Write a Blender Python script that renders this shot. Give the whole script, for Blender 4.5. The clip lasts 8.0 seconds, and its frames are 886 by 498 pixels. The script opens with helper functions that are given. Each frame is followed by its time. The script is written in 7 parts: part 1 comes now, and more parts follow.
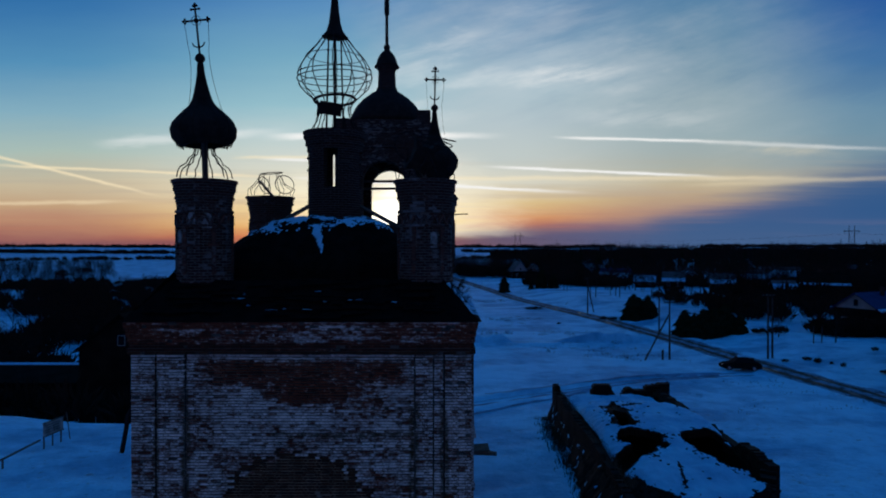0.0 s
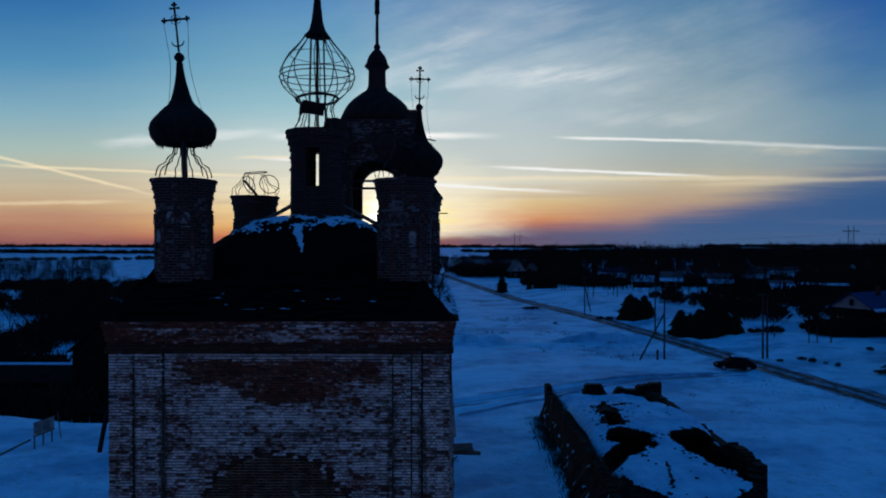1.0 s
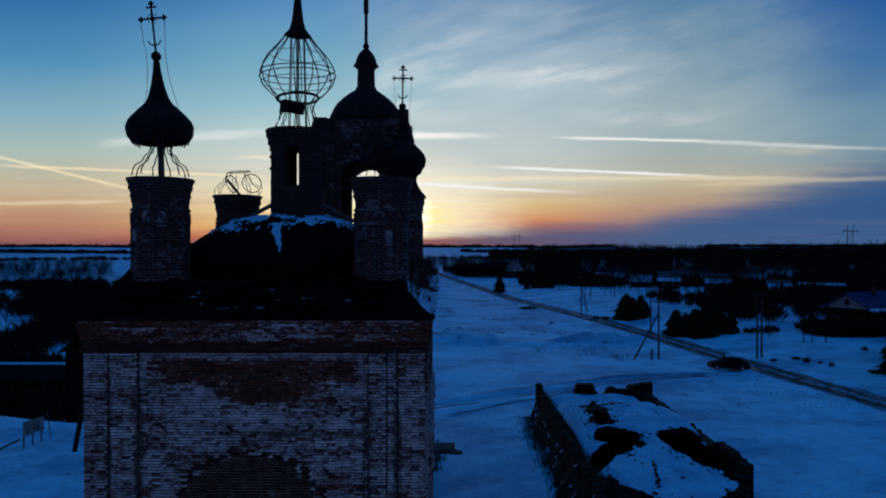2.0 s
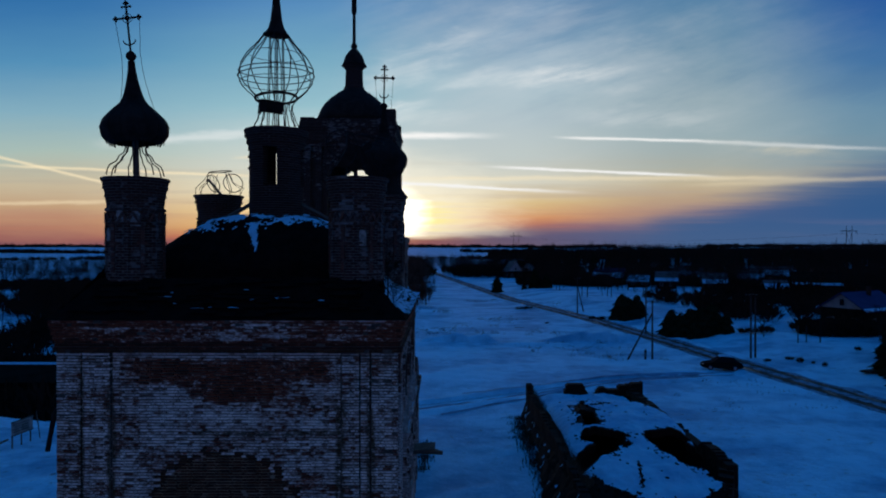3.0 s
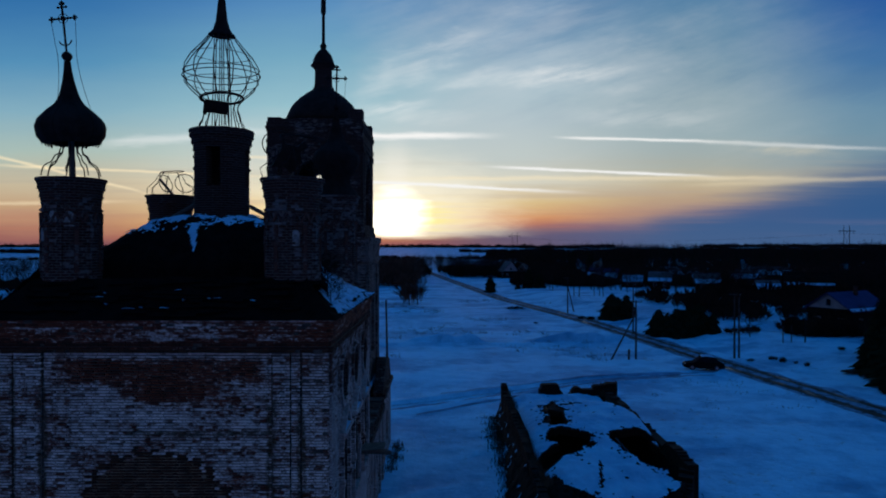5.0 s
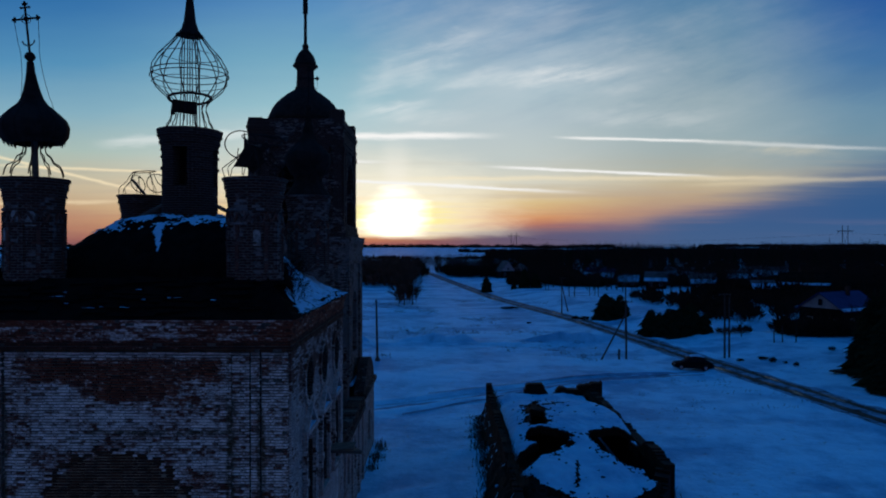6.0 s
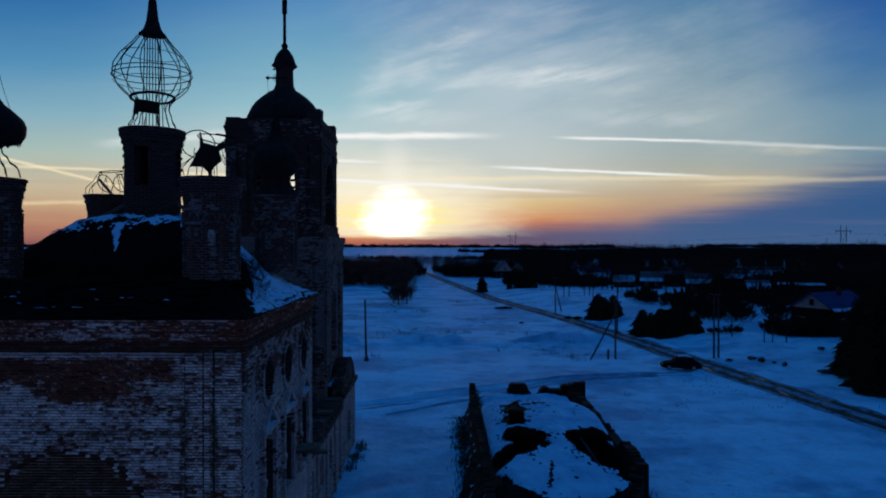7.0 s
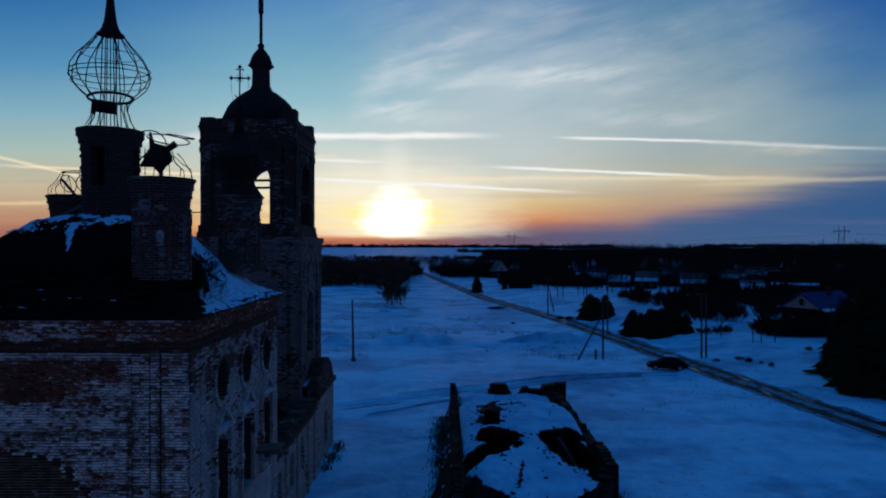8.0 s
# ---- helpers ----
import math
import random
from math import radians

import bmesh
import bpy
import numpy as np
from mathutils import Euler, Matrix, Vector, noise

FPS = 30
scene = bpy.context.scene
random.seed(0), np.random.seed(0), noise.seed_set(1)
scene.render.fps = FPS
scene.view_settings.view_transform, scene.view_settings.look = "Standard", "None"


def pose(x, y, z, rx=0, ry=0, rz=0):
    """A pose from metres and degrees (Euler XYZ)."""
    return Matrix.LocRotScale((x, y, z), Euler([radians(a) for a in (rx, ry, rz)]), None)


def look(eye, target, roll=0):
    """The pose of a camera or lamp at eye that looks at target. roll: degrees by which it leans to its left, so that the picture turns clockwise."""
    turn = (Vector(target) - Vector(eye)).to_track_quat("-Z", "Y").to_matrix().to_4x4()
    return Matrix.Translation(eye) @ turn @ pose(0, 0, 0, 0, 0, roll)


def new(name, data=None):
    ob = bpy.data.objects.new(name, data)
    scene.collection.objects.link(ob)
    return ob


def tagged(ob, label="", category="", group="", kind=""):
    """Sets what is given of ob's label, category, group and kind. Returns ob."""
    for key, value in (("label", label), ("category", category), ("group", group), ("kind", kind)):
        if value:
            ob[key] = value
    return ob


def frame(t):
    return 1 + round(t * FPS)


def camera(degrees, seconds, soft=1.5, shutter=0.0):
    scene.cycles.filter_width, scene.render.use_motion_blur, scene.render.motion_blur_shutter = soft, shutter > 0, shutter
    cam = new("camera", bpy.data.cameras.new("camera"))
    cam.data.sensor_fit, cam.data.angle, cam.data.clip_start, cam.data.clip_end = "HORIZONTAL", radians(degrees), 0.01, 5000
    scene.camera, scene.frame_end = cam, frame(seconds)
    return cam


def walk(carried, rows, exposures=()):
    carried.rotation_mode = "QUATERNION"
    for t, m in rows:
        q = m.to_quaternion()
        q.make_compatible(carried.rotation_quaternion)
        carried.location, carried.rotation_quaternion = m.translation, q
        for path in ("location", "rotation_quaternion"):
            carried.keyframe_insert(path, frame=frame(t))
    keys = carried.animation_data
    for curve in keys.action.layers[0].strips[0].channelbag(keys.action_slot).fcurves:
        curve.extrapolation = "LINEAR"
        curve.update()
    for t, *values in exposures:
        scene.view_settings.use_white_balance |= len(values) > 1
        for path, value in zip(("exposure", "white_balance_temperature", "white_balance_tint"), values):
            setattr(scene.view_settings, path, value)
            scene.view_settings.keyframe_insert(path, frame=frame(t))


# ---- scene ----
# ---- camera ----
EYE, PITCH = 14.2, -0.25
cam = camera(68.0, 8.0, soft=1.95)
ROWS = [
    (0, 0.000, -0.000, 0.000),
    (0.5, 0.329, 0.013, -0.011),
    (1, 0.649, 0.016, -0.022),
    (1.5, 1.008, 0.030, -0.038),
    (3, 2.163, 0.053, -0.058),
    (3.5, 2.627, 0.045, -0.058),
    (4, 3.125, 0.050, -0.054),
    (4.5, 3.650, 0.050, -0.052),
    (6, 5.405, -0.021, -0.061),
    (6.5, 6.067, -0.001, -0.066),
    (7, 6.768, 0.041, -0.067),
    (7.5, 7.577, 0.070, -0.067),
    (8, 8.325, 0.063, -0.056),
]
walk(cam, [(t, pose(x, y, EYE + z, 90 + PITCH, 0, 0)) for t, x, y, z in ROWS])


# ---- node helpers ----
def lin(r, g, b):
    """Linear colour from 0..255 display values."""
    return tuple(c / 255 / 12.92 if c <= 10 else ((c / 255 + 0.055) / 1.055) ** 2.4 for c in (r, g, b)) + (1.0,)


class Net:
    """Short-hand for building a node tree."""

    def __init__(self, tree):
        self.tree = tree
        tree.nodes.clear()

    def node(self, kind, inputs=()):
        n = self.tree.nodes.new(kind)
        for key, value in dict(inputs).items():
            if isinstance(value, bpy.types.NodeSocket):
                self.tree.links.new(value, n.inputs[key])
            else:
                n.inputs[key].default_value = value
        return n

    def math(self, op, a, b=0.0, c=None, clamp=False):
        ins = {0: a, 1: b}
        if c is not None:
            ins[2] = c
        n = self.node("ShaderNodeMath", {})
        n.operation, n.use_clamp = op, clamp
        for key, value in ins.items():
            if isinstance(value, bpy.types.NodeSocket):
                self.tree.links.new(value, n.inputs[key])
            else:
                n.inputs[key].default_value = value
        return n.outputs[0]

    def step(self, x, lo, hi):
        """Smooth 0..1 as x goes from lo to hi."""
        n = self.node("ShaderNodeMapRange", {0: x, 1: lo, 2: hi, 3: 0.0, 4: 1.0})
        n.interpolation_type = "SMOOTHSTEP"
        return n.outputs[0]

    def mix(self, f, a, b, blend="MIX"):
        n = self.node("ShaderNodeMix", {0: f, 6: a, 7: b})
        n.data_type, n.blend_type = "RGBA", blend
        return n.outputs[2]

    def ramp(self, x, stops):
        n = self.node("ShaderNodeValToRGB", {0: x})
        el = n.color_ramp.elements
        while len(el) < len(stops):
            el.new(0.5)
        for e, (p, c) in zip(el, stops):
            e.position, e.color = p, c
        return n.outputs[0]

    def noise(self, vec, scale, detail=4.0, rough=0.55, lacuna=2.0):
        return self.node("ShaderNodeTexNoise", {"Vector": vec, "Scale": scale, "Detail": detail, "Roughness": rough, "Lacunarity": lacuna}).outputs[0]

    def xyz(self, x, y, z):
        return self.node("ShaderNodeCombineXYZ", {0: x, 1: y, 2: z}).outputs[0]

    def split(self, v):
        return self.node("ShaderNodeSeparateXYZ", {0: v}).outputs


# ---- world: dusk sky with thin cloud and contrails ----
SUN_AZ, SUN_EL = -4.2, 2.5          # degrees, from +y towards +x
SUN_U, SUN_V = -0.0725, 0.0440      # the same as tangents


def make_world():
    world = bpy.data.worlds.new("dusk_sky")
    scene.world = world
    world.use_nodes = True
    n = Net(world.node_tree)
    d = n.node("ShaderNodeTexCoord").outputs["Generated"]
    x, y, z = n.split(d)
    az = n.math("MULTIPLY", n.math("ARCTAN2", x, y), 57.2958)
    el = n.math("MULTIPLY", n.math("ARCSINE", z), 57.2958)
    # u and v: tangents across and up, seen towards the sunset
    depth = n.math("MAXIMUM", y, 0.08)
    u, v = n.math("DIVIDE", x, depth), n.math("DIVIDE", z, depth)
    centred = lambda q, k: n.math("MULTIPLY", n.math("SUBTRACT", q, 0.5), k)
    grain = lambda ku, kv, seed, detail=5.0, rough=0.6: n.noise(n.xyz(n.math("MULTIPLY", u, ku), n.math("MULTIPLY", v, kv), seed), 1.0, detail, rough)
    no = lambda q: n.math("SUBTRACT", 1.0, q)
    # base tones, five bearings from the cold side to the far one
    wob = grain(4.0, 22.0, 0.0)
    up = n.math("DIVIDE", n.math("MAXIMUM", n.math("ADD", v, centred(wob, 0.030)), 0.0), 0.40, clamp=True)
    c0 = n.ramp(up, [(0.009, lin(124, 82, 90)), (0.034, lin(154, 100, 94)), (0.088, lin(184, 136, 110)), (0.153, lin(194, 160, 126)), (0.239, lin(198, 184, 156)), (0.357, lin(170, 190, 182)), (0.508, lin(132, 174, 192)), (0.701, lin(84, 144, 184)), (0.938, lin(48, 110, 168)), (0.981, lin(44, 104, 164))])
    c1 = n.ramp(up, [(0.009, lin(150, 84, 82)), (0.039, lin(214, 126, 82)), (0.077, lin(238, 184, 112)), (0.131, lin(244, 216, 158)), (0.206, lin(240, 230, 198)), (0.314, lin(212, 216, 206)), (0.422, lin(188, 208, 210)), (0.529, lin(150, 192, 204)), (0.723, lin(116, 168, 194)), (0.938, lin(84, 138, 188)), (0.981, lin(80, 134, 186))])
    c2 = n.ramp(up, [(0.013, lin(120, 82, 96)), (0.052, lin(132, 100, 106)), (0.077, lin(190, 118, 90)), (0.110, lin(214, 150, 102)), (0.163, lin(218, 190, 138)), (0.239, lin(214, 212, 196)), (0.336, lin(192, 202, 200)), (0.465, lin(182, 198, 204)), (0.615, lin(168, 192, 204)), (0.787, lin(132, 164, 190)), (0.938, lin(108, 146, 182)), (0.981, lin(104, 142, 180))])
    c3 = n.ramp(up, [(0.013, lin(84, 98, 128)), (0.077, lin(92, 104, 134)), (0.131, lin(170, 140, 128)), (0.185, lin(184, 160, 134)), (0.239, lin(192, 178, 150)), (0.303, lin(168, 174, 166)), (0.422, lin(154, 174, 180)), (0.551, lin(148, 170, 180)), (0.701, lin(114, 148, 170)), (0.830, lin(98, 138, 168)), (0.938, lin(86, 130, 166)), (0.981, lin(84, 128, 166))])
    c4 = n.ramp(up, [(0.013, lin(62, 92, 136)), (0.142, lin(62, 92, 136)), (0.228, lin(104, 118, 138)), (0.267, lin(138, 146, 150)), (0.325, lin(122, 146, 160)), (0.422, lin(112, 146, 166)), (0.529, lin(104, 142, 168)), (0.701, lin(68, 116, 164)), (0.852, lin(48, 100, 160)), (0.938, lin(40, 90, 156)), (0.981, lin(38, 88, 154))])
    sky = c0
    sky = n.mix(n.step(u, -0.60, -0.19), sky, c1)
    sky = n.mix(n.step(u, -0.19, 0.09), sky, c2)
    sky = n.mix(n.step(u, 0.09, 0.40), sky, c3)
    sky = n.mix(n.step(u, 0.40, 0.67), sky, c4)
    # slate bank along the horizon, thickening away from the sun
    lid = n.math("ADD", n.math("ADD", n.math("MULTIPLY", n.math("MAXIMUM", u, 0.0), 0.03), 0.023), n.math("MULTIPLY", n.math("MAXIMUM", n.math("SUBTRACT", u, 0.30), 0.0), 0.22))
    shred = grain(3.2, 60.0, 2.0, 6.0, 0.62)
    inside = n.math("ADD", n.math("SUBTRACT", lid, v), n.math("MULTIPLY", centred(shred, 1.0), n.math("ADD", n.math("MULTIPLY", n.math("MAXIMUM", u, 0.0), 0.075), 0.018)))
    soft = n.math("ADD", n.math("MULTIPLY", n.math("MAXIMUM", u, 0.0), 0.045), 0.008)
    bank = n.math("MULTIPLY", n.step(n.math("DIVIDE", inside, soft), -0.9, 1.3), n.step(u, -0.03, 0.10))
    sky = n.mix(n.math("MULTIPLY", bank, 0.92), sky, n.mix(n.step(v, 0.0, 0.06), n.mix(n.step(u, 0.05, 0.40), lin(96, 84, 108), lin(62, 94, 138)), lin(48, 88, 138)))
    low = n.math("MULTIPLY", n.math("MULTIPLY", n.step(v, 0.012, 0.026), no(n.step(v, 0.026, 0.046))), n.step(u, 0.36, 0.60))
    sky = n.mix(n.math("MULTIPLY", n.math("MULTIPLY", low, n.step(shred, 0.42, 0.62)), 0.4), sky, lin(112, 112, 146))
    # thin veils, drawn out upwards to the far side
    veil = grain(4.5, 9.0, 3.0, 7.0, 0.62)
    fan = n.noise(n.xyz(n.math("MULTIPLY", u, 2.6), n.math("SUBTRACT", n.math("MULTIPLY", v, 11.0), n.math("MULTIPLY", u, 3.4)), 6.0), 1.0, 7.0, 0.6)
    thin = n.math("MULTIPLY", n.step(n.math("ADD", n.math("MULTIPLY", veil, 0.4), n.math("MULTIPLY", fan, 0.6)), 0.44, 0.66), n.math("MULTIPLY", n.step(v, 0.07, 0.15), n.math("MULTIPLY", n.step(u, -0.22, 0.0), no(n.step(u, 0.22, 0.78)))))
    sky = n.mix(n.math("MULTIPLY", thin, 0.26), sky, lin(204, 210, 214))
    dark = n.math("MULTIPLY", no(n.step(fan, 0.36, 0.50)), n.math("MULTIPLY", n.step(v, 0.16, 0.26), n.step(u, -0.05, 0.2)))
    sky = n.mix(n.math("MULTIPLY", dark, 0.22), sky, lin(70, 112, 156))
    # low bars of stratus
    bars = grain(2.2, 75.0, 8.0, 5.0, 0.58)
    bars = n.math("MULTIPLY", n.step(bars, 0.47, 0.66), n.math("MULTIPLY", n.step(v, 0.005, 0.03), no(n.step(v, 0.09, 0.15))))
    sky = n.mix(n.math("MULTIPLY", n.math("MULTIPLY", bars, no(bank)), 0.34), sky, n.mix(n.step(v, 0.03, 0.09), lin(184, 122, 98), lin(176, 168, 156)))
    # glow round the veiled sun: pale above, yellow along the horizon
    du, dv = n.math("SUBTRACT", u, SUN_U), n.math("SUBTRACT", v, SUN_V)
    fuzz = grain(16.0, 80.0, 1.0)
    ell = lambda a, b, wild: n.math("ADD", n.math("SQRT", n.math("ADD", n.math("POWER", n.math("DIVIDE", du, a), 2.0), n.math("POWER", n.math("DIVIDE", dv, b), 2.0))), centred(fuzz, wild))
    edge = grain(7.0, 120.0, 11.0, 4.0)
    floor_cut = n.step(n.math("ADD", v, centred(edge, 0.018)), 0.009, 0.020)
    pale = no(n.step(ell(0.24, 0.125, 0.3), 0.05, 1.0))
    sky = n.mix(n.math("MULTIPLY", n.math("MULTIPLY", pale, floor_cut), 0.95), sky, lin(253, 248, 228))
    pillar = n.math("MULTIPLY", no(n.step(n.math("ABSOLUTE", du), 0.004, 0.030)), n.math("MULTIPLY", n.step(v, 0.03, 0.07), no(n.step(v, 0.11, 0.19))))
    sky = n.mix(n.math("MULTIPLY", pillar, 0.28), sky, lin(255, 250, 240))
    streaks = n.step(grain(4.0, 120.0, 5.0, 5.0, 0.6), 0.40, 0.58)
    warm = n.math("MULTIPLY", no(n.step(ell(0.215, 0.050, 0.45), 0.12, 1.0)), n.math("ADD", n.math("MULTIPLY", streaks, 0.65), 0.35))
    sky = n.mix(n.math("MULTIPLY", n.math("MULTIPLY", warm, n.math("ADD", n.math("MULTIPLY", floor_cut, 0.72), 0.28)), 0.92), sky, n.mix(n.step(ell(0.12, 0.045, 0.2), 0.35, 1.0), (1.0, 0.90, 0.28, 1.0), (1.0, 0.80, 0.40, 1.0)))
    haze = grain(9.0, 46.0, 7.0, 3.0)
    core = n.math("MULTIPLY", no(n.step(n.math("ADD", ell(0.050, 0.042, 0.35), centred(haze, 0.9)), 0.30, 1.30)), floor_cut)
    sky = n.mix(core, sky, (1.9, 1.85, 1.6, 1.0))
    # contrails and drawn-out cirrus: ends, half width, strength, warm or white
    rough = grain(9.0, 26.0, 4.0)
    strands = n.noise(n.xyz(n.math("MULTIPLY", u, 7.0), n.math("SUBTRACT", n.math("MULTIPLY", v, 42.0), n.math("MULTIPLY", u, 10.0)), 9.0), 1.0, 6.0, 0.62)
    for rows, crisp in ((CIRRUS, False), (TRAILS, True)):
        for u0, v0, u1, v1, w, s, tint in rows:
            k = (v1 - v0) / (u1 - u0)
            off = n.math("SUBTRACT", v, n.math("ADD", n.math("MULTIPLY", u, k), v0 - k * u0))
            off = n.math("ADD", off, centred(fuzz if crisp else rough, w * (1.3 if crisp else 2.4)))
            line = no(n.step(n.math("ABSOLUTE", off), 0.0, w))
            if not crisp:
                line = n.math("MULTIPLY", line, n.step(strands, 0.26, 0.66))
            long = u1 - u0
            ends = n.math("MULTIPLY", n.step(u, u0, u0 + long * (0.22 if crisp else 0.45)), no(n.step(u, u1 - long * (0.35 if crisp else 0.5), u1)))
            sky = n.mix(n.math("MULTIPLY", n.math("MULTIPLY", line, ends), s), sky, lin(255, 236, 196) if tint else lin(246, 246, 244))
    # dusk behind and above: deep blue
    ahead = n.step(n.math("ABSOLUTE", az), 45.0, 100.0)
    dusk = n.mix(n.step(el, 4.0, 38.0), BELT, DUSK)
    sky = n.mix(n.math("MAXIMUM", ahead, n.step(el, 24.0, 45.0)), sky, dusk)
    below = n.step(n.math("MULTIPLY", el, -1.0), 0.5, 3.0)
    sky = n.mix(below, sky, (0.004, 0.02, 0.07, 1.0))
    air = n.node("ShaderNodeTexSky")
    air.sky_type, air.sun_disc, air.sun_elevation, air.sun_rotation = "NISHITA", False, radians(SUN_EL), radians(SUN_AZ)
    sky = n.mix(0.01, sky, n.mix(1.0, air.outputs[0], (0.06, 0.06, 0.06, 1.0), "MULTIPLY"))
    bg = n.node("ShaderNodeBackground", {0: sky, 1: 1.0})
    n.node("ShaderNodeOutputWorld", {0: bg.outputs[0]})


DUSK = (0.0, 0.097, 0.335, 1.0)       # overhead
BELT = (0.128, 0.098, 0.145, 1.0)       # mauve belt opposite the sun
TRAILS = [
    (0.1557, 0.1661, 0.4439, 0.1583, 0.0039, 0.85, 0),
    (0.3149, 0.1626, 0.7365, 0.1445, 0.0052, 0.40, 0),
    (0.0439, 0.1222, 0.4526, 0.1041, 0.0039, 0.95, 0),
    (-0.2616, 0.1058, 0.2504, 0.0792, 0.0043, 0.95, 0),
    (-0.1239, 0.1032, 0.6848, 0.1032, 0.0060, 0.42, 1),
    (-0.2874, 0.1661, 0.1101, 0.1686, 0.0077, 1.00, 0),
    (-0.2874, 0.1334, -0.0680, 0.1273, 0.0043, 0.75, 0),
    (-0.7261, 0.1480, -0.4078, 0.0705, 0.0039, 0.62, 1),
    (-0.7261, 0.1248, -0.1927, 0.1024, 0.0039, 0.60, 1),
    (-0.7261, 0.0637, -0.4508, 0.0688, 0.0052, 0.40, 1),
    (-0.5455, 0.1540, -0.2099, 0.1781, 0.0120, 0.42, 0),
    (-0.3304, 0.1342, -0.1411, 0.1368, 0.0043, 0.45, 1),
    (0.3407, 0.0912, 0.7881, 0.1075, 0.0060, 0.20, 1),
    (-0.1927, 0.0723, 0.0138, 0.0740, 0.0060, 0.50, 1),
    (-0.2099, 0.0508, -0.0723, 0.0533, 0.0043, 0.40, 1),
]
CIRRUS = [
    (0.0396, 0.2529, 0.3149, 0.2684, 0.0189, 0.50, 0),
    (-0.0551, 0.2332, 0.1514, 0.2788, 0.0172, 0.32, 0),
    (-0.1497, 0.1987, 0.0052, 0.2185, 0.0172, 0.50, 0),
    (-0.1411, 0.1893, 0.0654, 0.1987, 0.0120, 0.28, 0),
    (-0.1583, 0.2030, -0.0465, 0.2934, 0.0396, 0.26, 0),
    (-0.1153, 0.2461, 0.0998, 0.3364, 0.0379, 0.32, 0),
    (-0.0723, 0.2805, 0.3579, 0.3708, 0.0688, 0.16, 0),
    (0.1342, 0.1979, 0.4870, 0.1927, 0.0224, 0.26, 0),
    (0.0310, 0.2461, 0.4439, 0.2934, 0.0516, 0.18, 0),
    (0.4181, 0.1531, 0.6332, 0.1377, 0.0138, 0.30, 1),
]
make_world()

sun = new("sun", bpy.data.lights.new("sun", "SUN"))
sun.data.energy, sun.data.angle, sun.data.color = 0.12, radians(3.0), (1.0, 0.55, 0.25)
sun_way = Vector((math.sin(radians(SUN_AZ)), math.cos(radians(SUN_AZ)), math.tan(radians(SUN_EL))))
sun.matrix_world = look((0, 0, 60), Vector((0, 0, 60)) - sun_way)


# ---- materials ----
def material(name):
    m = bpy.data.materials.new(name)
    m.use_nodes = True
    return m, Net(m.node_tree)


def finish(m, n, colour, rough=0.9, height=None, strength=0.5, dist=0.02, metal=0.0, spec=0.3):
    ins = {"Base Color": colour, "Roughness": rough, "Metallic": metal, "Specular IOR Level": spec}
    if height is not None:
        ins["Normal"] = n.node("ShaderNodeBump", {"Strength": strength, "Distance": dist, "Height": height}).outputs[0]
    b = n.node("ShaderNodeBsdfPrincipled", ins)
    n.node("ShaderNodeOutputMaterial", {0: b.outputs[0]})
    return m


def place(n):
    """World place of the shaded point."""
    return n.node("ShaderNodeNewGeometry").outputs["Position"]


def island(n):
    return n.node("ShaderNodeNewGeometry").outputs["Random Per Island"]


def chance(n):
    return n.node("ShaderNodeObjectInfo").outputs["Random"]


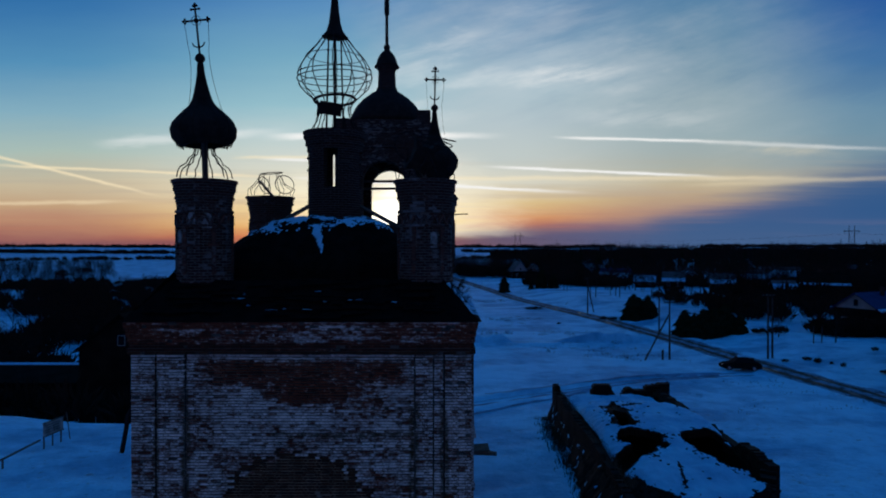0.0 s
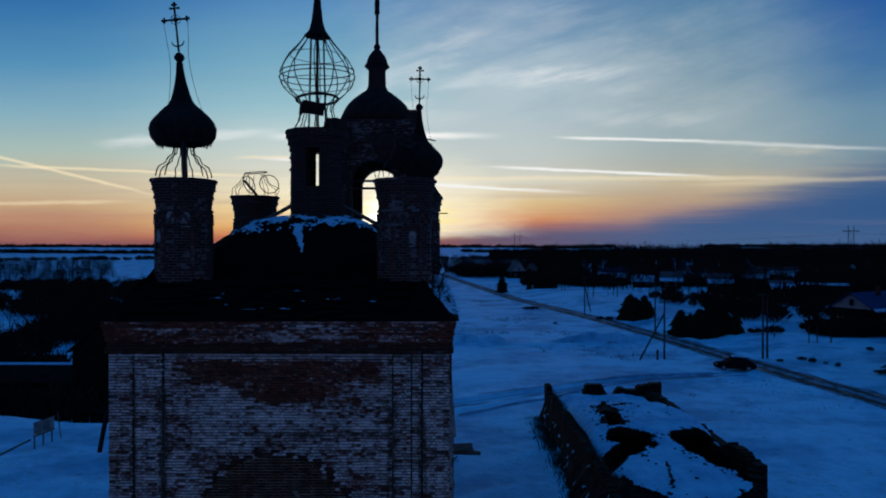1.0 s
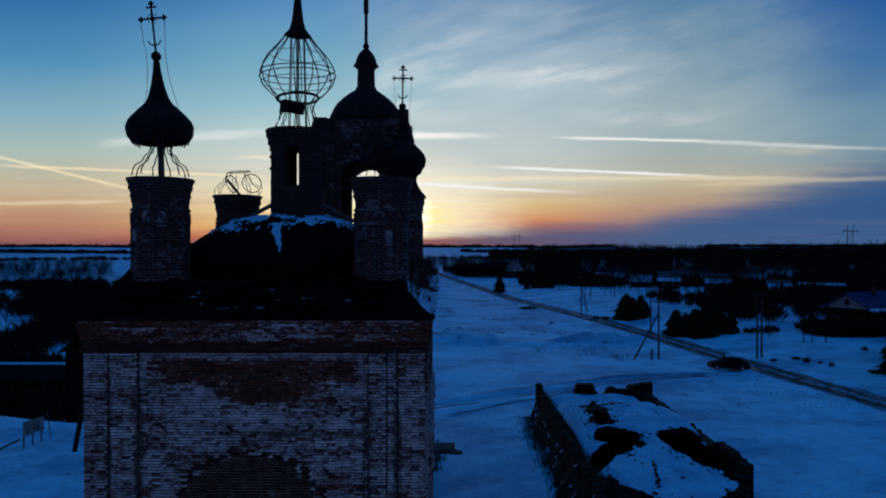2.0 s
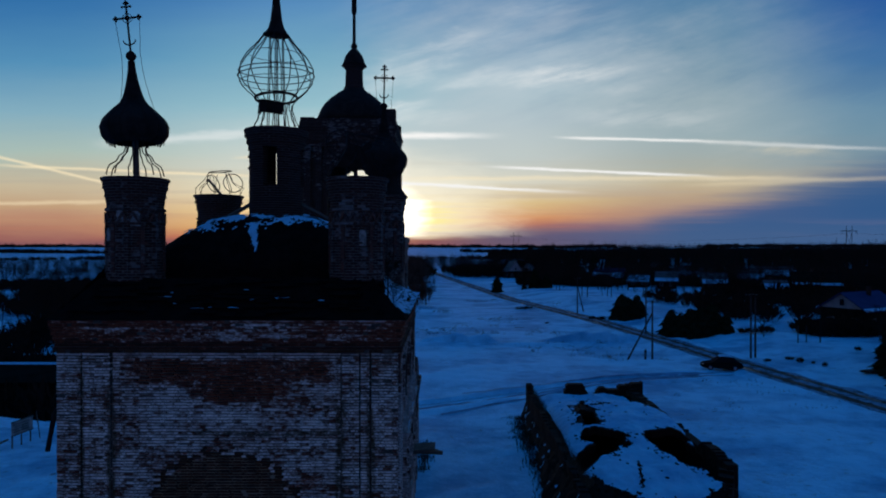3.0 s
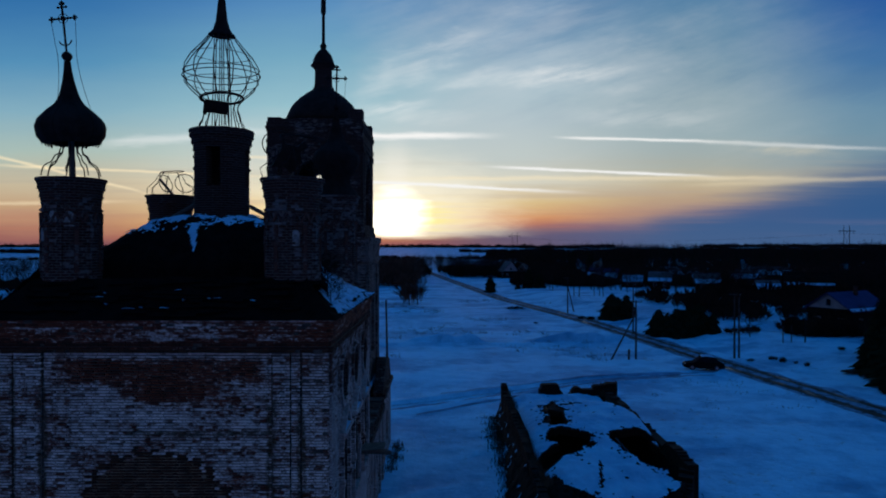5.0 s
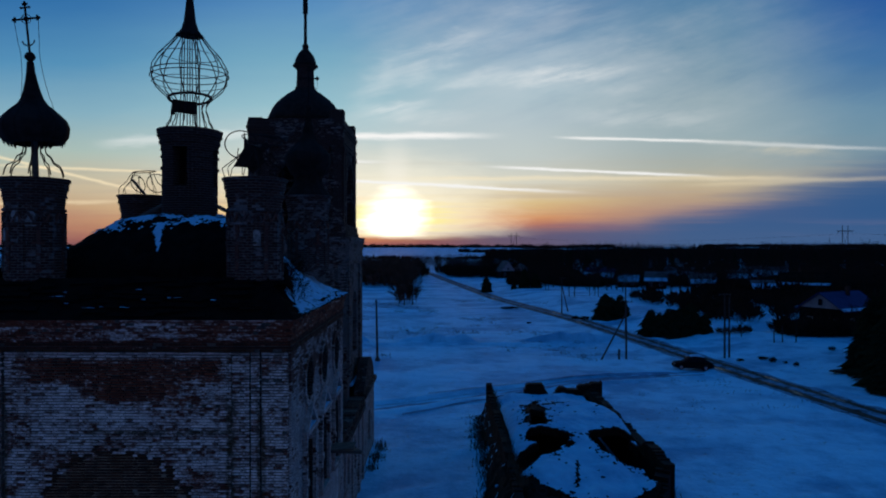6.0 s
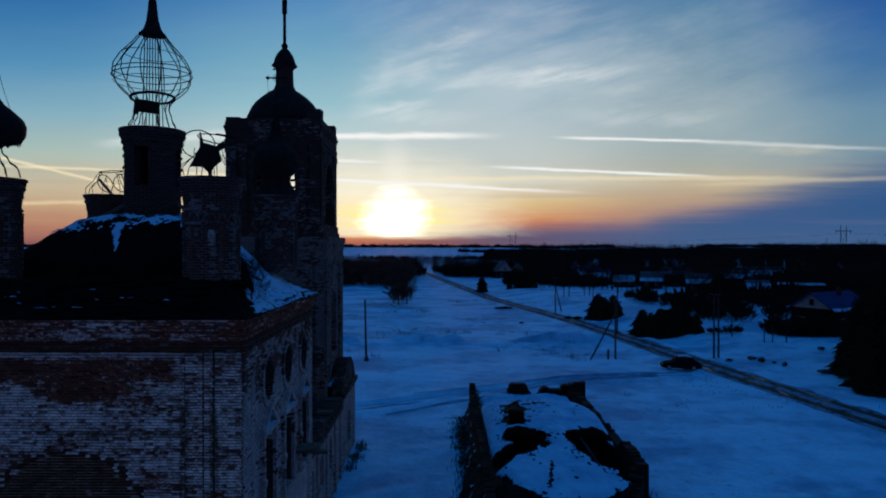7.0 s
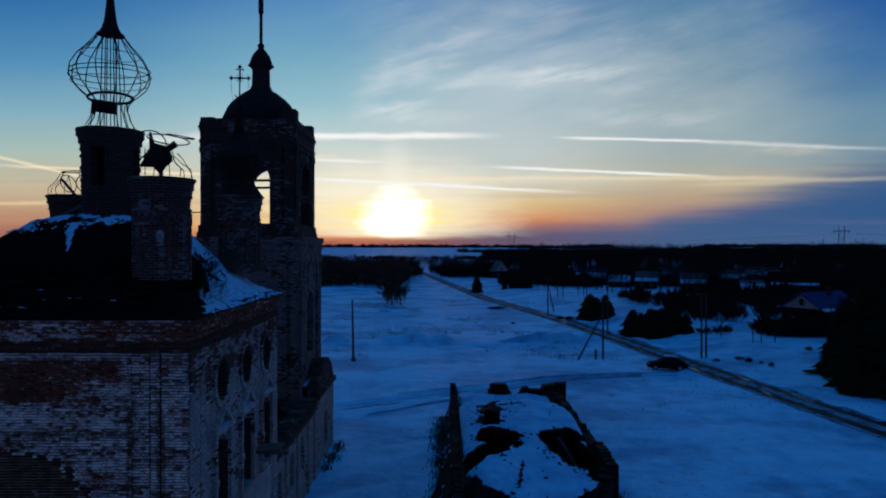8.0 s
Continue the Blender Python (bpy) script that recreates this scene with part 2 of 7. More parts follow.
def brick_surface(name, wash=0.6, bare_from=None, red=(0.20, 0.075, 0.05, 1), white=(0.62, 0.60, 0.58, 1), around=None, course=0.087, joint=(0.24, 0.20, 0.17, 1)):
    """Old brickwork, whitewash worn off in patches. around: centre of a round drum."""
    m, n = material(name)
    p = place(n)
    x, y, z = n.split(p)
    if around:
        u = n.math("MULTIPLY", n.math("ARCTAN2", n.math("SUBTRACT", x, around[0]), n.math("SUBTRACT", y, around[1])), 0.95)
    else:
        u = n.math("ADD", x, y)
    uv = n.xyz(u, z, 0.0)
    b = n.node("ShaderNodeTexBrick", {"Vector": uv, "Color1": (0.25, 0.25, 0.25, 1), "Color2": (0.95, 0.95, 0.95, 1), "Mortar": (0, 0, 0, 1), "Scale": 1.0,
                                      "Mortar Size": 0.010, "Mortar Smooth": 0.3, "Bias": 0.0, "Brick Width": 0.27, "Row Height": course})
    shade = b.outputs[0]
    coarse, fine = n.noise(p, 0.9, 6, 0.65), n.noise(p, 9.0, 4, 0.6)
    worn = n.math("ADD", n.math("MULTIPLY", coarse, 0.9), n.math("ADD", n.math("MULTIPLY", fine, 0.35), n.math("MULTIPLY", n.node("ShaderNodeRGBToBW", {0: shade}).outputs[0], 0.22)))
    if bare_from:
        worn = n.math("SUBTRACT", worn, n.math("MULTIPLY", n.step(z, bare_from - 0.5, bare_from + 0.5), 0.13))
    cover = n.step(worn, 1.12 - wash * 0.75, 1.24 - wash * 0.75)
    bare = n.mix(n.math("MULTIPLY", fine, 0.8), red, (red[0] * 0.3, red[1] * 0.35, red[2] * 0.45, 1))
    bare = n.mix(0.5, bare, shade, "MULTIPLY")
    pale = n.mix(n.step(n.math("ADD", n.math("MULTIPLY", coarse, 0.55), n.math("MULTIPLY", fine, 0.45)), 0.36, 0.62), white, (white[0] * 0.36, white[1] * 0.35, white[2] * 0.36, 1))
    c = n.mix(cover, bare, pale)
    c = n.mix(n.math("MULTIPLY", b.outputs[1], n.math("ADD", n.math("MULTIPLY", fine, 1.1), 0.1, clamp=True)), c, joint)
    h = n.math("ADD", n.math("MULTIPLY", n.math("SUBTRACT", 1.0, b.outputs[1]), 1.0), n.math("MULTIPLY", fine, 0.5))
    return finish(m, n, c, 0.92, h, 0.7, 0.015, spec=0.1)


def runs(n, p, x, z, c):
    """Dark runs under the gutters and along a ledge."""
    wander = n.math("MULTIPLY", n.math("SUBTRACT", n.noise(n.xyz(n.math("MULTIPLY", x, 2.0), 0.0, n.math("MULTIPLY", z, 0.9)), 1.0, 4, 0.6), 0.5), 0.30)
    grit = n.step(n.noise(p, 7.0, 5, 0.7), 0.34, 0.56)
    for x0, half, top in ((-0.86, 0.24, 10.1), (0.03, 0.17, 9.9), (-7.58, 0.15, 10.3), (-8.45, 0.10, 10.9)):
        run = n.math("SUBTRACT", 1.0, n.step(n.math("ABSOLUTE", n.math("ADD", n.math("SUBTRACT", x, x0), wander)), half * 0.25, half))
        run = n.math("MULTIPLY", run, n.math("SUBTRACT", 1.0, n.step(z, top - 0.7, top)))
        c = n.mix(n.math("MULTIPLY", n.math("MULTIPLY", run, grit), 0.92), c, (0.050, 0.033, 0.009, 1))
    ledge = n.math("SUBTRACT", 1.0, n.step(n.math("ABSOLUTE", n.math("ADD", n.math("SUBTRACT", z, 8.62), n.math("MULTIPLY", wander, 0.8))), 0.02, 0.13))
    ledge = n.math("MULTIPLY", ledge, n.math("MULTIPLY", n.step(x, -5.6, -4.8), n.math("SUBTRACT", 1.0, n.step(x, -1.1, -0.8))))
    c = n.mix(n.math("MULTIPLY", n.math("MULTIPLY", ledge, grit), 0.8), c, (0.045, 0.034, 0.010, 1))
    return c


def brick_piece(name, wash, red=(0.20, 0.075, 0.05, 1), white=(0.90, 0.68, 0.54, 1), moss=0.0):
    """Paint of single bricks: each one keeps or loses its whitewash, in patches and brick by brick."""
    m, n = material(name)
    p = place(n)
    r = n.math("FRACT", n.math("ADD", island(n), chance(n)))
    coarse, fine = n.noise(p, 1.1, 6, 0.65), n.noise(p, 13.0, 6, 0.75)
    x, y, z = n.split(p)
    smear = n.noise(n.xyz(n.math("MULTIPLY", x, 0.5), 0.0, n.math("MULTIPLY", z, 4.0)), 1.0, 5, 0.6)
    worn = n.math("ADD", n.math("MULTIPLY", coarse, 0.5), n.math("ADD", n.math("MULTIPLY", fine, 0.65), n.math("ADD", n.math("MULTIPLY", r, 0.14), n.math("MULTIPLY", smear, 0.4))))
    cover = n.step(worn, 1.26 - wash * 0.8, 1.42 - wash * 0.8)
    bare = n.mix(r, red, (red[0] * 0.45, red[1] * 0.5, red[2] * 0.6, 1))
    pale = n.mix(n.step(n.math("ADD", n.math("MULTIPLY", coarse, 0.5), n.math("MULTIPLY", fine, 0.5)), 0.34, 0.62), white, (white[0] * 0.42, white[1] * 0.42, white[2] * 0.44, 1))
    pale = n.mix(n.math("MULTIPLY", n.math("POWER", r, 2.0), 0.75), pale, (0.12, 0.10, 0.09, 1))
    c = n.mix(cover, bare, pale)
    c = runs(n, p, x, z, c)
    if moss:
        green = n.step(n.noise(n.xyz(n.math("MULTIPLY", x, 3.0), 0.0, n.math("MULTIPLY", z, 0.8)), 1.0, 5, 0.6), 0.24, 0.44)
        c = n.mix(n.math("MULTIPLY", green, moss), c, (0.055, 0.036, 0.007, 1))
    return finish(m, n, c, 0.93, fine, 0.6, 0.008, spec=0.1)


def facade_piece(name, red=(0.27, 0.066, 0.030, 1), white=(0.94, 0.74, 0.62, 1)):
    """Paint of the front's bricks: limewash flaking off in streaks, with a bare red stretch under the cornice."""
    m, n = material(name)
    p = place(n)
    x, y, z = n.split(p)
    u = n.math("ADD", x, y)
    r = n.math("FRACT", n.math("ADD", island(n), chance(n)))
    centred = lambda v, k: n.math("MULTIPLY", n.math("SUBTRACT", v, 0.5), k)
    flat = n.noise(n.xyz(n.math("MULTIPLY", u, 0.55), 0.0, n.math("MULTIPLY", z, 1.9)), 1.0, 6, 0.62)
    dash = n.noise(n.xyz(n.math("MULTIPLY", u, 4.6), 0.0, n.math("MULTIPLY", z, 11.0)), 1.0, 5, 0.7)
    fine = n.noise(p, 24.0, 5, 0.7)
    # bare stretch: a shallow bowl hanging from the cornice
    bowl = n.math("MULTIPLY", n.math("POWER", 2.718, n.math("MULTIPLY", n.math("POWER", n.math("DIVIDE", n.math("ADD", x, 3.7), 1.6), 2.0), -1.0)), 0.75)
    edge = n.math("SUBTRACT", n.math("ADD", n.math("SUBTRACT", z, 10.34), bowl), centred(flat, -0.9))
    bared = n.math("MULTIPLY", n.step(edge, -0.55, 0.35), n.math("MULTIPLY", n.step(x, -7.7, -6.6), n.math("SUBTRACT", 1.0, n.step(x, -1.5, -0.8))))
    bared = n.math("MULTIPLY", bared, n.math("SUBTRACT", 1.0, n.step(z, 10.72, 10.86)))
    crown = n.step(z, 11.0, 11.06)
    # light caught on the ledge under the cornice, painted as whiter limewash
    ledge = n.math("MULTIPLY", n.step(z, 10.84, 10.90), n.math("SUBTRACT", 1.0, crown))
    # shade below the projecting courses, painted as a dark band
    cornice_shade = n.math("MULTIPLY", crown, n.math("SUBTRACT", 1.0, n.step(z, 11.26, 11.42)))
    strata = n.noise(n.xyz(n.math("MULTIPLY", u, 0.22), 0.0, n.math("MULTIPLY", z, 11.5)), 1.0, 3, 0.5)
    smear = n.math("POWER", 2.718, n.math("MULTIPLY", n.math("POWER", n.math("DIVIDE", n.math("ADD", x, 3.6), 2.6), 2.0), -1.0))
    worn = n.math("ADD", n.math("MULTIPLY", bared, 0.30), n.math("MULTIPLY", crown, n.math("SUBTRACT", 0.30, n.math("MULTIPLY", smear, 0.20))))
    worn = n.math("ADD", worn, n.math("ADD", n.math("MULTIPLY", cornice_shade, 0.25), n.math("MULTIPLY", crown, centred(strata, 0.9))))
    worn = n.math("SUBTRACT", worn, n.math("MULTIPLY", ledge, 0.30))
    odd = n.step(r, 0.80, 0.86)
    worn = n.math("ADD", n.math("ADD", worn, 0.425), n.math("ADD", centred(flat, 0.95), n.math("ADD", centred(dash, 1.15), n.math("ADD", centred(fine, 0.6), n.math("MULTIPLY", odd, 0.16)))))
    bare = n.mix(n.math("ADD", n.math("MULTIPLY", r, 0.5), n.math("MULTIPLY", fine, 0.6)), red, (red[0] * 0.28, red[1] * 0.36, red[2] * 0.5, 1))
    grime = n.step(n.math("ADD", n.math("MULTIPLY", flat, 0.45), n.math("ADD", n.math("MULTIPLY", dash, 0.35), n.math("MULTIPLY", fine, 0.25))), 0.40, 0.66)
    pale = n.mix(grime, white, (white[0] * 0.30, white[1] * 0.30, white[2] * 0.30, 1))
    pale = n.mix(n.math("MULTIPLY", n.math("POWER", r, 3.0), 0.7), pale, (0.13, 0.095, 0.075, 1))
    c = n.mix(n.step(worn, 0.36, 0.66), pale, bare)
    c = n.mix(n.math("MULTIPLY", n.step(worn, 0.70, 1.0), 0.5), c, (0.022, 0.014, 0.010, 1))
    # the painted cornice shade goes nearly black in streaks
    c = n.mix(n.math("MULTIPLY", n.math("ADD", n.math("MULTIPLY", cornice_shade, 0.45), n.math("MULTIPLY", crown, 0.12)), n.step(dash, 0.25, 0.50)), c, (0.020, 0.014, 0.012, 1))
    c = runs(n, p, x, z, c)
    return finish(m, n, c, 0.93, fine, 0.6, 0.008, spec=0.1)


def plain(name, colour, rough=0.9, scale=3.0, vary=0.4, bump=0.3, metal=0.0, spec=0.2):
    m, n = material(name)
    p = place(n)
    a, b = n.noise(p, scale, 6, 0.6), n.noise(p, scale * 9, 4, 0.6)
    f = n.math("ADD", n.math("MULTIPLY", a, 0.7), n.math("MULTIPLY", b, 0.3))
    c = n.mix(n.step(f, 0.3, 0.7), tuple(k * (1 - vary) for k in colour[:3]) + (1,), tuple(min(1, k * (1 + vary)) for k in colour[:3]) + (1,))
    return finish(m, n, c, rough, f, bump, 0.02, metal, spec)


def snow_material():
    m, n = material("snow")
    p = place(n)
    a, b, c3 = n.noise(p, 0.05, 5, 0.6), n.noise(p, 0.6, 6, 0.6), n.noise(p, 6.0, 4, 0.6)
    # the blue of the dusk light is put into the white snow's colour
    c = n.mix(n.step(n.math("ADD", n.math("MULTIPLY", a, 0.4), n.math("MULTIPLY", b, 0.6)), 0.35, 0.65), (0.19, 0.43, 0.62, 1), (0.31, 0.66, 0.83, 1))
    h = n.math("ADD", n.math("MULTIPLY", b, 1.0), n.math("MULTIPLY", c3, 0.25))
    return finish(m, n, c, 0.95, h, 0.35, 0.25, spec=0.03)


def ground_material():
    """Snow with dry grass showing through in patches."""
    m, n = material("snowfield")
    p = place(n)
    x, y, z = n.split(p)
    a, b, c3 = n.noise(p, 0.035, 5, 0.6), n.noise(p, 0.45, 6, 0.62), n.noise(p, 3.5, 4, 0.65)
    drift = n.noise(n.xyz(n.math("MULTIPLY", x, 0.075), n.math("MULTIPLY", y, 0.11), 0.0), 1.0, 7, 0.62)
    drift_shade = n.math("ADD", n.math("MULTIPLY", drift, 0.8), n.math("ADD", n.math("MULTIPLY", b, 0.3), n.math("MULTIPLY", c3, 0.12)))
    # dusk blue and the shading of the drifts are both put into the colour
    c = n.mix(n.step(drift_shade, 0.47, 0.70), (0.10, 0.35, 0.52, 1), (0.28, 0.69, 0.87, 1))
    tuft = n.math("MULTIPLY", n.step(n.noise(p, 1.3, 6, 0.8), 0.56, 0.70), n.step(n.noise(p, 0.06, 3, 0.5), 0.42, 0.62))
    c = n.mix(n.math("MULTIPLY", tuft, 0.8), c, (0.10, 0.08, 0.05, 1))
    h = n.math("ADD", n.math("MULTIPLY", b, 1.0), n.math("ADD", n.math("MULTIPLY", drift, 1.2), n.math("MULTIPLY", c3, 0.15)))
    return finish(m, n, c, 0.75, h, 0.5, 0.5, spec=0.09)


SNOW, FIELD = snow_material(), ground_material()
BRICK_SIDE = brick_surface("whitewashed_brick", 0.68, 9.6, white=(0.66, 0.55, 0.48, 1), red=(0.17, 0.062, 0.040, 1), joint=(0.10, 0.08, 0.07, 1))
BRICK_TOWER = brick_surface("weathered_tower_brick", 0.42, white=(0.40, 0.34, 0.30, 1), red=(0.060, 0.027, 0.020, 1), joint=(0.13, 0.10, 0.085, 1))
BRICK_BASE = brick_surface("faded_tower_base", 0.60, white=(0.32, 0.27, 0.24, 1), red=(0.10, 0.045, 0.032, 1), joint=(0.12, 0.10, 0.085, 1))
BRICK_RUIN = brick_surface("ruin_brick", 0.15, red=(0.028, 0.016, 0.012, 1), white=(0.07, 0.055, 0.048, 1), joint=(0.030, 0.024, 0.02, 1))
BRICK_DARK = brick_surface("bare_brick", 0.05, red=(0.07, 0.03, 0.025, 1), joint=(0.10, 0.08, 0.07, 1))
FACADE = facade_piece("limewashed_front")
# dark brick of the filled arch; also paints the shadow line below the cornice
INFILL_AND_SHADE = brick_piece("infill_and_shade_piece", 0.34, red=(0.085, 0.036, 0.018, 1), white=(0.30, 0.20, 0.115, 1))
INFILL_MORTAR = plain("pale_infill_mortar", (0.19, 0.145, 0.10), 0.95, 3.0, 0.6)
MORTAR = plain("old_lime_mortar", (0.085, 0.066, 0.054), 0.95, 2.2, 0.65)
PLASTER = plain("limewash", (0.55, 0.54, 0.53), 0.9, 2.0, 0.3)
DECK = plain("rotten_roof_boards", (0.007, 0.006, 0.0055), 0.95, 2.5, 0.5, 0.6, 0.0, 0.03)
RUST = plain("rusted_sheet", (0.02, 0.014, 0.012), 0.85, 3.0, 0.5, 0.3, 0.0, 0.1)
IRON = plain("wrought_iron", (0.014, 0.012, 0.012), 0.8, 8.0, 0.4, 0.2, 0.0, 0.1)
TIMBER = plain("grey_timber", (0.10, 0.085, 0.07), 0.9, 4.0, 0.4, 0.4)
POLEWOOD = plain("tarred_pole", (0.05, 0.04, 0.035), 0.9, 3.0, 0.4, 0.3)
CONCRETE = plain("pole_concrete", (0.18, 0.18, 0.18), 0.9, 3.0, 0.3, 0.2)
BARK = plain("dark_bark", (0.022, 0.018, 0.015), 0.95, 3.0, 0.4)
TWIGS = plain("bare_twigs", (0.030, 0.020, 0.016), 0.95, 3.0, 0.4, 0.0, 0.0, 0.0)
# reddish twigs, with the distant haze put in as a lighter brown-red
RED_TWIGS = plain("hazed_reddish_twigs", (0.10, 0.052, 0.038), 0.95, 0.4, 0.5, 0.0, 0.0, 0.0)
NEEDLES = plain("conifer_needles", (0.012, 0.018, 0.010), 0.95, 3.0, 0.4, 0.0, 0.0, 0.0)


def mud_material():
    """Churned mud with wet streaks along the ruts."""
    m, n = material("wet_mud")
    p = place(n)
    x, y, z = n.split(p)
    wet = n.step(n.noise(n.xyz(n.math("MULTIPLY", x, 1.1), n.math("MULTIPLY", y, 0.22), 0.0), 1.0, 5, 0.65), 0.50, 0.62)
    f = n.noise(p, 1.6, 6, 0.65)
    c = n.mix(n.step(f, 0.35, 0.65), (0.022, 0.016, 0.012, 1), (0.060, 0.050, 0.042, 1))
    return finish(m, n, c, n.math("SUBTRACT", 0.85, n.math("MULTIPLY", wet, 0.55)), f, 0.5, 0.03, spec=0.10)


MUD = mud_material()
# floor colour with the darkness of an unlit inside painted in
INTERIOR_SHADE = plain("interior_shade", (0.012, 0.011, 0.011), 0.95)


# ---- mesh helpers ----
class Shape:
    """Collects vertices and faces of one mesh."""

    def __init__(self):
        self.v, self.f, self.m = [], [], []

    def add(self, verts, faces, mat=0):
        k = len(self.v)
        self.v += [tuple(p) for p in verts]
        self.f += [tuple(i + k for i in f) for f in faces]
        self.m += [mat] * len(faces)
        return self

    def box(self, x0, x1, y0, y1, z0, z1, mat=0):
        return self.add([(x0, y0, z0), (x1, y0, z0), (x1, y1, z0), (x0, y1, z0), (x0, y0, z1), (x1, y0, z1), (x1, y1, z1), (x0, y1, z1)],
                        [(3, 2, 1, 0), (4, 5, 6, 7), (0, 1, 5, 4), (1, 2, 6, 5), (2, 3, 7, 6), (3, 0, 4, 7)], mat)

    def hexa(self, m, sx, sy, sz, mat=0):
        """A box of that size about the origin, moved by the matrix m."""
        c = [m @ Vector((a * sx / 2, b * sy / 2, d * sz / 2)) for d in (-1, 1) for a, b in ((-1, -1), (1, -1), (1, 1), (-1, 1))]
        return self.add(c, [(3, 2, 1, 0), (4, 5, 6, 7), (0, 1, 5, 4), (1, 2, 6, 5), (2, 3, 7, 6), (3, 0, 4, 7)], mat)

    def lathe(self, profile, n=32, at=(0, 0, 0), cap=True, mat=0, wobble=0.0, seed=0.0):
        rings = []
        for r, z in profile:
            ring = []
            for i in range(n):
                a = 2 * math.pi * i / n
                k = r * (1 + wobble * noise.noise((math.cos(a) * 2 + seed, math.sin(a) * 2, z * 1.5)))
                ring.append((at[0] + k * math.cos(a), at[1] + k * math.sin(a), at[2] + z))
            rings += ring
        faces = [(j * n + i, j * n + (i + 1) % n, (j + 1) * n + (i + 1) % n, (j + 1) * n + i) for j in range(len(profile) - 1) for i in range(n)]
        if cap:
            faces += [tuple(reversed(range(n))), tuple((len(profile) - 1) * n + i for i in range(n))]
        return self.add(rings, faces, mat)

    def tube(self, pts, r, n=6, r1=None, mat=0):
        pts = [Vector(p) for p in pts]
        last = len(pts) - 1
        rings, side = [], None
        for i, p in enumerate(pts):
            d = (pts[min(i + 1, last)] - pts[max(i - 1, 0)]).normalized()
            if side is None:
                side = d.orthogonal().normalized()
            side = (side - d * side.dot(d)).normalized()
            other = d.cross(side)
            k = r if r1 is None else r + (r1 - r) * i / last
            rings += [p + (side * math.cos(2 * math.pi * j / n) + other * math.sin(2 * math.pi * j / n)) * k for j in range(n)]
        faces = [(i * n + j, i * n + (j + 1) % n, (i + 1) * n + (j + 1) % n, (i + 1) * n + j) for i in range(last) for j in range(n)]
        faces += [tuple(reversed(range(n))), tuple(last * n + j for j in range(n))]
        return self.add(rings, faces, mat)

    def ring(self, at, radius, r, n=28, k=6, tilt=None, mat=0):
        t = tilt or Matrix.Identity(3)
        c = Vector(at)
        v = []
        for i in range(n):
            a = 2 * math.pi * i / n
            out = Vector((math.cos(a), math.sin(a), 0))
            v += [c + t @ (out * (radius + r * math.cos(2 * math.pi * j / k)) + Vector((0, 0, r * math.sin(2 * math.pi * j / k)))) for j in range(k)]
        f = [(i * k + j, ((i + 1) % n) * k + j, ((i + 1) % n) * k + (j + 1) % k, i * k + (j + 1) % k) for i in range(n) for j in range(k)]
        return self.add(v, f, mat)

    def prism(self, outline, place, depth, mat=0):
        """A flat outline of (u, w) pushed out by depth; place(u, w, d) gives the point."""
        n = len(outline)
        v = [place(u, w, 0.0) for u, w in outline] + [place(u, w, depth) for u, w in outline]
        f = [tuple(reversed(range(n))), tuple(range(n, 2 * n))] + [(i, (i + 1) % n, n + (i + 1) % n, n + i) for i in range(n)]
        return self.add(v, f, mat)

    def strip(self, a, b, mat=0):
        """A band of quads between two rows of points."""
        n = len(a)
        return self.add(list(a) + list(b), [(i, i + 1, n + i + 1, n + i) for i in range(n - 1)], mat)

    def mesh(self, name, mats, smooth=False):
        me = bpy.data.meshes.new(name)
        me.from_pydata(self.v, [], self.f)
        for m in (mats if isinstance(mats, (list, tuple)) else [mats]):
            me.materials.append(m)
        if any(self.m):
            me.polygons.foreach_set("material_index", self.m)
        if smooth:
            me.polygons.foreach_set("use_smooth", [True] * len(me.polygons))
        me.update()
        return me


def heal(me):
    """Joined corners and outward normals."""
    bm = bmesh.new()
    bm.from_mesh(me)
    bmesh.ops.remove_doubles(bm, verts=bm.verts, dist=0.0004)
    bmesh.ops.recalc_face_normals(bm, faces=bm.faces)
    bm.to_mesh(me)
    bm.free()
    return me


def part(name, shape, mats, parent=None, label="", smooth=False, fix=True):
    me = shape.mesh(name, mats, smooth)
    if fix:
        heal(me)
    ob = new(name, me)
    if parent:
        ob.parent = parent
        ob.matrix_parent_inverse = parent.matrix_world.inverted()
    return tagged(ob, label) if label else ob


def thing(name, at, label, category, group="", kind=""):
    ob = new(name)
    ob.empty_display_size = 0.3
    ob.location = at
    bpy.context.view_layer.update()
    return tagged(ob, label, category, group, kind)


def jit(s):
    return random.uniform(-s, s)


def panel(sh, place, u0, u1, z0, z1, depth, openings=(), steps=10, mat=0):
    """A wall in the (u, z) plane, depth thick, with openings (centre, half width, sill, spring, rise): straight below, arched above."""
    cut = u0
    for c, w, sill, spring, rise in sorted(openings):
        sh.prism([(cut, z0), (c - w, z0), (c - w, z1), (cut, z1)], place, depth, mat)
        if sill > z0:
            sh.prism([(c - w, z0), (c + w, z0), (c + w, sill), (c - w, sill)], place, depth, mat)
        arch = [(c - w * math.cos(math.pi * i / steps), spring + rise * math.sin(math.pi * i / steps)) for i in range(steps + 1)]
        for (a, za), (b, zb) in zip(arch, arch[1:]):
            sh.prism([(a, za), (b, zb), (b, z1), (a, z1)], place, depth, mat)
        cut = c + w
    sh.prism([(cut, z0), (u1, z0), (u1, z1), (cut, z1)], place, depth, mat)


# ---- plan of the church ----
CX, CY, HALF = -4.17, 24.40, 5.02       # cube of the church
WEST, EAST, FRONT, BACK = CX - HALF, CX + HALF, CY - HALF, CY + HALF
EAVE, DECKZ = 11.98, 13.15
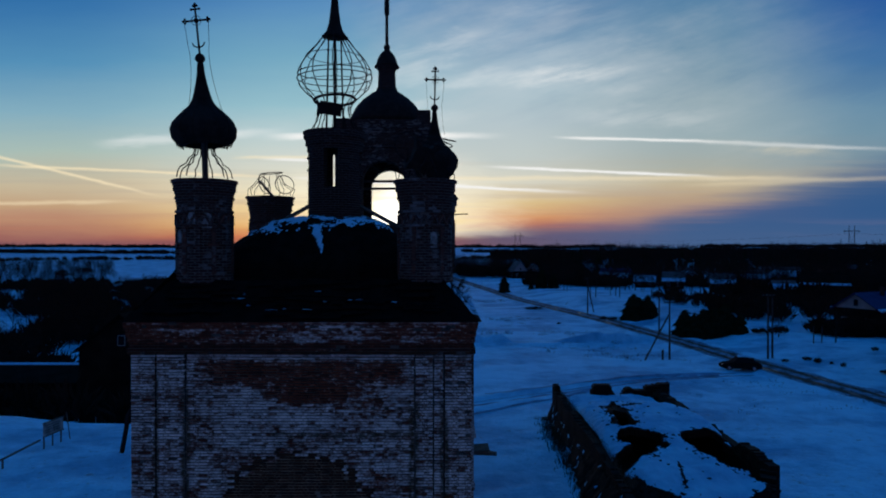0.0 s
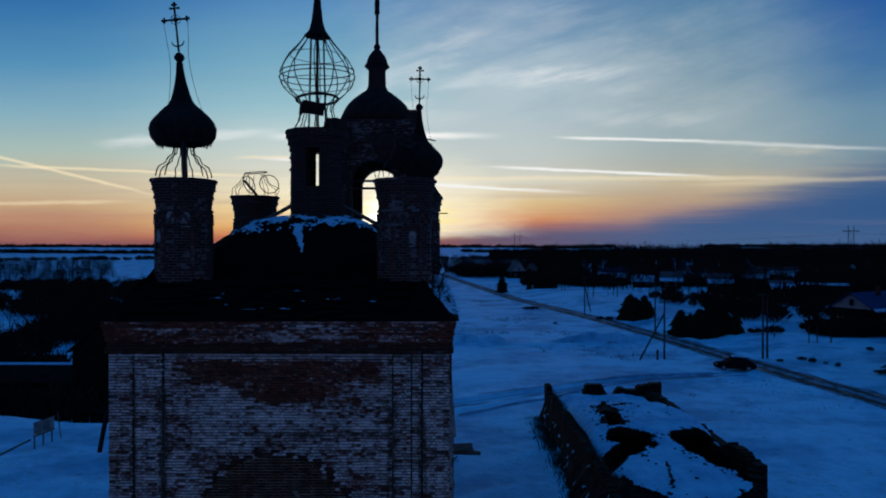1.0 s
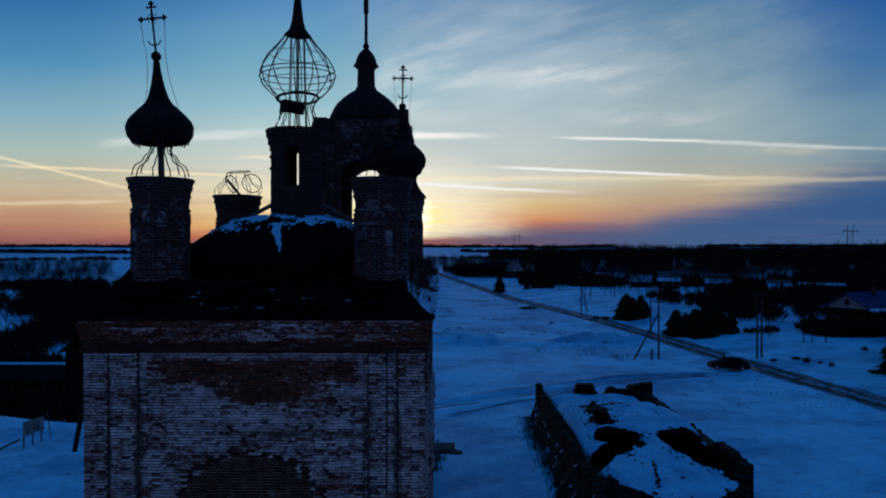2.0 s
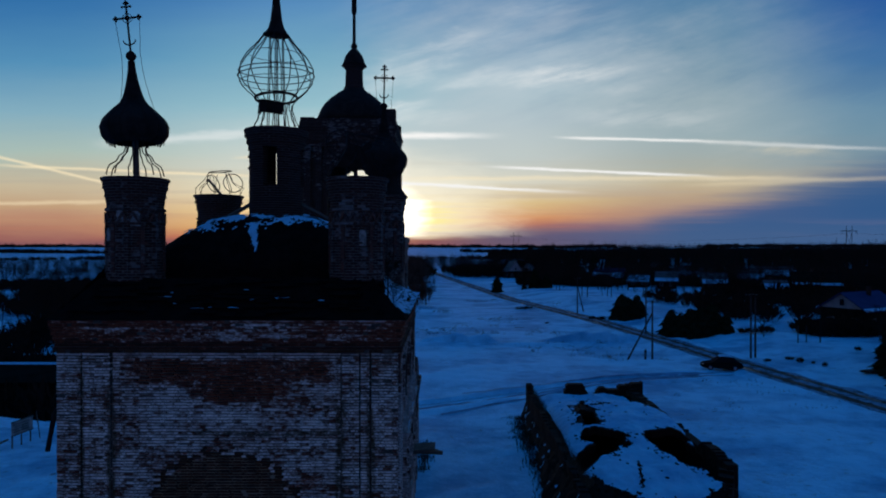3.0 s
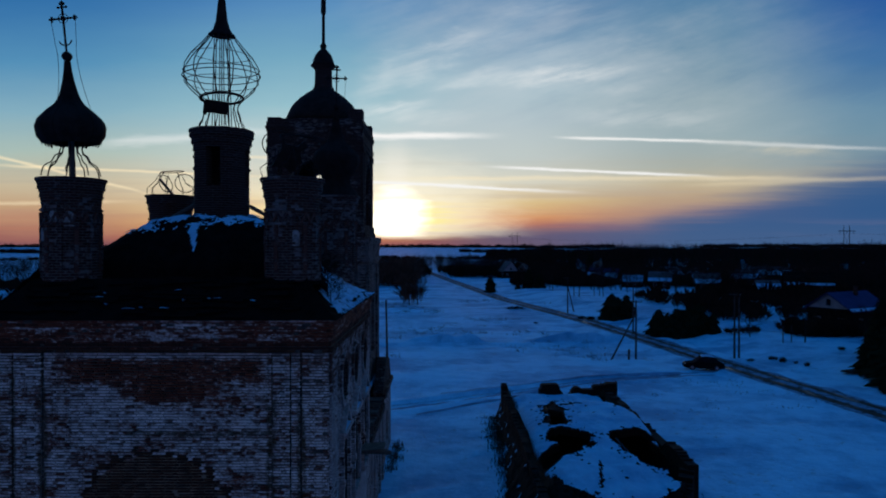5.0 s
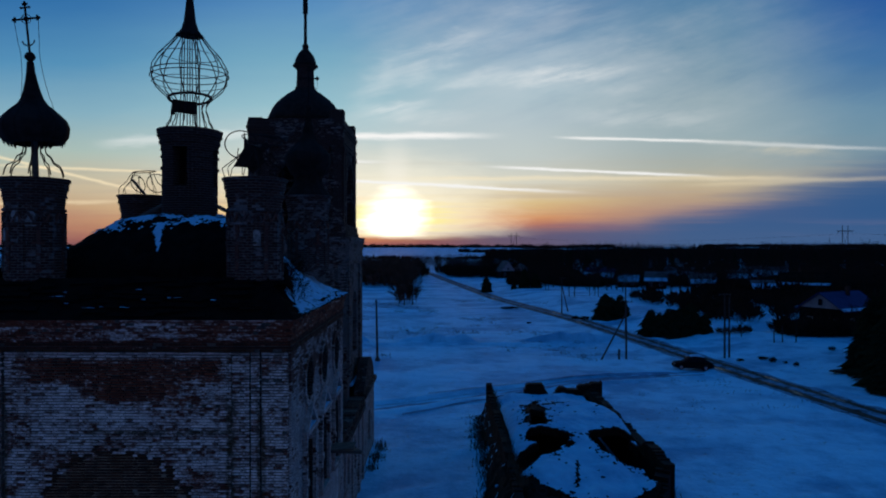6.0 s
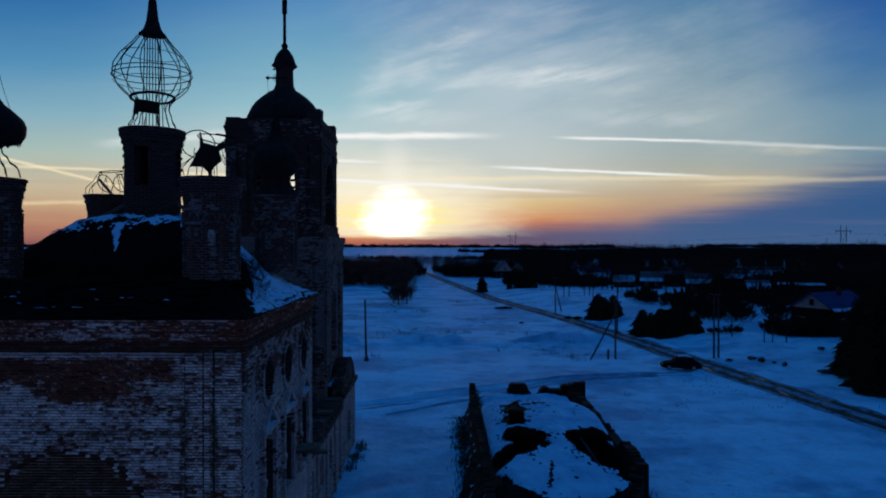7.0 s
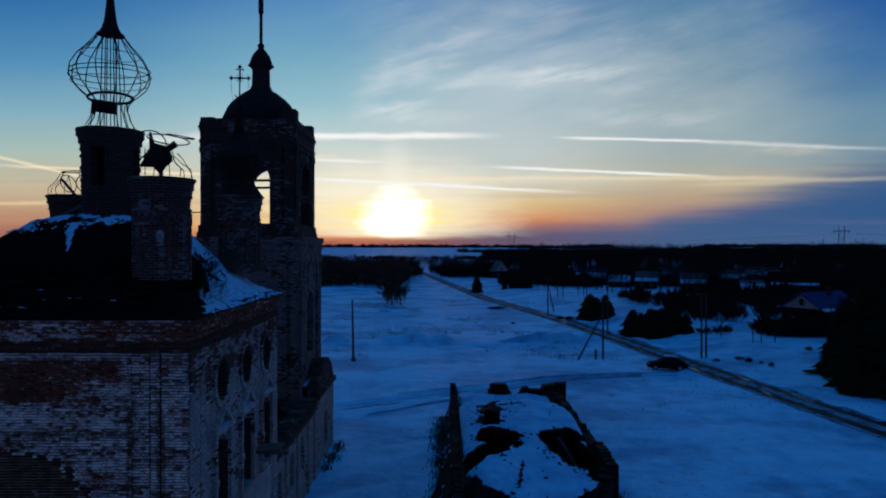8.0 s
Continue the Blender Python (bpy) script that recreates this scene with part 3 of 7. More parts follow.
WY, BAY = CY + 0.50, 2.75              # windows of the long side
TX, TY, TH = -3.72, 43.6, 2.94          # bell tower


# ---- ground ----
def smooth01(a, lo, hi):
    t = min(1.0, max(0.0, (a - lo) / (hi - lo)))
    return t * t * (3 - 2 * t)


ROAD = [(49.0, -20), (46.5, 20), (42.2, 50), (38.3, 75), (31.4, 123), (20.0, 175), (6.5, 275), (-12, 420), (-40, 640)]


def road_x(y):
    for (x0, y0), (x1, y1) in zip(ROAD, ROAD[1:]):
        if y0 <= y <= y1:
            t = (y - y0) / (y1 - y0)
            return x0 + (x1 - x0) * t
    return None


def track_y(x):
    """The lane from the road to the church."""
    if x < -25 or x > 35:
        return None
    t = (x + 1) / 36.0
    return 55.0 + 11.5 * smooth01(t, -0.3, 0.7) + 8.0 * max(0.0, t - 0.35) * 1.2


def land(x, y):
    h = 0.35 * noise.noise((x * 0.02, y * 0.02, 0.3)) + 0.16 * noise.noise((x * 0.13, y * 0.09, 1.3)) + 0.06 * noise.noise((x * 0.6, y * 0.45, 2.0))
    # the valley beyond the churchyard
    v = smooth01(y + 0.25 * x, 42, 66) * smooth01(-x - 0.02 * y - 0.14 * max(0.0, y - 90), 12, 30) * (1 - smooth01(y, 300, 700))
    h -= 6.0 * v
    far = math.hypot(x, y)
    h += 15.0 * smooth01(far, 700, 2600) * (0.55 + 0.45 * noise.noise((x * 0.0011, y * 0.0011, 4.0))) + 3.0 * smooth01(far, 300, 900) * noise.noise((x * 0.004, y * 0.004, 7.0))
    # ploughed banks across the meadow
    for bx, by, w in ((2.5, 97, 3.0), (7.2, 97, 2.6), (21, 97.5, 3.2), (27, 97.5, 4.0), (31.5, 99, 2.4), (-7.5, 97.2, 1.6)):
        s = y - by - 0.8 * noise.noise((x * 0.3, 0, 0))
        h += (1.05 + 0.6 * noise.noise((x * 0.4, by, 6))) * math.exp(-((x - bx) / w) ** 4 - (s / (0.38 if s < 0 else 1.8)) ** 2)
    h += 0.28 * math.exp(-((y - 94.5 - 1.2 * noise.noise((x * 0.06, 3, 0))) / 1.3) ** 2) * smooth01(x, -30, -5) * (1 - smooth01(x, 28, 36))
    rx = road_x(y)
    if rx is not None:
        d = abs(x - rx)
        h = h * smooth01(d, 2.0, 6.0) + 0.45 * math.exp(-((d - 3.3) / 0.8) ** 2) * (0.6 + 0.6 * noise.noise((x * 0.3, y * 0.3, 5)))
    if rx is not None:
        h += 1.15 * smooth01(x - rx, 4.5, 14.0) * smooth01(y, 55, 72) * (1 - smooth01(y, 190, 260))
    ty = track_y(x)
    if ty is not None:
        for k in (-0.8, 0.8):
            h -= 0.16 * math.exp(-((y - ty - k) / 0.32) ** 2)
        h += 0.12 * math.exp(-((abs(y - ty) - 1.9) / 0.6) ** 2)
    return h


def axis(marks):
    out = []
    for (a, b, s) in marks:
        out += list(np.arange(a, b, s))
    return out


def make_ground():
    xs = axis([(-2600, -600, 160), (-600, -200, 25), (-200, -60, 7), (-60, -25, 1.6), (-25, 40, 0.5), (40, 70, 1.2), (70, 220, 6), (220, 600, 25), (600, 2601, 160)])
    ys = axis([(-900, -100, 100), (-100, 18, 8), (18, 105, 0.5), (105, 180, 1.5), (180, 420, 6), (420, 1000, 25), (1000, 4001, 150)])
    v = [(x, y, land(x, y)) for y in ys for x in xs]
    w = len(xs)
    f = [(j * w + i, j * w + i + 1, (j + 1) * w + i + 1, (j + 1) * w + i) for j in range(len(ys) - 1) for i in range(w - 1)]
    me = bpy.data.meshes.new("ground")
    me.from_pydata(v, [], f)
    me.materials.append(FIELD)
    me.polygons.foreach_set("use_smooth", [True] * len(f))
    return tagged(new("ground", me), "snow-covered meadow with drifts, wheel ruts and dry grass", "ground", kind="structure")


make_ground()


def make_road():
    sh = Shape()
    rows = [[], [], [], [], [], [], []]
    y = -20.0
    while y < 420:
        x = road_x(y)
        dx = (road_x(y + 1) - x)
        nx, ny = 1 / math.hypot(1, dx), -dx / math.hypot(1, dx)
        for k, o in enumerate((-2.3, -1.5, -0.55, 0.0, 0.55, 1.5, 2.3)):
            e = o + (0.35 * noise.noise((y * 0.35, o, 0)) if abs(o) > 1.9 else 0)
            dip = {0: -0.03, 1: 0.02, 2: 0.05, 3: 0.07, 4: 0.05, 5: 0.02, 6: -0.03}[k] + 0.03 * noise.noise((y * 0.8, o * 2, 3))
            px, py = x + nx * e, y + ny * e
            rows[k].append((px, py, max(land(px, py), -0.1) + 0.05 + dip))
        y += 0.5 if y < 130 else 2.0
    for a, b, m in ((0, 1, 0), (1, 2, 1), (2, 3, 0), (3, 4, 0), (4, 5, 1), (5, 6, 0)):
        sh.strip(rows[a], rows[b], m)
    return tagged(part("road", sh, [ROADMIX, MUD], label="slushy village road with wet brown wheel ruts", smooth=True), category="road", kind="structure")


def road_mix():
    m, n = material("slush")
    p = place(n)
    f = n.noise(p, 0.8, 6, 0.7)
    # the pale tone carries the same painted dusk blue as the snow
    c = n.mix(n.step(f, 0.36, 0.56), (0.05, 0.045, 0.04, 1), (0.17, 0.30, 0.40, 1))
    return finish(m, n, c, 0.95, f, 0.5, 0.1, spec=0.0)


def make_lane():
    """Packed wheel ruts from the road to the church, with a branch."""
    lane = thing("lane", (10, 65, 0), "packed wheel ruts in the snow leading to the church", "track", kind="structure")
    for shift, x0, x1, bend in ((0.0, -18, 34, 0.0), (1.7, -18, 30, 0.0), (3.6, 4, 33, 0.0), (-3.0, 2, 30, 2.2)):
        sh, a, b = Shape(), [], []
        x = float(x0)
        while x <= x1:
            k = (x - x0) / (x1 - x0)
            y = track_y(x) + shift * (1 - 0.6 * k) - 0.8 + bend * k + 0.25 * noise.noise((x * 0.25, shift, 0))
            w = 0.30 + 0.14 * noise.noise((x * 0.7, shift, 4))
            for row, o in ((a, -w), (b, w)):
                row.append((x, y + o, land(x, y + o) + 0.03))
            x += 0.4
        sh.strip(a, b)
        part("wheel_rut", sh, RUT, lane, smooth=True)


# darker packed snow, with the dusk blue put into its colour
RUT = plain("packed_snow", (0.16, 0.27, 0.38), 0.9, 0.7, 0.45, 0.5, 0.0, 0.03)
ROADMIX = road_mix()
make_road()
make_lane()


# ---- church ----
church = thing("church", (CX, CY, 0), "abandoned brick church with peeling whitewash, bare drums and ruined onion domes", "church")


def on_front(y):
    return lambda u, w, d: (u, y + d, w)


def on_side(x):
    return lambda u, w, d: (x - d, u, w)


def make_cube():
    # core walls: the front face lies behind the laid bricks
    sh = Shape()
    panel(sh, on_front(FRONT + 0.035), WEST + 0.1, EAST - 0.1, -0.3, EAVE, 0.8)
    part("wall", sh, MORTAR, church, "weathered brick wall")
    sh = Shape()
    panel(sh, on_front(BACK - 0.9), WEST + 0.1, EAST - 0.1, -0.3, EAVE, 0.9)
    part("wall", sh, BRICK_SIDE, church)
    sh = Shape()
    sh.box(WEST, WEST + 0.9, FRONT + 0.05, BACK, -0.3, EAVE)
    part("wall", sh, BRICK_SIDE, church)
    # side wall with round upper lights and tall windows
    sh = Shape()
    tall = [(WY + k * BAY, 0.62, 5.1, 7.45, 0.32) for k in (-1, 0, 1)]
    panel(sh, on_side(EAST), FRONT + 0.05, BACK, -0.3, 8.4, 0.9, tall)
    rounds = [(WY + k * BAY, 0.55, 9.66, 9.66, 0.68) for k in (-1, 0, 1)]
    cut = []
    for c, w, s, sp, r in rounds:
        cut.append((c, w, s, sp, r))
    panel(sh, on_side(EAST), FRONT + 0.05, BACK, 9.66, EAVE, 0.9, cut, 14)
    # lower halves of the round lights
    u = FRONT + 0.05
    for c, w, s, sp, r in rounds:
        sh.prism([(u, 8.4), (c - w, 8.4), (c - w, 9.66), (u, 9.66)], on_side(EAST), 0.9)
        arc = [(c - w * math.cos(math.pi * i / 14), 9.66 - r * math.sin(math.pi * i / 14)) for i in range(15)]
        for (a, za), (b, zb) in zip(arc, arc[1:]):
            sh.prism([(a, 8.4), (b, 8.4), (b, zb), (a, za)], on_side(EAST), 0.9)
        u = c + w
    sh.prism([(u, 8.4), (BACK, 8.4), (BACK, 9.66), (u, 9.66)], on_side(EAST), 0.9)
    part("wall", sh, BRICK_SIDE, church, "whitewashed side wall with round and pedimented windows")


make_cube()


def make_cornice():
    """Stepped brick cornice: a square ring of courses, each further out."""
    steps = (0.10, 0.10, 0.06, 0.07, 0.10, 0.10, 0.13, 0.13, 0.16, 0.18, 0.19)
    z = EAVE - 0.087 * len(steps)
    for k, o in enumerate(steps):
        sh = Shape()
        a, b, c, d = WEST - o + 0.02, EAST + o - 0.02, FRONT - o + 0.02, BACK + o - 0.02
        sh.box(a, b, c, c + 0.6, z, z + 0.087).box(a, b, d - 0.6, d, z, z + 0.087)
        sh.box(a, a + 0.6, c + 0.6, d - 0.6, z, z + 0.087).box(b - 0.6, b, c + 0.6, d - 0.6, z, z + 0.087)
        part("cornice_backing", sh, MORTAR, church)
        z += 0.087


make_cornice()


def lee_z(r):
    """Height of the snowy lee slope at a distance from the middle."""
    return EAVE + 2.45 * (max(0.0, HALF + 0.28 - r) / 2.9) ** 1.6


def make_roof():
    sh, sn = Shape(), Shape()
    out, inn, n = HALF + 0.28, 3.3, 130
    sides = [((-1, -1), (1, -1)), ((1, -1), (1, 1)), ((1, 1), (-1, 1)), ((-1, 1), (-1, -1))]
    for s, ((ax, ay), (bx, by)) in enumerate(sides):
        rows = []
        reach, crown, power = ((4.2, DECKZ, 1.15), (3.9, lee_z(3.9), 1.6), (3.9, lee_z(3.9), 1.6), (3.9, 13.8, 1.25))[s]
        for j in range(27):
            t = j / 26
            r = out + (reach - out) * t
            row = []
            for i in range(n + 1):
                k = i / n
                x, y = CX + r * (ax + (bx - ax) * k), CY + r * (ay + (by - ay) * k)
                sag = t ** power
                row.append((x, y, EAVE + 0.02 + (crown - EAVE) * sag + 0.07 * noise.noise((x * 1.3, y * 1.3, t * 5.6)) * min(1, j / 2)))
            rows.append(row)
        for a, b in zip(rows, rows[1:]):
            sh.strip(a, b)
        if s in (1, 2):
            # snow lying on the lee slopes, torn at its edges
            for j in range(26):
                for i in range(n):
                    p = [Vector(rows[j][i]), Vector(rows[j][i + 1]), Vector(rows[j + 1][i + 1]), Vector(rows[j + 1][i])]
                    c = sum(p, Vector()) / 4
                    hole = noise.noise((c.z * 1.3, c.y * 0.9, 9.0))
                    if s == 1 and (0.4 * noise.noise((c.x * 2.2, c.y * 2.6, 1)) + 0.5 * noise.noise((c.x * 6, c.y * 7, 2)) + 0.4 * noise.noise((c.x * 15, c.y * 17, 2)) > 0.30 - 0.2 * smooth01(c.x, 0.75, 1.1) or 0.78 < c.x + 0.25 * noise.noise((c.y * 0.9, 0, 4)) < 0.90 and c.y > 23.5 or c.y < FRONT + 0.7 + 2.4 * max(0.0, 1.0 - c.x) + 0.9 * abs(noise.noise((c.x * 2, c.y, 0)))):
                        continue
                    sn.add([q + Vector((0, 0, 0.06 + 0.05 * noise.noise(q * 2.0))) for q in p], [(0, 1, 2, 3)])
    sh.box(CX - inn, CX + inn, CY - inn, CY + inn, DECKZ - 0.25, DECKZ)
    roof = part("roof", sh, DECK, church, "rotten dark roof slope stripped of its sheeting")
    part("snow_layer", sn, SNOW, roof, "thin torn snow on the roof slope", smooth=True, fix=False)
    # boards and battens left on the front slope
    for i in range(70):
        bt = Shape()
        x, t = CX + jit(4.6), random.uniform(0.05, 0.95)
        r = out + (4.2 - out) * t
        L = random.uniform(0.4, 1.6)
        x = max(CX - r + 1.2, min(CX + r - 1.2, x))
        m = Matrix.Translation((x, CY - r, EAVE + (DECKZ - EAVE) * t + 0.07)) @ Euler((radians(44 + jit(6)), jit(0.05), jit(0.25))).to_matrix().to_4x4()
        bt.hexa(m, L, random.uniform(0.08, 0.16), 0.035)
        part("roof_board", bt, DECK, roof)
    for i in range(11):
        bt = Shape()
        x, t = CX + 0.9 + jit(3.0), random.uniform(0.2, 0.8)
        r = out + (4.2 - out) * t
        w = random.uniform(0.05, 0.26)
        ring = [(x + w * math.cos(a) * (1 + jit(0.3)), CY - r - 0.05 * math.sin(a), EAVE + (DECKZ - EAVE) * t + 0.10 + 0.018 * math.sin(a) * (1 + jit(0.8))) for a in [k * math.pi / 5 for k in range(10)]]
        bt.add(ring + [(x, CY - r - 0.02, EAVE + (DECKZ - EAVE) * t + 0.125)], [(k, (k + 1) % 10, 10) for k in range(10)])
        part("snow_patch", bt, SNOW, roof, fix=False)


make_roof()


def vault_m(u, v):
    return ((abs(u) / 4.3) ** 4 + (abs(v) / (3.25 if v < 0 else 4.0)) ** 4) ** 0.25


def vault_z(u, v):
    m = min(1.0, vault_m(u, v))
    lee = lee_z(max(u, v)) if u > -1.0 and v > -1.3 else 99.0
    return min(lee, 13.35 + 1.95 * (1 - m ** 2.3) + 0.10 * noise.noise((u * 1.2, v * 1.2, 2.0)) + 0.05 * noise.noise((u * 4, v * 4, 2.0)) - 0.5 * smooth01(m, 0.93, 1.0)) + 0.05 * noise.noise((u * 2, v * 2, 8.0))


def make_vault():
    sh, sn = Shape(), Shape()
    n, R = 130, 4.3
    g = [[(CX + R * (2 * i / n - 1), CY + R * (2 * j / n - 1), vault_z(R * (2 * i / n - 1), R * (2 * j / n - 1))) for i in range(n + 1)] for j in range(n + 1)]
    for j in range(n):
        for i in range(n):
            if vault_m(g[j][i][0] - CX, g[j][i][1] - CY) < 1.03:
                sh.add([g[j][i], g[j][i + 1], g[j + 1][i + 1], g[j + 1][i]], [(0, 1, 2, 3)])
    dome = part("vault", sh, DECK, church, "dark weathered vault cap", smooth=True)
    for j in range(n):
        for i in range(n):
            p = [Vector(g[j][i]), Vector(g[j][i + 1]), Vector(g[j + 1][i + 1]), Vector(g[j + 1][i])]
            c = sum(p, Vector()) / 4
            flat = min(q.z for q in p)
            u, v = c.x - CX, c.y - CY
            rag = noise.noise((u * 1.5, v * 1.5, 5.0)) + 0.5 * noise.noise((u * 5, v * 5, 5.0))
            top = flat > 14.74 + 0.34 * rag - 0.22 * smooth01(-u, 0.4, 1.6) and rag + 0.6 * noise.noise((u * 11, v * 11, 3.0)) + 0.25 * noise.noise((u * 0.8, v * 3.0, 6.0)) > -0.06 and v < 2.5
            streak = abs(u + 0.02 + 0.42 * (c.z - 14.45) + 0.06 * noise.noise((v * 4, 0, 0))) < 0.04 + 0.10 * smooth01(c.z, 13.95, 14.6) and 13.95 < c.z < 14.9 and v < 0
            lee = u > 2.2 + 0.3 * rag and v > -0.9 and rag + 0.5 * noise.noise((u * 9, v * 9, 1.0)) < 0.36
            if top or streak or lee:
                sn.add([q + Vector((0, -0.04, 0.06)) for q in p], [(0, 1, 2, 3)])
    tagged(part("snow_cap", sn, SNOW, dome, "broken patches of snow along the crown", smooth=True, fix=False), kind="stuff")
    for pts in ([(-4.85, CY, 15.75), (-5.8, CY - 0.1, 15.2)], [(-3.2, CY, 15.75), (-1.6, CY, 14.9)]):
        b = Shape().tube(pts, 0.08, 5)
        part("rafter", b, TIMBER, church)


make_vault()

COURSE = 0.0865
TOOTH = brick_piece("toothed_brick", 0.52, red=(0.12, 0.05, 0.035, 1), white=(0.36, 0.30, 0.26, 1))


def drum(at, base, height, R, flare, windows, mat, name="drum", dressed=True):
    """A round brick drum of single courses, with corbelled head, toothed frieze and panelled sides. Windows: angles of the slits."""
    sh = Shape()
    n = 48
    rows = int(height / COURSE)
    head = rows - 9
    rings = []
    for k in range(rows):
        z = base + k * COURSE
        r = R * 1.035 if k < 3 else R
        if k >= head:
            r = R * (1.0 + (flare - 1) * ((k - head + 1) / 9) ** 1.3) + (0.03 if k % 3 == 0 else 0.0)
        if k in (head - 8, head - 3):
            r += 0.045
        r += jit(0.006)
        rings += [(r, z), (r + 0.002, z + COURSE - 0.014), (r - 0.018, z + COURSE - 0.010), (r - 0.018, z + COURSE - 0.0005)]
    inner = R - 0.34
    v, ang = [], [2 * math.pi * i / n for i in range(n)]
    for r, z in rings:
        for a in ang:
            e = 1 + 0.010 * noise.noise((math.cos(a) * 4 + at[0], math.sin(a) * 4, z * 9)) - 0.03 * max(0.0, noise.noise((math.cos(a) * 2.2 + at[0], math.sin(a) * 2.2 + at[1], z * 1.2)) - 0.25)
            v.append((at[0] + r * e * math.cos(a), at[1] + r * e * math.sin(a), z))
    k0 = len(v)
    levels = [p[1] for p in rings]
    for z in levels:
        for a in ang:
            v.append((at[0] + inner * math.cos(a), at[1] + inner * math.sin(a), z))
    f = []
    L = len(rings)

    def open_at(j, i):
        z, a = (levels[j] + levels[j + 1]) / 2, (ang[i] + math.pi / n)
        for wa, half, z0, z1 in windows:
            d = (a - wa + math.pi) % (2 * math.pi) - math.pi
            if abs(d) < half and z0 < z < z1:
                return True
        return False

    for j in range(L - 1):
        for i in range(n):
            i2 = (i + 1) % n
            here = open_at(j, i)
            if not here:
                f.append((j * n + i, j * n + i2, (j + 1) * n + i2, (j + 1) * n + i))
                f.append((k0 + j * n + i2, k0 + j * n + i, k0 + (j + 1) * n + i, k0 + (j + 1) * n + i2))
            if here != open_at(j, i2):
                f.append((j * n + i2, (j + 1) * n + i2, k0 + (j + 1) * n + i2, k0 + j * n + i2))
            if j + 1 < L - 1 and here != open_at(j + 1, i):
                f.append(((j + 1) * n + i, (j + 1) * n + i2, k0 + (j + 1) * n + i2, k0 + (j + 1) * n + i))
    t = (L - 1) * n
    f += [(t + i, t + (i + 1) % n, k0 + t + (i + 1) % n, k0 + t + i) for i in range(n)]
    f.append(tuple(k0 + t - 8 * n + i for i in range(n)))
    sh.add(v, f)
    body = part(name, sh, mat, church, "round brick drum with toothed frieze and corbelled head")
    zt = base + (head - 3) * COURSE
    if not dressed:
        return body
    # toothed frieze
    teeth = 18
    for i in range(teeth):
        a = 2 * math.pi * (i + 0.5) / teeth
        if any(abs((a - w[0] + math.pi) % (2 * math.pi) - math.pi) < w[1] + 0.1 and w[3] > zt - 0.5 for w in windows):
            continue
        tooth = Shape()
        for s in (-1, 1):
            m = Matrix.Translation((at[0], at[1], zt - 0.21)) @ Matrix.Rotation(a + s * 0.085, 4, "Z") @ Matrix.Translation((R + 0.012, 0, 0)) @ Matrix.Rotation(s * 0.5, 4, "X")
            tooth.hexa(m, 0.075, 0.075, 0.34)
        part("frieze_tooth", tooth, TOOTH, body)
    # flat strips dividing the panels
    strips = 12
    for i in range(strips):
        a = 2 * math.pi * (i + 0.25) / strips
        if any(abs((a - w[0] + math.pi) % (2 * math.pi) - math.pi) < w[1] + 0.12 for w in windows):
            continue
        s = Shape()
        m = Matrix.Translation((at[0], at[1], 0)) @ Matrix.Rotation(a, 4, "Z")
        k = base + 3 * COURSE
        s.hexa(m @ Matrix.Translation((R - 0.002, 0, (k + zt - 0.5) / 2)), 0.07, 0.13, zt - 0.5 - k)
        while k < zt - 0.5:
            s.hexa(m @ Matrix.Translation((R + 0.012 + jit(0.006), jit(0.006), k + COURSE / 2)), 0.07, 0.12 + jit(0.012) + (0.22 if abs(k - base - 1.15) < 0.05 else 0.0), COURSE - 0.014)
            k += COURSE
        part("panel_strip", s, mat if i % 2 else TOOTH, body)
    return body


def plaster_patch(at, R, angle, z0, z1, wide):
    """A round-headed piece of old plaster in a niche of a drum."""
    sh = Shape()
    arc = [(-wide / 2, z0), (wide / 2, z0)] + [(wide / 2 * math.cos(q), z1 - wide / 2 + wide / 2 * math.sin(q)) for q in [math.pi * k / 6 for k in range(7)]]
    turn = Matrix.Translation((at[0], at[1], 0)) @ Matrix.Rotation(angle, 4, "Z")
    sh.prism(arc, lambda u, w, d: turn @ Vector((R - 0.04 + d, u, w)), 0.065)
    part("plaster_patch", sh, OLD_PLASTER, church, "pale patch of old plaster in a niche")


OLD_PLASTER = plain("old_niche_plaster", (0.22, 0.185, 0.16), 0.9, 5.0, 0.8, 0.4)
SLIT = 0.20
MX, MY = -4.03, 24.5                     # central drum
CORNERS = {"fl": (-7.56, 20.85), "fr": (-0.56, 20.85), "bl": (-7.30, 27.8), "br": (-0.36, 28.1)}
for key, at in CORNERS.items():
    drum(at, DECKZ - 0.08, 3.28, 0.84, 1.17, [], brick_surface("drum_brick", 0.44, white=(0.36, 0.31, 0.28, 1), red=(0.10, 0.045, 0.032, 1), around=at, joint=(0.20, 0.17, 0.15, 1)))
drum((MX, MY), 15.05, 3.45, 0.98, 1.19, [(a * math.pi / 2 - math.pi / 2, SLIT, 16.35, 17.75) for a in range(4)], brick_surface("drum_brick", 0.34, white=(0.22, 0.19, 0.17, 1), red=(0.07, 0.035, 0.026, 1), around=(MX, MY), joint=(0.13, 0.11, 0.10, 1)), "central_drum", False)


for key, angle, z0, z1, wide in (("fl", -96, 14.85, 15.25, 0.24), ("fl", -66, 14.75, 15.22, 0.28), ("fr", -72, 14.15, 14.65, 0.26), ("fl", -128, 14.3, 14.7, 0.22)):
    plaster_patch(CORNERS[key], 0.84, radians(angle), z0, z1, wide)


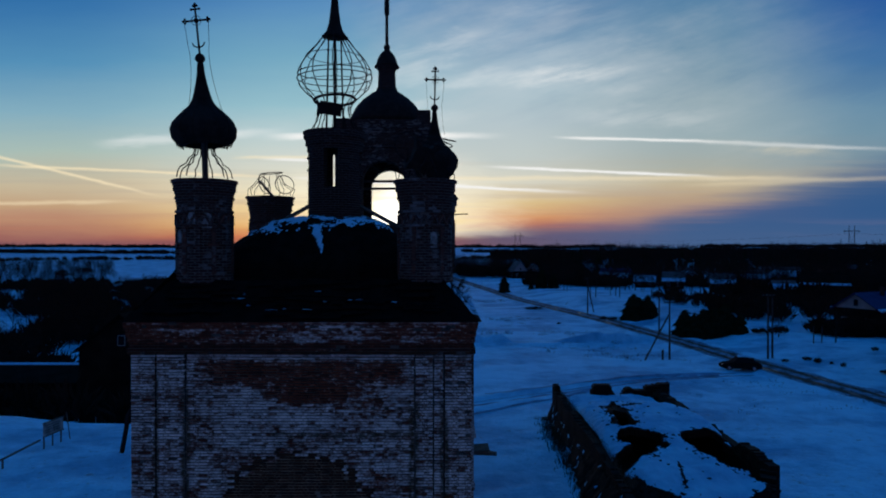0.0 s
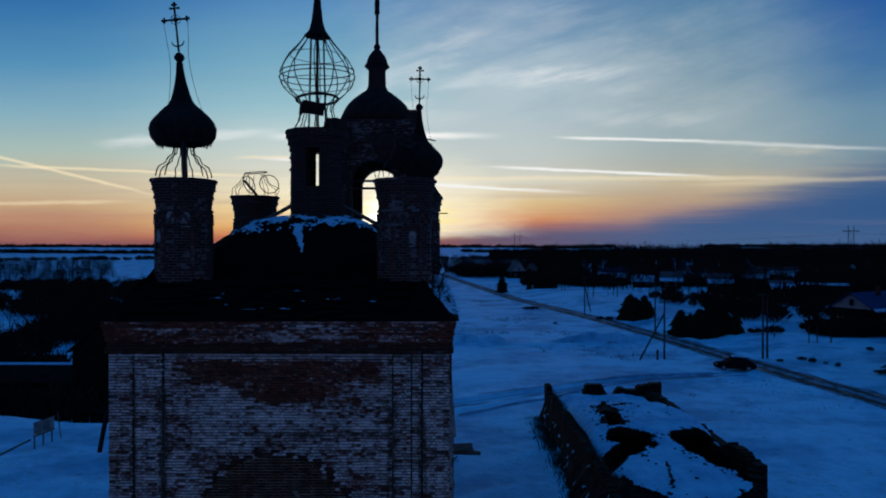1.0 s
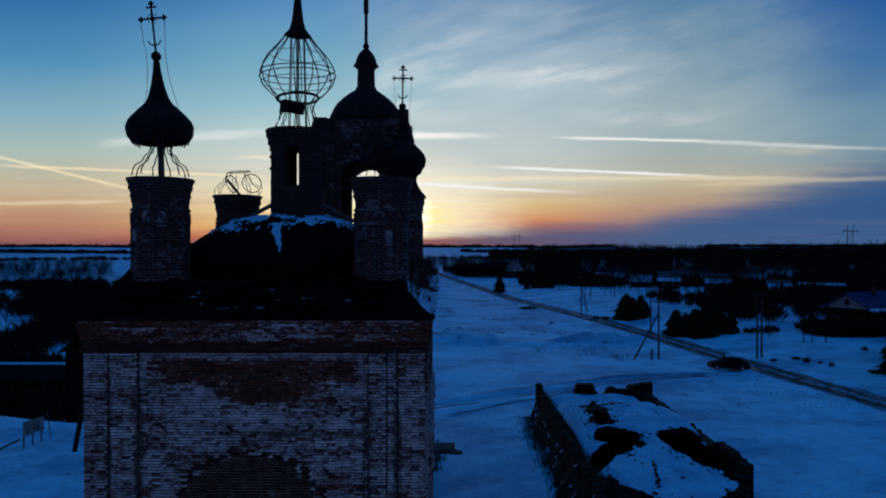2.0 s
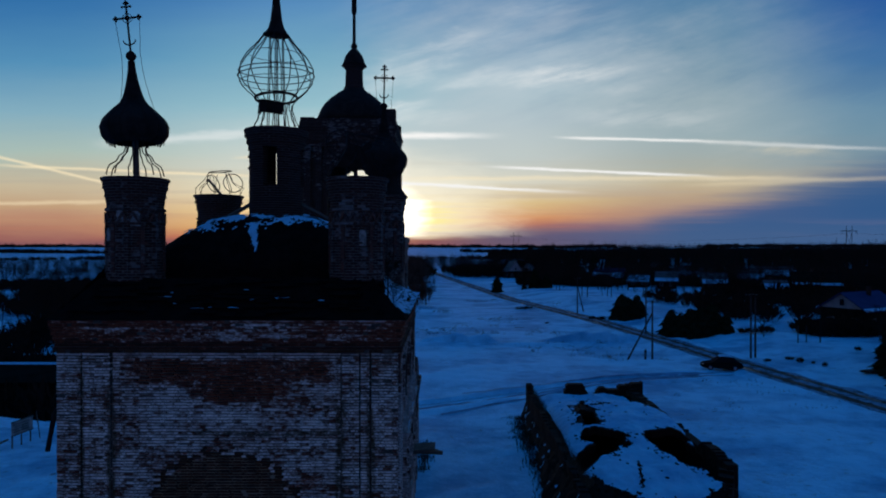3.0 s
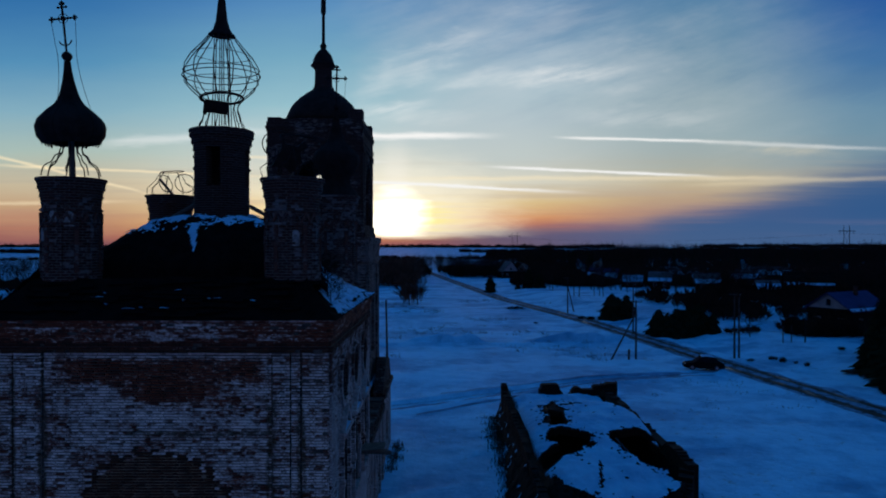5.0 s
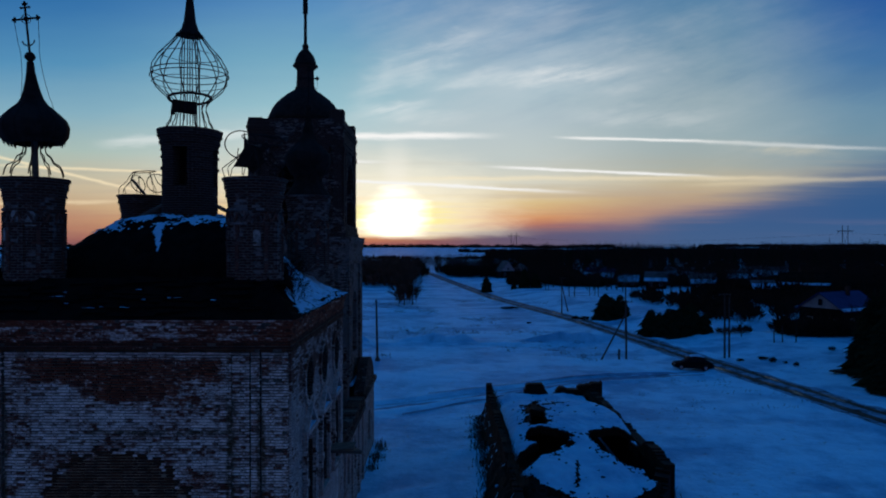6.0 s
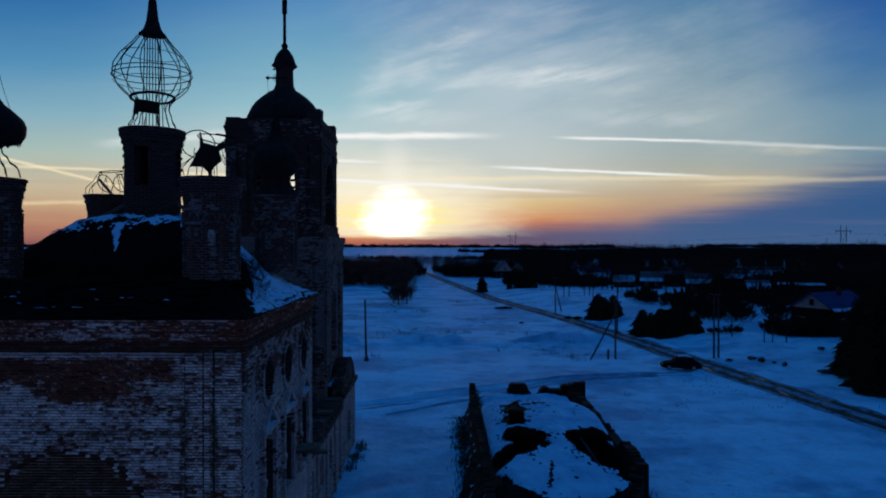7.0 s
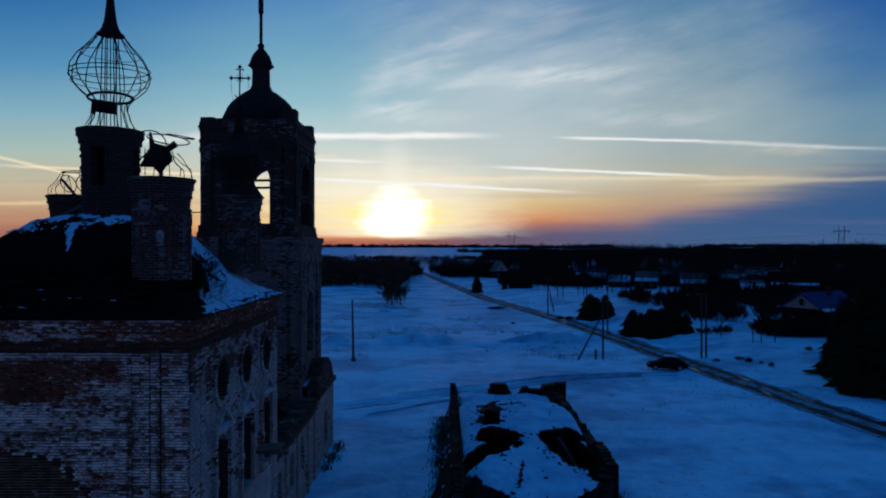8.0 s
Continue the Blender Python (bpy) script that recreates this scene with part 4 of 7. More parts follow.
def cross(at, tilt):
    """Iron cross with a crescent at the foot, trefoil ends and hanging chains."""
    root = Matrix.Translation(at) @ Matrix.Rotation(tilt, 4, "Y")
    sh = Shape()
    P = lambda x, z: root @ Vector((x, 0, z))
    sh.tube([P(0, 0), P(0, 1.62)], 0.034, 6).tube([P(-0.37, 1.14), P(0.37, 1.14)], 0.032, 6).tube([P(-0.13, 1.50), P(0.13, 1.50)], 0.026, 6)
    sh.tube([P(0.19 * math.cos(q), 0.44 + 0.15 * math.sin(q)) for q in [math.pi + math.pi * k / 10 for k in range(11)]], 0.022, 6)
    sh.tube([P(0.15 * math.cos(q), 1.14 + 0.15 * math.sin(q)) for q in [2 * math.pi * k / 16 for k in range(17)]], 0.012, 4)
    # trefoil ends: three small knobs each
    for x, z, ax, az in ((-0.37, 1.14, -1, 0), (0.37, 1.14, 1, 0), (0, 1.62, 0, 1)):
        for e, w in ((0.05, 0.0), (-0.01, 0.055), (-0.01, -0.055)):
            c = P(x + ax * e + az * w, z + az * e + ax * w)
            sh.lathe([(0.01, -0.042), (0.03, -0.03), (0.042, 0), (0.03, 0.03), (0.01, 0.042)], 8, c)
    for x, z, r in ((0, 1.14, 0.085), (-0.13, 1.50, 0.04), (0.13, 1.50, 0.04)):
        sh.lathe([(0.01, -r), (r * 0.7, -r * 0.7), (r, 0), (r * 0.7, r * 0.7), (0.01, r)], 8, P(x, z))
    return sh


ONION = [(0.58, 17.37), (0.84, 17.45), (0.96, 17.62), (1.0, 17.90), (0.93, 18.10), (0.83, 18.22), (0.61, 18.45), (0.42, 18.62), (0.31, 18.80), (0.24, 19.02), (0.16, 19.36), (0.105, 19.7), (0.085, 19.98)]


def onion(at, skirt, lean=0.0):
    prof = list(ONION)
    if skirt:
        prof = [(0.98, 16.22), (0.95, 16.36), (0.80, 16.55), (0.64, 16.80), (0.58, 17.0), (0.62, 17.18), (0.80, 17.32)] + prof[1:]
        prof = [(r, z - 0.05) for r, z in prof]
    sh = Shape().lathe(prof, 32, (at[0], at[1], 0), cap=False, wobble=0.02, seed=at[0])
    dz = -0.05 if skirt else 0
    dome = part("onion_dome", sh, RUST, church, "onion dome of rusted sheet iron", smooth=True)
    # seams of the sheets
    for i in range(16):
        a = 2 * math.pi * i / 16
        seam = Shape().tube([(at[0] + (r + 0.006) * math.cos(a), at[1] + (r + 0.006) * math.sin(a), z) for r, z in prof], 0.012, 4)
        part("seam", seam, RUST, dome)
    if not skirt:
        # torn lower rim
        rim = Shape()
        for i in range(40):
            a = 2 * math.pi * i / 40
            w, h = 0.16, random.uniform(0.02, 0.12)
            p = lambda b, r, z: (at[0] + r * math.cos(b), at[1] + r * math.sin(b), z)
            rim.add([p(a - w / 2, 0.86, 17.46), p(a + w / 2, 0.86, 17.46), p(a + w * 0.3, 0.82, 17.46 - h), p(a - w * 0.2, 0.82, 17.44 - h)], [(0, 1, 2, 3)])
        part("torn_rim", rim, RUST, dome)
    ball = Shape().lathe([(0.01, -0.16), (0.09, -0.13), (0.15, -0.05), (0.16, 0.0), (0.14, 0.07), (0.08, 0.14), (0.01, 0.16)], 16, (at[0], at[1], 20.15 + dz))
    part("ball", ball, RUST, dome, smooth=True)
    c = part("cross", cross((at[0], at[1], 20.22 + dz), -0.05 if not skirt else 0.02), IRON, dome, "forged iron cross with crescent")
    for s in (-1, 1):
        chain = Shape()
        top = Vector((at[0] + s * 0.39 + (-0.06 if not skirt else 0.02), at[1], 21.33 + dz))
        foot = Vector((at[0] + s * 0.55, at[1] + 0.2, 18.5 + dz))
        pts = []
        for k in range(13):
            t = k / 12
            q = top.lerp(foot, t)
            q.x -= s * 0.16 * math.sin(math.pi * t) * (1 if t > 0.3 else 0.8)
            pts.append(q)
        chain.tube(pts, 0.008, 4)
        part("chain", chain, IRON, dome)
    foot = Matrix.Translation((at[0], at[1], 17.4))
    dome.matrix_basis = foot @ Matrix.Rotation(lean, 4, "Y") @ foot.inverted()
    return dome


onion(CORNERS["fl"], False, -0.052)
onion(CORNERS["br"], True)


def ribs(at, profile, count, r, name, start=0.0, skip=(), bent=0.0):
    for i in range(count):
        if i in skip:
            continue
        a = start + 2 * math.pi * i / count
        w = [jit(bent) for _ in profile]
        pts = [(at[0] + q * math.cos(a + k), at[1] + q * math.sin(a + k), z) for (q, z), k in zip(profile, w)]
        part(name, Shape().tube(pts, r, 5), IRON, church)


# front drum: mast and ribs that carried the skirt
fl = CORNERS["fl"]
part("mast", Shape().tube([(fl[0] + 0.03, fl[1], 16.1), (fl[0] - 0.02, fl[1], 17.7)], 0.10, 8), TIMBER, church)
ribs(fl, [(0.84, 16.36), (0.80, 16.55), (0.74, 16.68), (0.55, 16.80), (0.47, 16.98), (0.34, 17.08), (0.30, 17.25), (0.42, 17.45)], 9, 0.020, "rib", 0.2, bent=0.03)

# central cage
CAGE = [(0.84, 18.45), (0.82, 18.60), (0.70, 18.80), (0.66, 18.98), (0.58, 19.2), (0.60, 19.4), (0.76, 19.64), (0.98, 19.82), (1.24, 20.08), (1.38, 20.42), (1.33, 20.78), (1.10, 21.18), (0.74, 21.58), (0.50, 21.9), (0.42, 22.04)]
ribs((MX, MY), CAGE, 12, 0.020, "cage_rib", 0.1, skip=(4,), bent=0.03)
for r, z, k in ((0.76, 19.64, 0.05), (1.36, 20.66, 0.018), (1.39, 20.46, 0.018), (1.32, 20.22, 0.012), (1.02, 21.24, 0.012), (0.46, 21.98, 0.03)):
    tilt = Euler((jit(0.07), jit(0.07), 0)).to_matrix()
    part("cage_hoop", Shape().ring((MX, MY, z), r, k, 40, 6, tilt), IRON, church)
for i in range(6):
    a = 0.6 + i * math.pi / 3
    part("cage_mast", Shape().tube([(MX + 0.36 * math.cos(a), MY + 0.36 * math.sin(a), 18.5), (MX + 0.26 * math.cos(a), MY + 0.26 * math.sin(a), 22.1)], 0.020, 6), IRON, church)
part("cage_mast", Shape().tube([(MX, MY, 18.4), (MX, MY, 23.0)], 0.020, 6), IRON, church)
part("spire_cone", Shape().lathe([(0.45, 21.98), (0.42, 22.03), (0.30, 22.22), (0.22, 22.5), (0.17, 22.9), (0.12, 23.4), (0.07, 24.2), (0.04, 25.0)], 24, (MX, MY, 0)), RUST, church, "dark sheet-iron cone", smooth=True)
box = Shape()
for k in range(7):
    a = 2.6 + k * 0.28
    p = lambda b, r, z: (MX + r * math.cos(b) * 1.0 - 0.12, MY - 0.1 + r * math.sin(b) * 0.6, z)
    box.add([p(a, 0.55, 19.06 + jit(0.04)), p(a + 0.3, 0.55, 19.06 + jit(0.04)), p(a + 0.3, 0.5, 19.5), p(a, 0.5, 19.5)], [(0, 1, 2, 3)])
box.hexa(Matrix.Translation((MX - 0.12, MY - 0.2, 19.28)) @ Euler((0.1, 0.12, 0.2)).to_matrix().to_4x4(), 0.80, 0.32, 0.44)
part("sheet_remnant", box, RUST, church, "crumpled sheet left inside the cage")


def wrecked_cage(at, rings, count, torn):
    """Bent ribs with a loose hoop."""
    for i in range(count):
        a = 2 * math.pi * i / count
        lean = jit(0.35)
        pts = [(at[0] + 0.92 * math.cos(a), at[1] + 0.92 * math.sin(a), 16.3), (at[0] + (0.95 + jit(0.1)) * math.cos(a), at[1] + 0.9 * math.sin(a), 16.55 + jit(0.1)),
               (at[0] + 0.62 * math.cos(a + lean * 0.4), at[1] + 0.62 * math.sin(a + lean * 0.4), 16.85 + jit(0.08)), (at[0] + (0.42 + jit(0.12)) * math.cos(a + lean), at[1] + 0.45 * math.sin(a + lean), 17.15 + jit(0.12))]
        part("rib", Shape().tube(pts, 0.014, 5), IRON, church)
    for c, r, t in rings:
        part("hoop", Shape().ring((at[0] + c[0], at[1] + c[1], c[2]), r, 0.02, 30, 5, Euler(t).to_matrix()), IRON, church)
    if torn:
        sh = Shape()
        m = Matrix.Translation((at[0] - 0.1, at[1], 17.0)) @ Euler((0.2, 0.15, 0.3)).to_matrix().to_4x4()
        star = [(0.45, 0.62), (0.22, 0.38), (-0.25, 0.42), (-0.42, 0.78), (-0.34, 0.25), (-0.50, -0.22), (-0.62, -0.48), (-0.12, -0.42), (0.15, -0.62), (0.30, -0.34), (0.50, -0.12), (0.36, 0.22), (0.62, 0.44)]
        sh.prism(star, lambda u, w, d: m @ Vector((u * 0.82, d - 0.2, w * 0.88)), 0.40)
        part("torn_sheet", sh, RUST, church, "torn sheet-iron remnant of a dome")
        part("mast", Shape().tube([(at[0], at[1], 16.1), (at[0] - 0.1, at[1], 16.9)], 0.07, 6), TIMBER, church)


wrecked_cage(CORNERS["fr"], [((0.55, 0.1, 17.62), 0.42, (0.15, 0.2, 0)), ((0.25, -0.1, 17.5), 0.62, (0.3, 0.25, 0)), ((-0.5, 0.2, 17.4), 0.5, (1.2, 0.3, 0.2))], 11, True)
wrecked_cage(CORNERS["bl"], [((0.05, 0, 17.28), 0.46, (0.06, -0.08, 0)), ((0.6, 0.0, 16.8), 0.40, (1.35, 0.2, 0.5)), ((-0.3, 0.2, 16.8), 0.38, (1.3, 0.1, 1.2))], 9, False)
part("strut", Shape().tube([(CORNERS["bl"][0] - 0.45, CORNERS["bl"][1], 16.95), (CORNERS["bl"][0] + 0.1, CORNERS["bl"][1], 16.3)], 0.06, 5), TIMBER, church)


# ---- side wall dressings ----
LIME = brick_surface("limewashed_plaster", 1.0, white=(0.66, 0.56, 0.50, 1), red=(0.12, 0.05, 0.036, 1), joint=(0.30, 0.25, 0.22, 1))
# near-black brick that stands for the shade inside the window openings
REVEAL_SHADE = brick_surface("shaded_reveal", 0.05, red=(0.035, 0.025, 0.02, 1))
def make_side():
    x = EAST
    for c in (-1, 0, 1):
        yc = WY + c * BAY
        # frame round the round light
        fr = Shape()
        outer = [(yc + 0.78 * math.cos(a), 9.66 + 0.92 * math.sin(a)) for a in [2 * math.pi * k / 28 for k in range(28)]]
        inner = [(yc + 0.58 * math.cos(a), 9.66 + 0.72 * math.sin(a)) for a in [2 * math.pi * k / 28 for k in range(28)]]
        for i in range(28):
            j = (i + 1) % 28
            fr.prism([outer[i], outer[j], inner[j], inner[i]], lambda u, w, d: (x - 0.02 + d, u, w), 0.10)
        part("window_surround", fr, BRICK_SIDE, church)
        # pediment: two raking brick mouldings over a sill
        pd = Shape()
        for s in (-1, 1):
            pd.prism([(yc, 8.86), (yc, 8.66), (yc + s * 0.72, 8.08), (yc + s * 0.88, 8.10)], lambda u, w, d: (x - 0.02 + d, u, w), 0.20)
        pd.prism([(yc - 0.90, 7.98), (yc + 0.90, 7.98), (yc + 0.90, 8.10), (yc - 0.90, 8.10)], lambda u, w, d: (x - 0.02 + d, u, w), 0.24)
        part("pediment", pd, LIME, church, "triangular brick pediment over a window")
        sn = Shape()
        sn.prism([(yc - 0.70, 8.10), (yc + 0.62, 8.10), (yc + 0.5, 8.14), (yc - 0.1, 8.12), (yc - 0.5, 8.145)], lambda u, w, d: (x + 0.02 + d, u, w), 0.15)
        part("snow_on_sill", sn, SNOW, church)
        for s in (-1, 1):
            col = Shape()
            col.box(x - 0.02, x + 0.14, yc + s * 0.76 - 0.11, yc + s * 0.76 + 0.11, 5.1, 7.98)
            col.box(x - 0.02, x + 0.18, yc + s * 0.76 - 0.14, yc + s * 0.76 + 0.14, 6.3, 6.5)
            part("window_pilaster", col, BRICK_SIDE, church)
        part("window_sill", Shape().box(x - 0.02, x + 0.16, yc - 0.85, yc + 0.85, 4.95, 5.1), BRICK_SIDE, church)
        # thin linings added to paint the shade of the deep openings
        lin_r, lin_t = Shape(), Shape()
        for i in range(28):
            a0, a1 = 2 * math.pi * i / 28, 2 * math.pi * (i + 1) / 28
            q = [(yc + k * 0.55 * math.cos(a), 9.66 + k * 0.68 * math.sin(a)) for k, a in ((0.99, a0), (0.99, a1), (0.93, a1), (0.93, a0))]
            lin_r.prism(q, lambda u, w, d: (x - 0.9 + d, u, w), 0.965)
        part("window_reveal", lin_r, REVEAL_SHADE, church)
        for s in (-1, 1):
            lin_t.box(x - 0.9, x + 0.03, yc + s * 0.603 - 0.014, yc + s * 0.603 + 0.014, 5.1, 7.45)
        part("window_reveal", lin_t, REVEAL_SHADE, church)
        # iron grille deep in the opening
        gr = Shape()
        for k in range(3):
            gr.tube([(x - 0.55, yc - 0.3 + 0.3 * k, 5.1), (x - 0.55, yc - 0.3 + 0.3 * k, 7.7)], 0.02, 4)
        part("window_grille", gr, IRON, church)
    for a, b in ((FRONT + 0.02, FRONT + 0.72), (FRONT + 0.80, FRONT + 1.15), (BACK - 0.72, BACK), (BACK - 1.15, BACK - 0.80)):
        part("pilaster", Shape().box(x - 0.02, x + 0.06, a, b, -0.2, EAVE - 0.96), BRICK_SIDE, church)
    part("plastered_dado", Shape().box(x - 0.02, x + 0.045, FRONT + 0.75, BACK - 0.74, -0.2, 4.94), LIME, church, "limewashed plaster below the windows")
    part("iron_rod", Shape().tube([(0.1, 20.85, 15.2), (0.80, 20.8, 15.22)], 0.018, 5), IRON, church)
    # broken canopy beams
    for k in range(3):
        m = Matrix.Translation((EAST + 0.55, 26.3 + 0.3 * k, 5.9 - 0.06 * k)) @ Euler((0, 0.03 + jit(0.05), jit(0.1))).to_matrix().to_4x4()
        part("canopy_beam", Shape().hexa(m, 1.5 - 0.2 * k, 0.14, 0.12), TIMBER, church)
    part("canopy_board", Shape().hexa(Matrix.Translation((EAST + 0.5, 26.5, 6.05)) @ Euler((0.05, -0.05, 0)).to_matrix().to_4x4(), 1.0, 0.8, 0.05), TIMBER, church)
    # rain pipe leaning off the far corner
    part("rain_pipe", Shape().tube([(WEST - 0.06, FRONT + 0.1, 9.35), (WEST - 0.12, FRONT + 0.05, 9.2), (WEST - 0.30, FRONT + 0.0, 8.1)], 0.07, 8), IRON, church)
    # floor painted near black for the unlit room behind the windows
    part("inner_floor", Shape().box(WEST + 0.9, EAST - 0.9, FRONT + 0.95, BACK - 0.9, -0.3, 0.05), INTERIOR_SHADE, church)


make_side()


# ---- bell tower ----
tower = thing("bell_tower", (TX, TY, 0), "tiered brick bell tower with open arches, low dome and lantern", "tower")


def make_tower():
    z0, z1 = 15.0, 21.0
    w, t = TH - 0.06, 0.85
    op = [(TX, 1.31, 15.55, 18.25, 1.25)]
    ops = [(TY, 1.31, 15.55, 18.25, 1.25)]
    sh = Shape()
    panel(sh, on_front(TY - w), TX - w, TX + w, z0, z1, t, op, 14)
    part("wall", sh, BRICK_TOWER, tower)
    sh = Shape()
    panel(sh, on_front(TY + w - t), TX - w, TX + w, z0, z1, t, op, 14)
    part("wall", sh, BRICK_TOWER, tower)
    for x in (TX + w, TX - w + t):
        sh = Shape()
        panel(sh, on_side(x), TY - w + t, TY + w - t, z0, z1, t, ops, 14)
        part("wall", sh, BRICK_TOWER, tower)
    part("belfry_floor", Shape().box(TX - w + t, TX + w - t, TY - w + t, TY + w - t, 14.9, 15.2), DECK, tower)
    part("belfry_ceiling", Shape().box(TX - w + t, TX + w - t, TY - w + t, TY + w - t, 20.4, 21.0), DECK, tower)
    # corner pilasters and arch mouldings on each face
    for face in range(4):
        rot = Matrix.Translation((TX, TY, 0)) @ Matrix.Rotation(face * math.pi / 2, 4, "Z")
        put = lambda u, z, d: rot @ Vector((u, -w - 0.10 + d, z))
        for s in (-1, 1):
            for a, b, d in ((1.62, 2.05, 0.12), (2.30, 2.86, 0.14)):
                pl = Shape()
                pl.prism([(s * a, z0 + 0.4), (s * b, z0 + 0.4), (s * b, 20.3), (s * a, 20.3)], put, d)
                pl.prism([(s * (a - 0.05), 19.95), (s * (b + 0.05), 19.95), (s * (b + 0.05), 20.3), (s * (a - 0.05), 20.3)], lambda u, z, d2: rot @ Vector((u, -w - 0.15 + d2, z)), 0.16)
                part("pilaster", pl, BRICK_TOWER, tower)
        arch = Shape()
        for k in range(14):
            a0, a1 = math.pi * k / 14, math.pi * (k + 1) / 14
            q = [(-1.34 * math.cos(a0), 18.25 + 1.29 * math.sin(a0)), (-1.34 * math.cos(a1), 18.25 + 1.29 * math.sin(a1)), (-1.58 * math.cos(a1), 18.25 + 1.55 * math.sin(a1)), (-1.58 * math.cos(a0), 18.25 + 1.55 * math.sin(a0))]
            arch.prism(q, put, 0.13)
        part("arch_moulding", arch, BRICK_TOWER, tower)
    # entablature: courses stepping out
    for k, (o, a, b) in enumerate(((0.03, 20.3, 20.55), (0.07, 20.55, 20.75), (0.02, 20.75, 21.25), (0.06, 21.25, 21.42), (0.11, 21.42, 21.6), (0.05, 21.6, 21.85), (0.0, 21.85, 22.05))):
        part("cornice_course", Shape().box(TX - TH - o, TX + TH + o, TY - TH - o, TY + TH + o, a, b), BRICK_TOWER, tower)
    for sx, sy, h in ((1, -1, 22.62), (-1, -1, 22.12), (1, 1, 22.5), (-1, 1, 22.3)):
        bl = Shape().box(TX + sx * TH - (0.85 if sx > 0 else 0), TX + sx * TH + (0 if sx > 0 else 0.85), TY + sy * TH - (0.85 if sy > 0 else 0), TY + sy * TH + (0 if sy > 0 else 0.85), 22.05, h)
        part("corner_block", bl, BRICK_TOWER, tower)
    dome = Shape().lathe([(2.55, 22.05), (2.45, 22.5), (2.33, 22.75), (2.15, 23.15), (1.9, 23.5), (1.55, 23.85), (1.1, 24.2), (0.75, 24.42), (0.70, 24.5)], 40, (TX, TY, 0), wobble=0.02)
    part("dome", dome, RUST, tower, "low dark dome over the belfry", smooth=True)
    lan = Shape().lathe([(0.68, 24.4), (0.68, 24.62), (0.60, 24.68), (0.56, 25.8), (0.62, 25.86), (0.80, 26.08), (0.80, 26.14)], 16, (TX, TY, 0))
    lantern = part("lantern", lan, BRICK_DARK, tower, "round brick lantern")
    cup = Shape().lathe([(0.84, 26.05), (0.72, 26.2), (0.66, 26.45), (0.54, 26.75), (0.36, 27.0), (0.22, 27.15), (0.14, 27.25)], 24, (TX, TY, 0))
    part("cupola", cup, RUST, tower, smooth=True)
    part("ball", Shape().lathe([(0.05, 27.16), (0.20, 27.26), (0.22, 27.38), (0.18, 27.5), (0.08, 27.58)], 16, (TX, TY, 0)), RUST, tower, smooth=True)
    part("spire", Shape().lathe([(0.11, 27.5), (0.10, 29.45), (0.13, 29.5), (0.17, 29.6), (0.16, 31.2), (0.05, 32.0)], 12, (TX, TY, 0)), IRON, tower)
    # bell beams
    for z in (18.62, 18.12):
        part("bell_beam", Shape().hexa(Matrix.Translation((TX, TY + 1.2, z)) @ Euler((0, jit(0.012), 0)).to_matrix().to_4x4(), 4.6, 0.2, 0.15), TIMBER, tower)
    # base of the belfry and the tier below
    part("plinth", Shape().box(TX - 3.12, TX + 3.12, TY - 3.12, TY + 3.12, 14.72, 15.02), BRICK_TOWER, tower)
    part("plinth", Shape().box(TX - 3.05, TX + 3.05, TY - 3.05, TY + 3.05, 15.02, 15.45), BRICK_TOWER, tower)
    for o, a, b in ((3.50, 14.35, 14.72), (3.42, 13.9, 14.35), (3.36, 13.45, 13.9), (3.46, 13.2, 13.45), (3.36, 13.0, 13.2)):
        part("cornice_course", Shape().box(TX - o, TX + o, TY - o, TY + o, a, b), BRICK_BASE, tower)
    sh = Shape()
    panel(sh, on_front(TY - 3.25), TX - 3.25, TX + 3.25, -0.3, 13.0, 1.0, [(TX, 1.2, 7.0, 9.8, 1.1)])
    part("wall", sh, BRICK_BASE, tower)
    sh = Shape()
    panel(sh, on_side(TX + 3.25), TY - 2.25, TY + 3.25, -0.3, 13.0, 1.0, [(TY, 1.0, 7.2, 10.2, 1.0)])
    part("wall", sh, BRICK_BASE, tower)
    part("wall", Shape().box(TX - 3.25, TX - 2.25, TY - 2.25, TY + 3.25, -0.3, 13.0), BRICK_BASE, tower)
    part("wall", Shape().box(TX - 2.25, TX + 2.25, TY + 2.25, TY + 3.25, -0.3, 13.0), BRICK_BASE, tower)
    for y in (TY - 2.95, TY - 2.2, TY + 2.2, TY + 2.95):
        part("pilaster", Shape().box(TX + 3.23, TX + 3.37, y - 0.26, y + 0.26, 6.0, 13.0), BRICK_BASE, tower)
    for x in (TX + 2.95, TX + 2.2, TX - 2.2, TX - 2.95):
        part("pilaster", Shape().box(x - 0.26, x + 0.26, TY - 3.37, TY - 3.23, 6.0, 13.0), BRICK_BASE, tower)
    # low side chapel against the foot of the tower, with a curved gable
    sh = Shape()
    panel(sh, on_side(0.42), 41.2, 47.4, -0.3, 4.7, 3.0, [(44.3, 0.7, 0.9, 2.6, 0.5)])
    part("annex_wall", sh, BRICK_SIDE, tower, "low annex with curved gable")
    gable = Shape()
    gable.prism([(41.2, 4.7), (47.4, 4.7), (47.4, 5.0), (46.6, 5.9), (45.4, 6.5), (44.3, 6.65), (43.2, 6.4), (42.2, 5.7), (41.2, 4.95)], on_side(0.42), 0.6)
    part("annex_gable", gable, BRICK_TOWER, tower)
    part("cornice_course", Shape().box(0.40, 0.60, 41.1, 47.5, 4.55, 4.85), BRICK_TOWER, tower)
    roof = Shape().box(-3.0, -0.2, 41.2, 47.4, 4.7, 5.3)
    part("annex_roof", roof, DECK, tower)
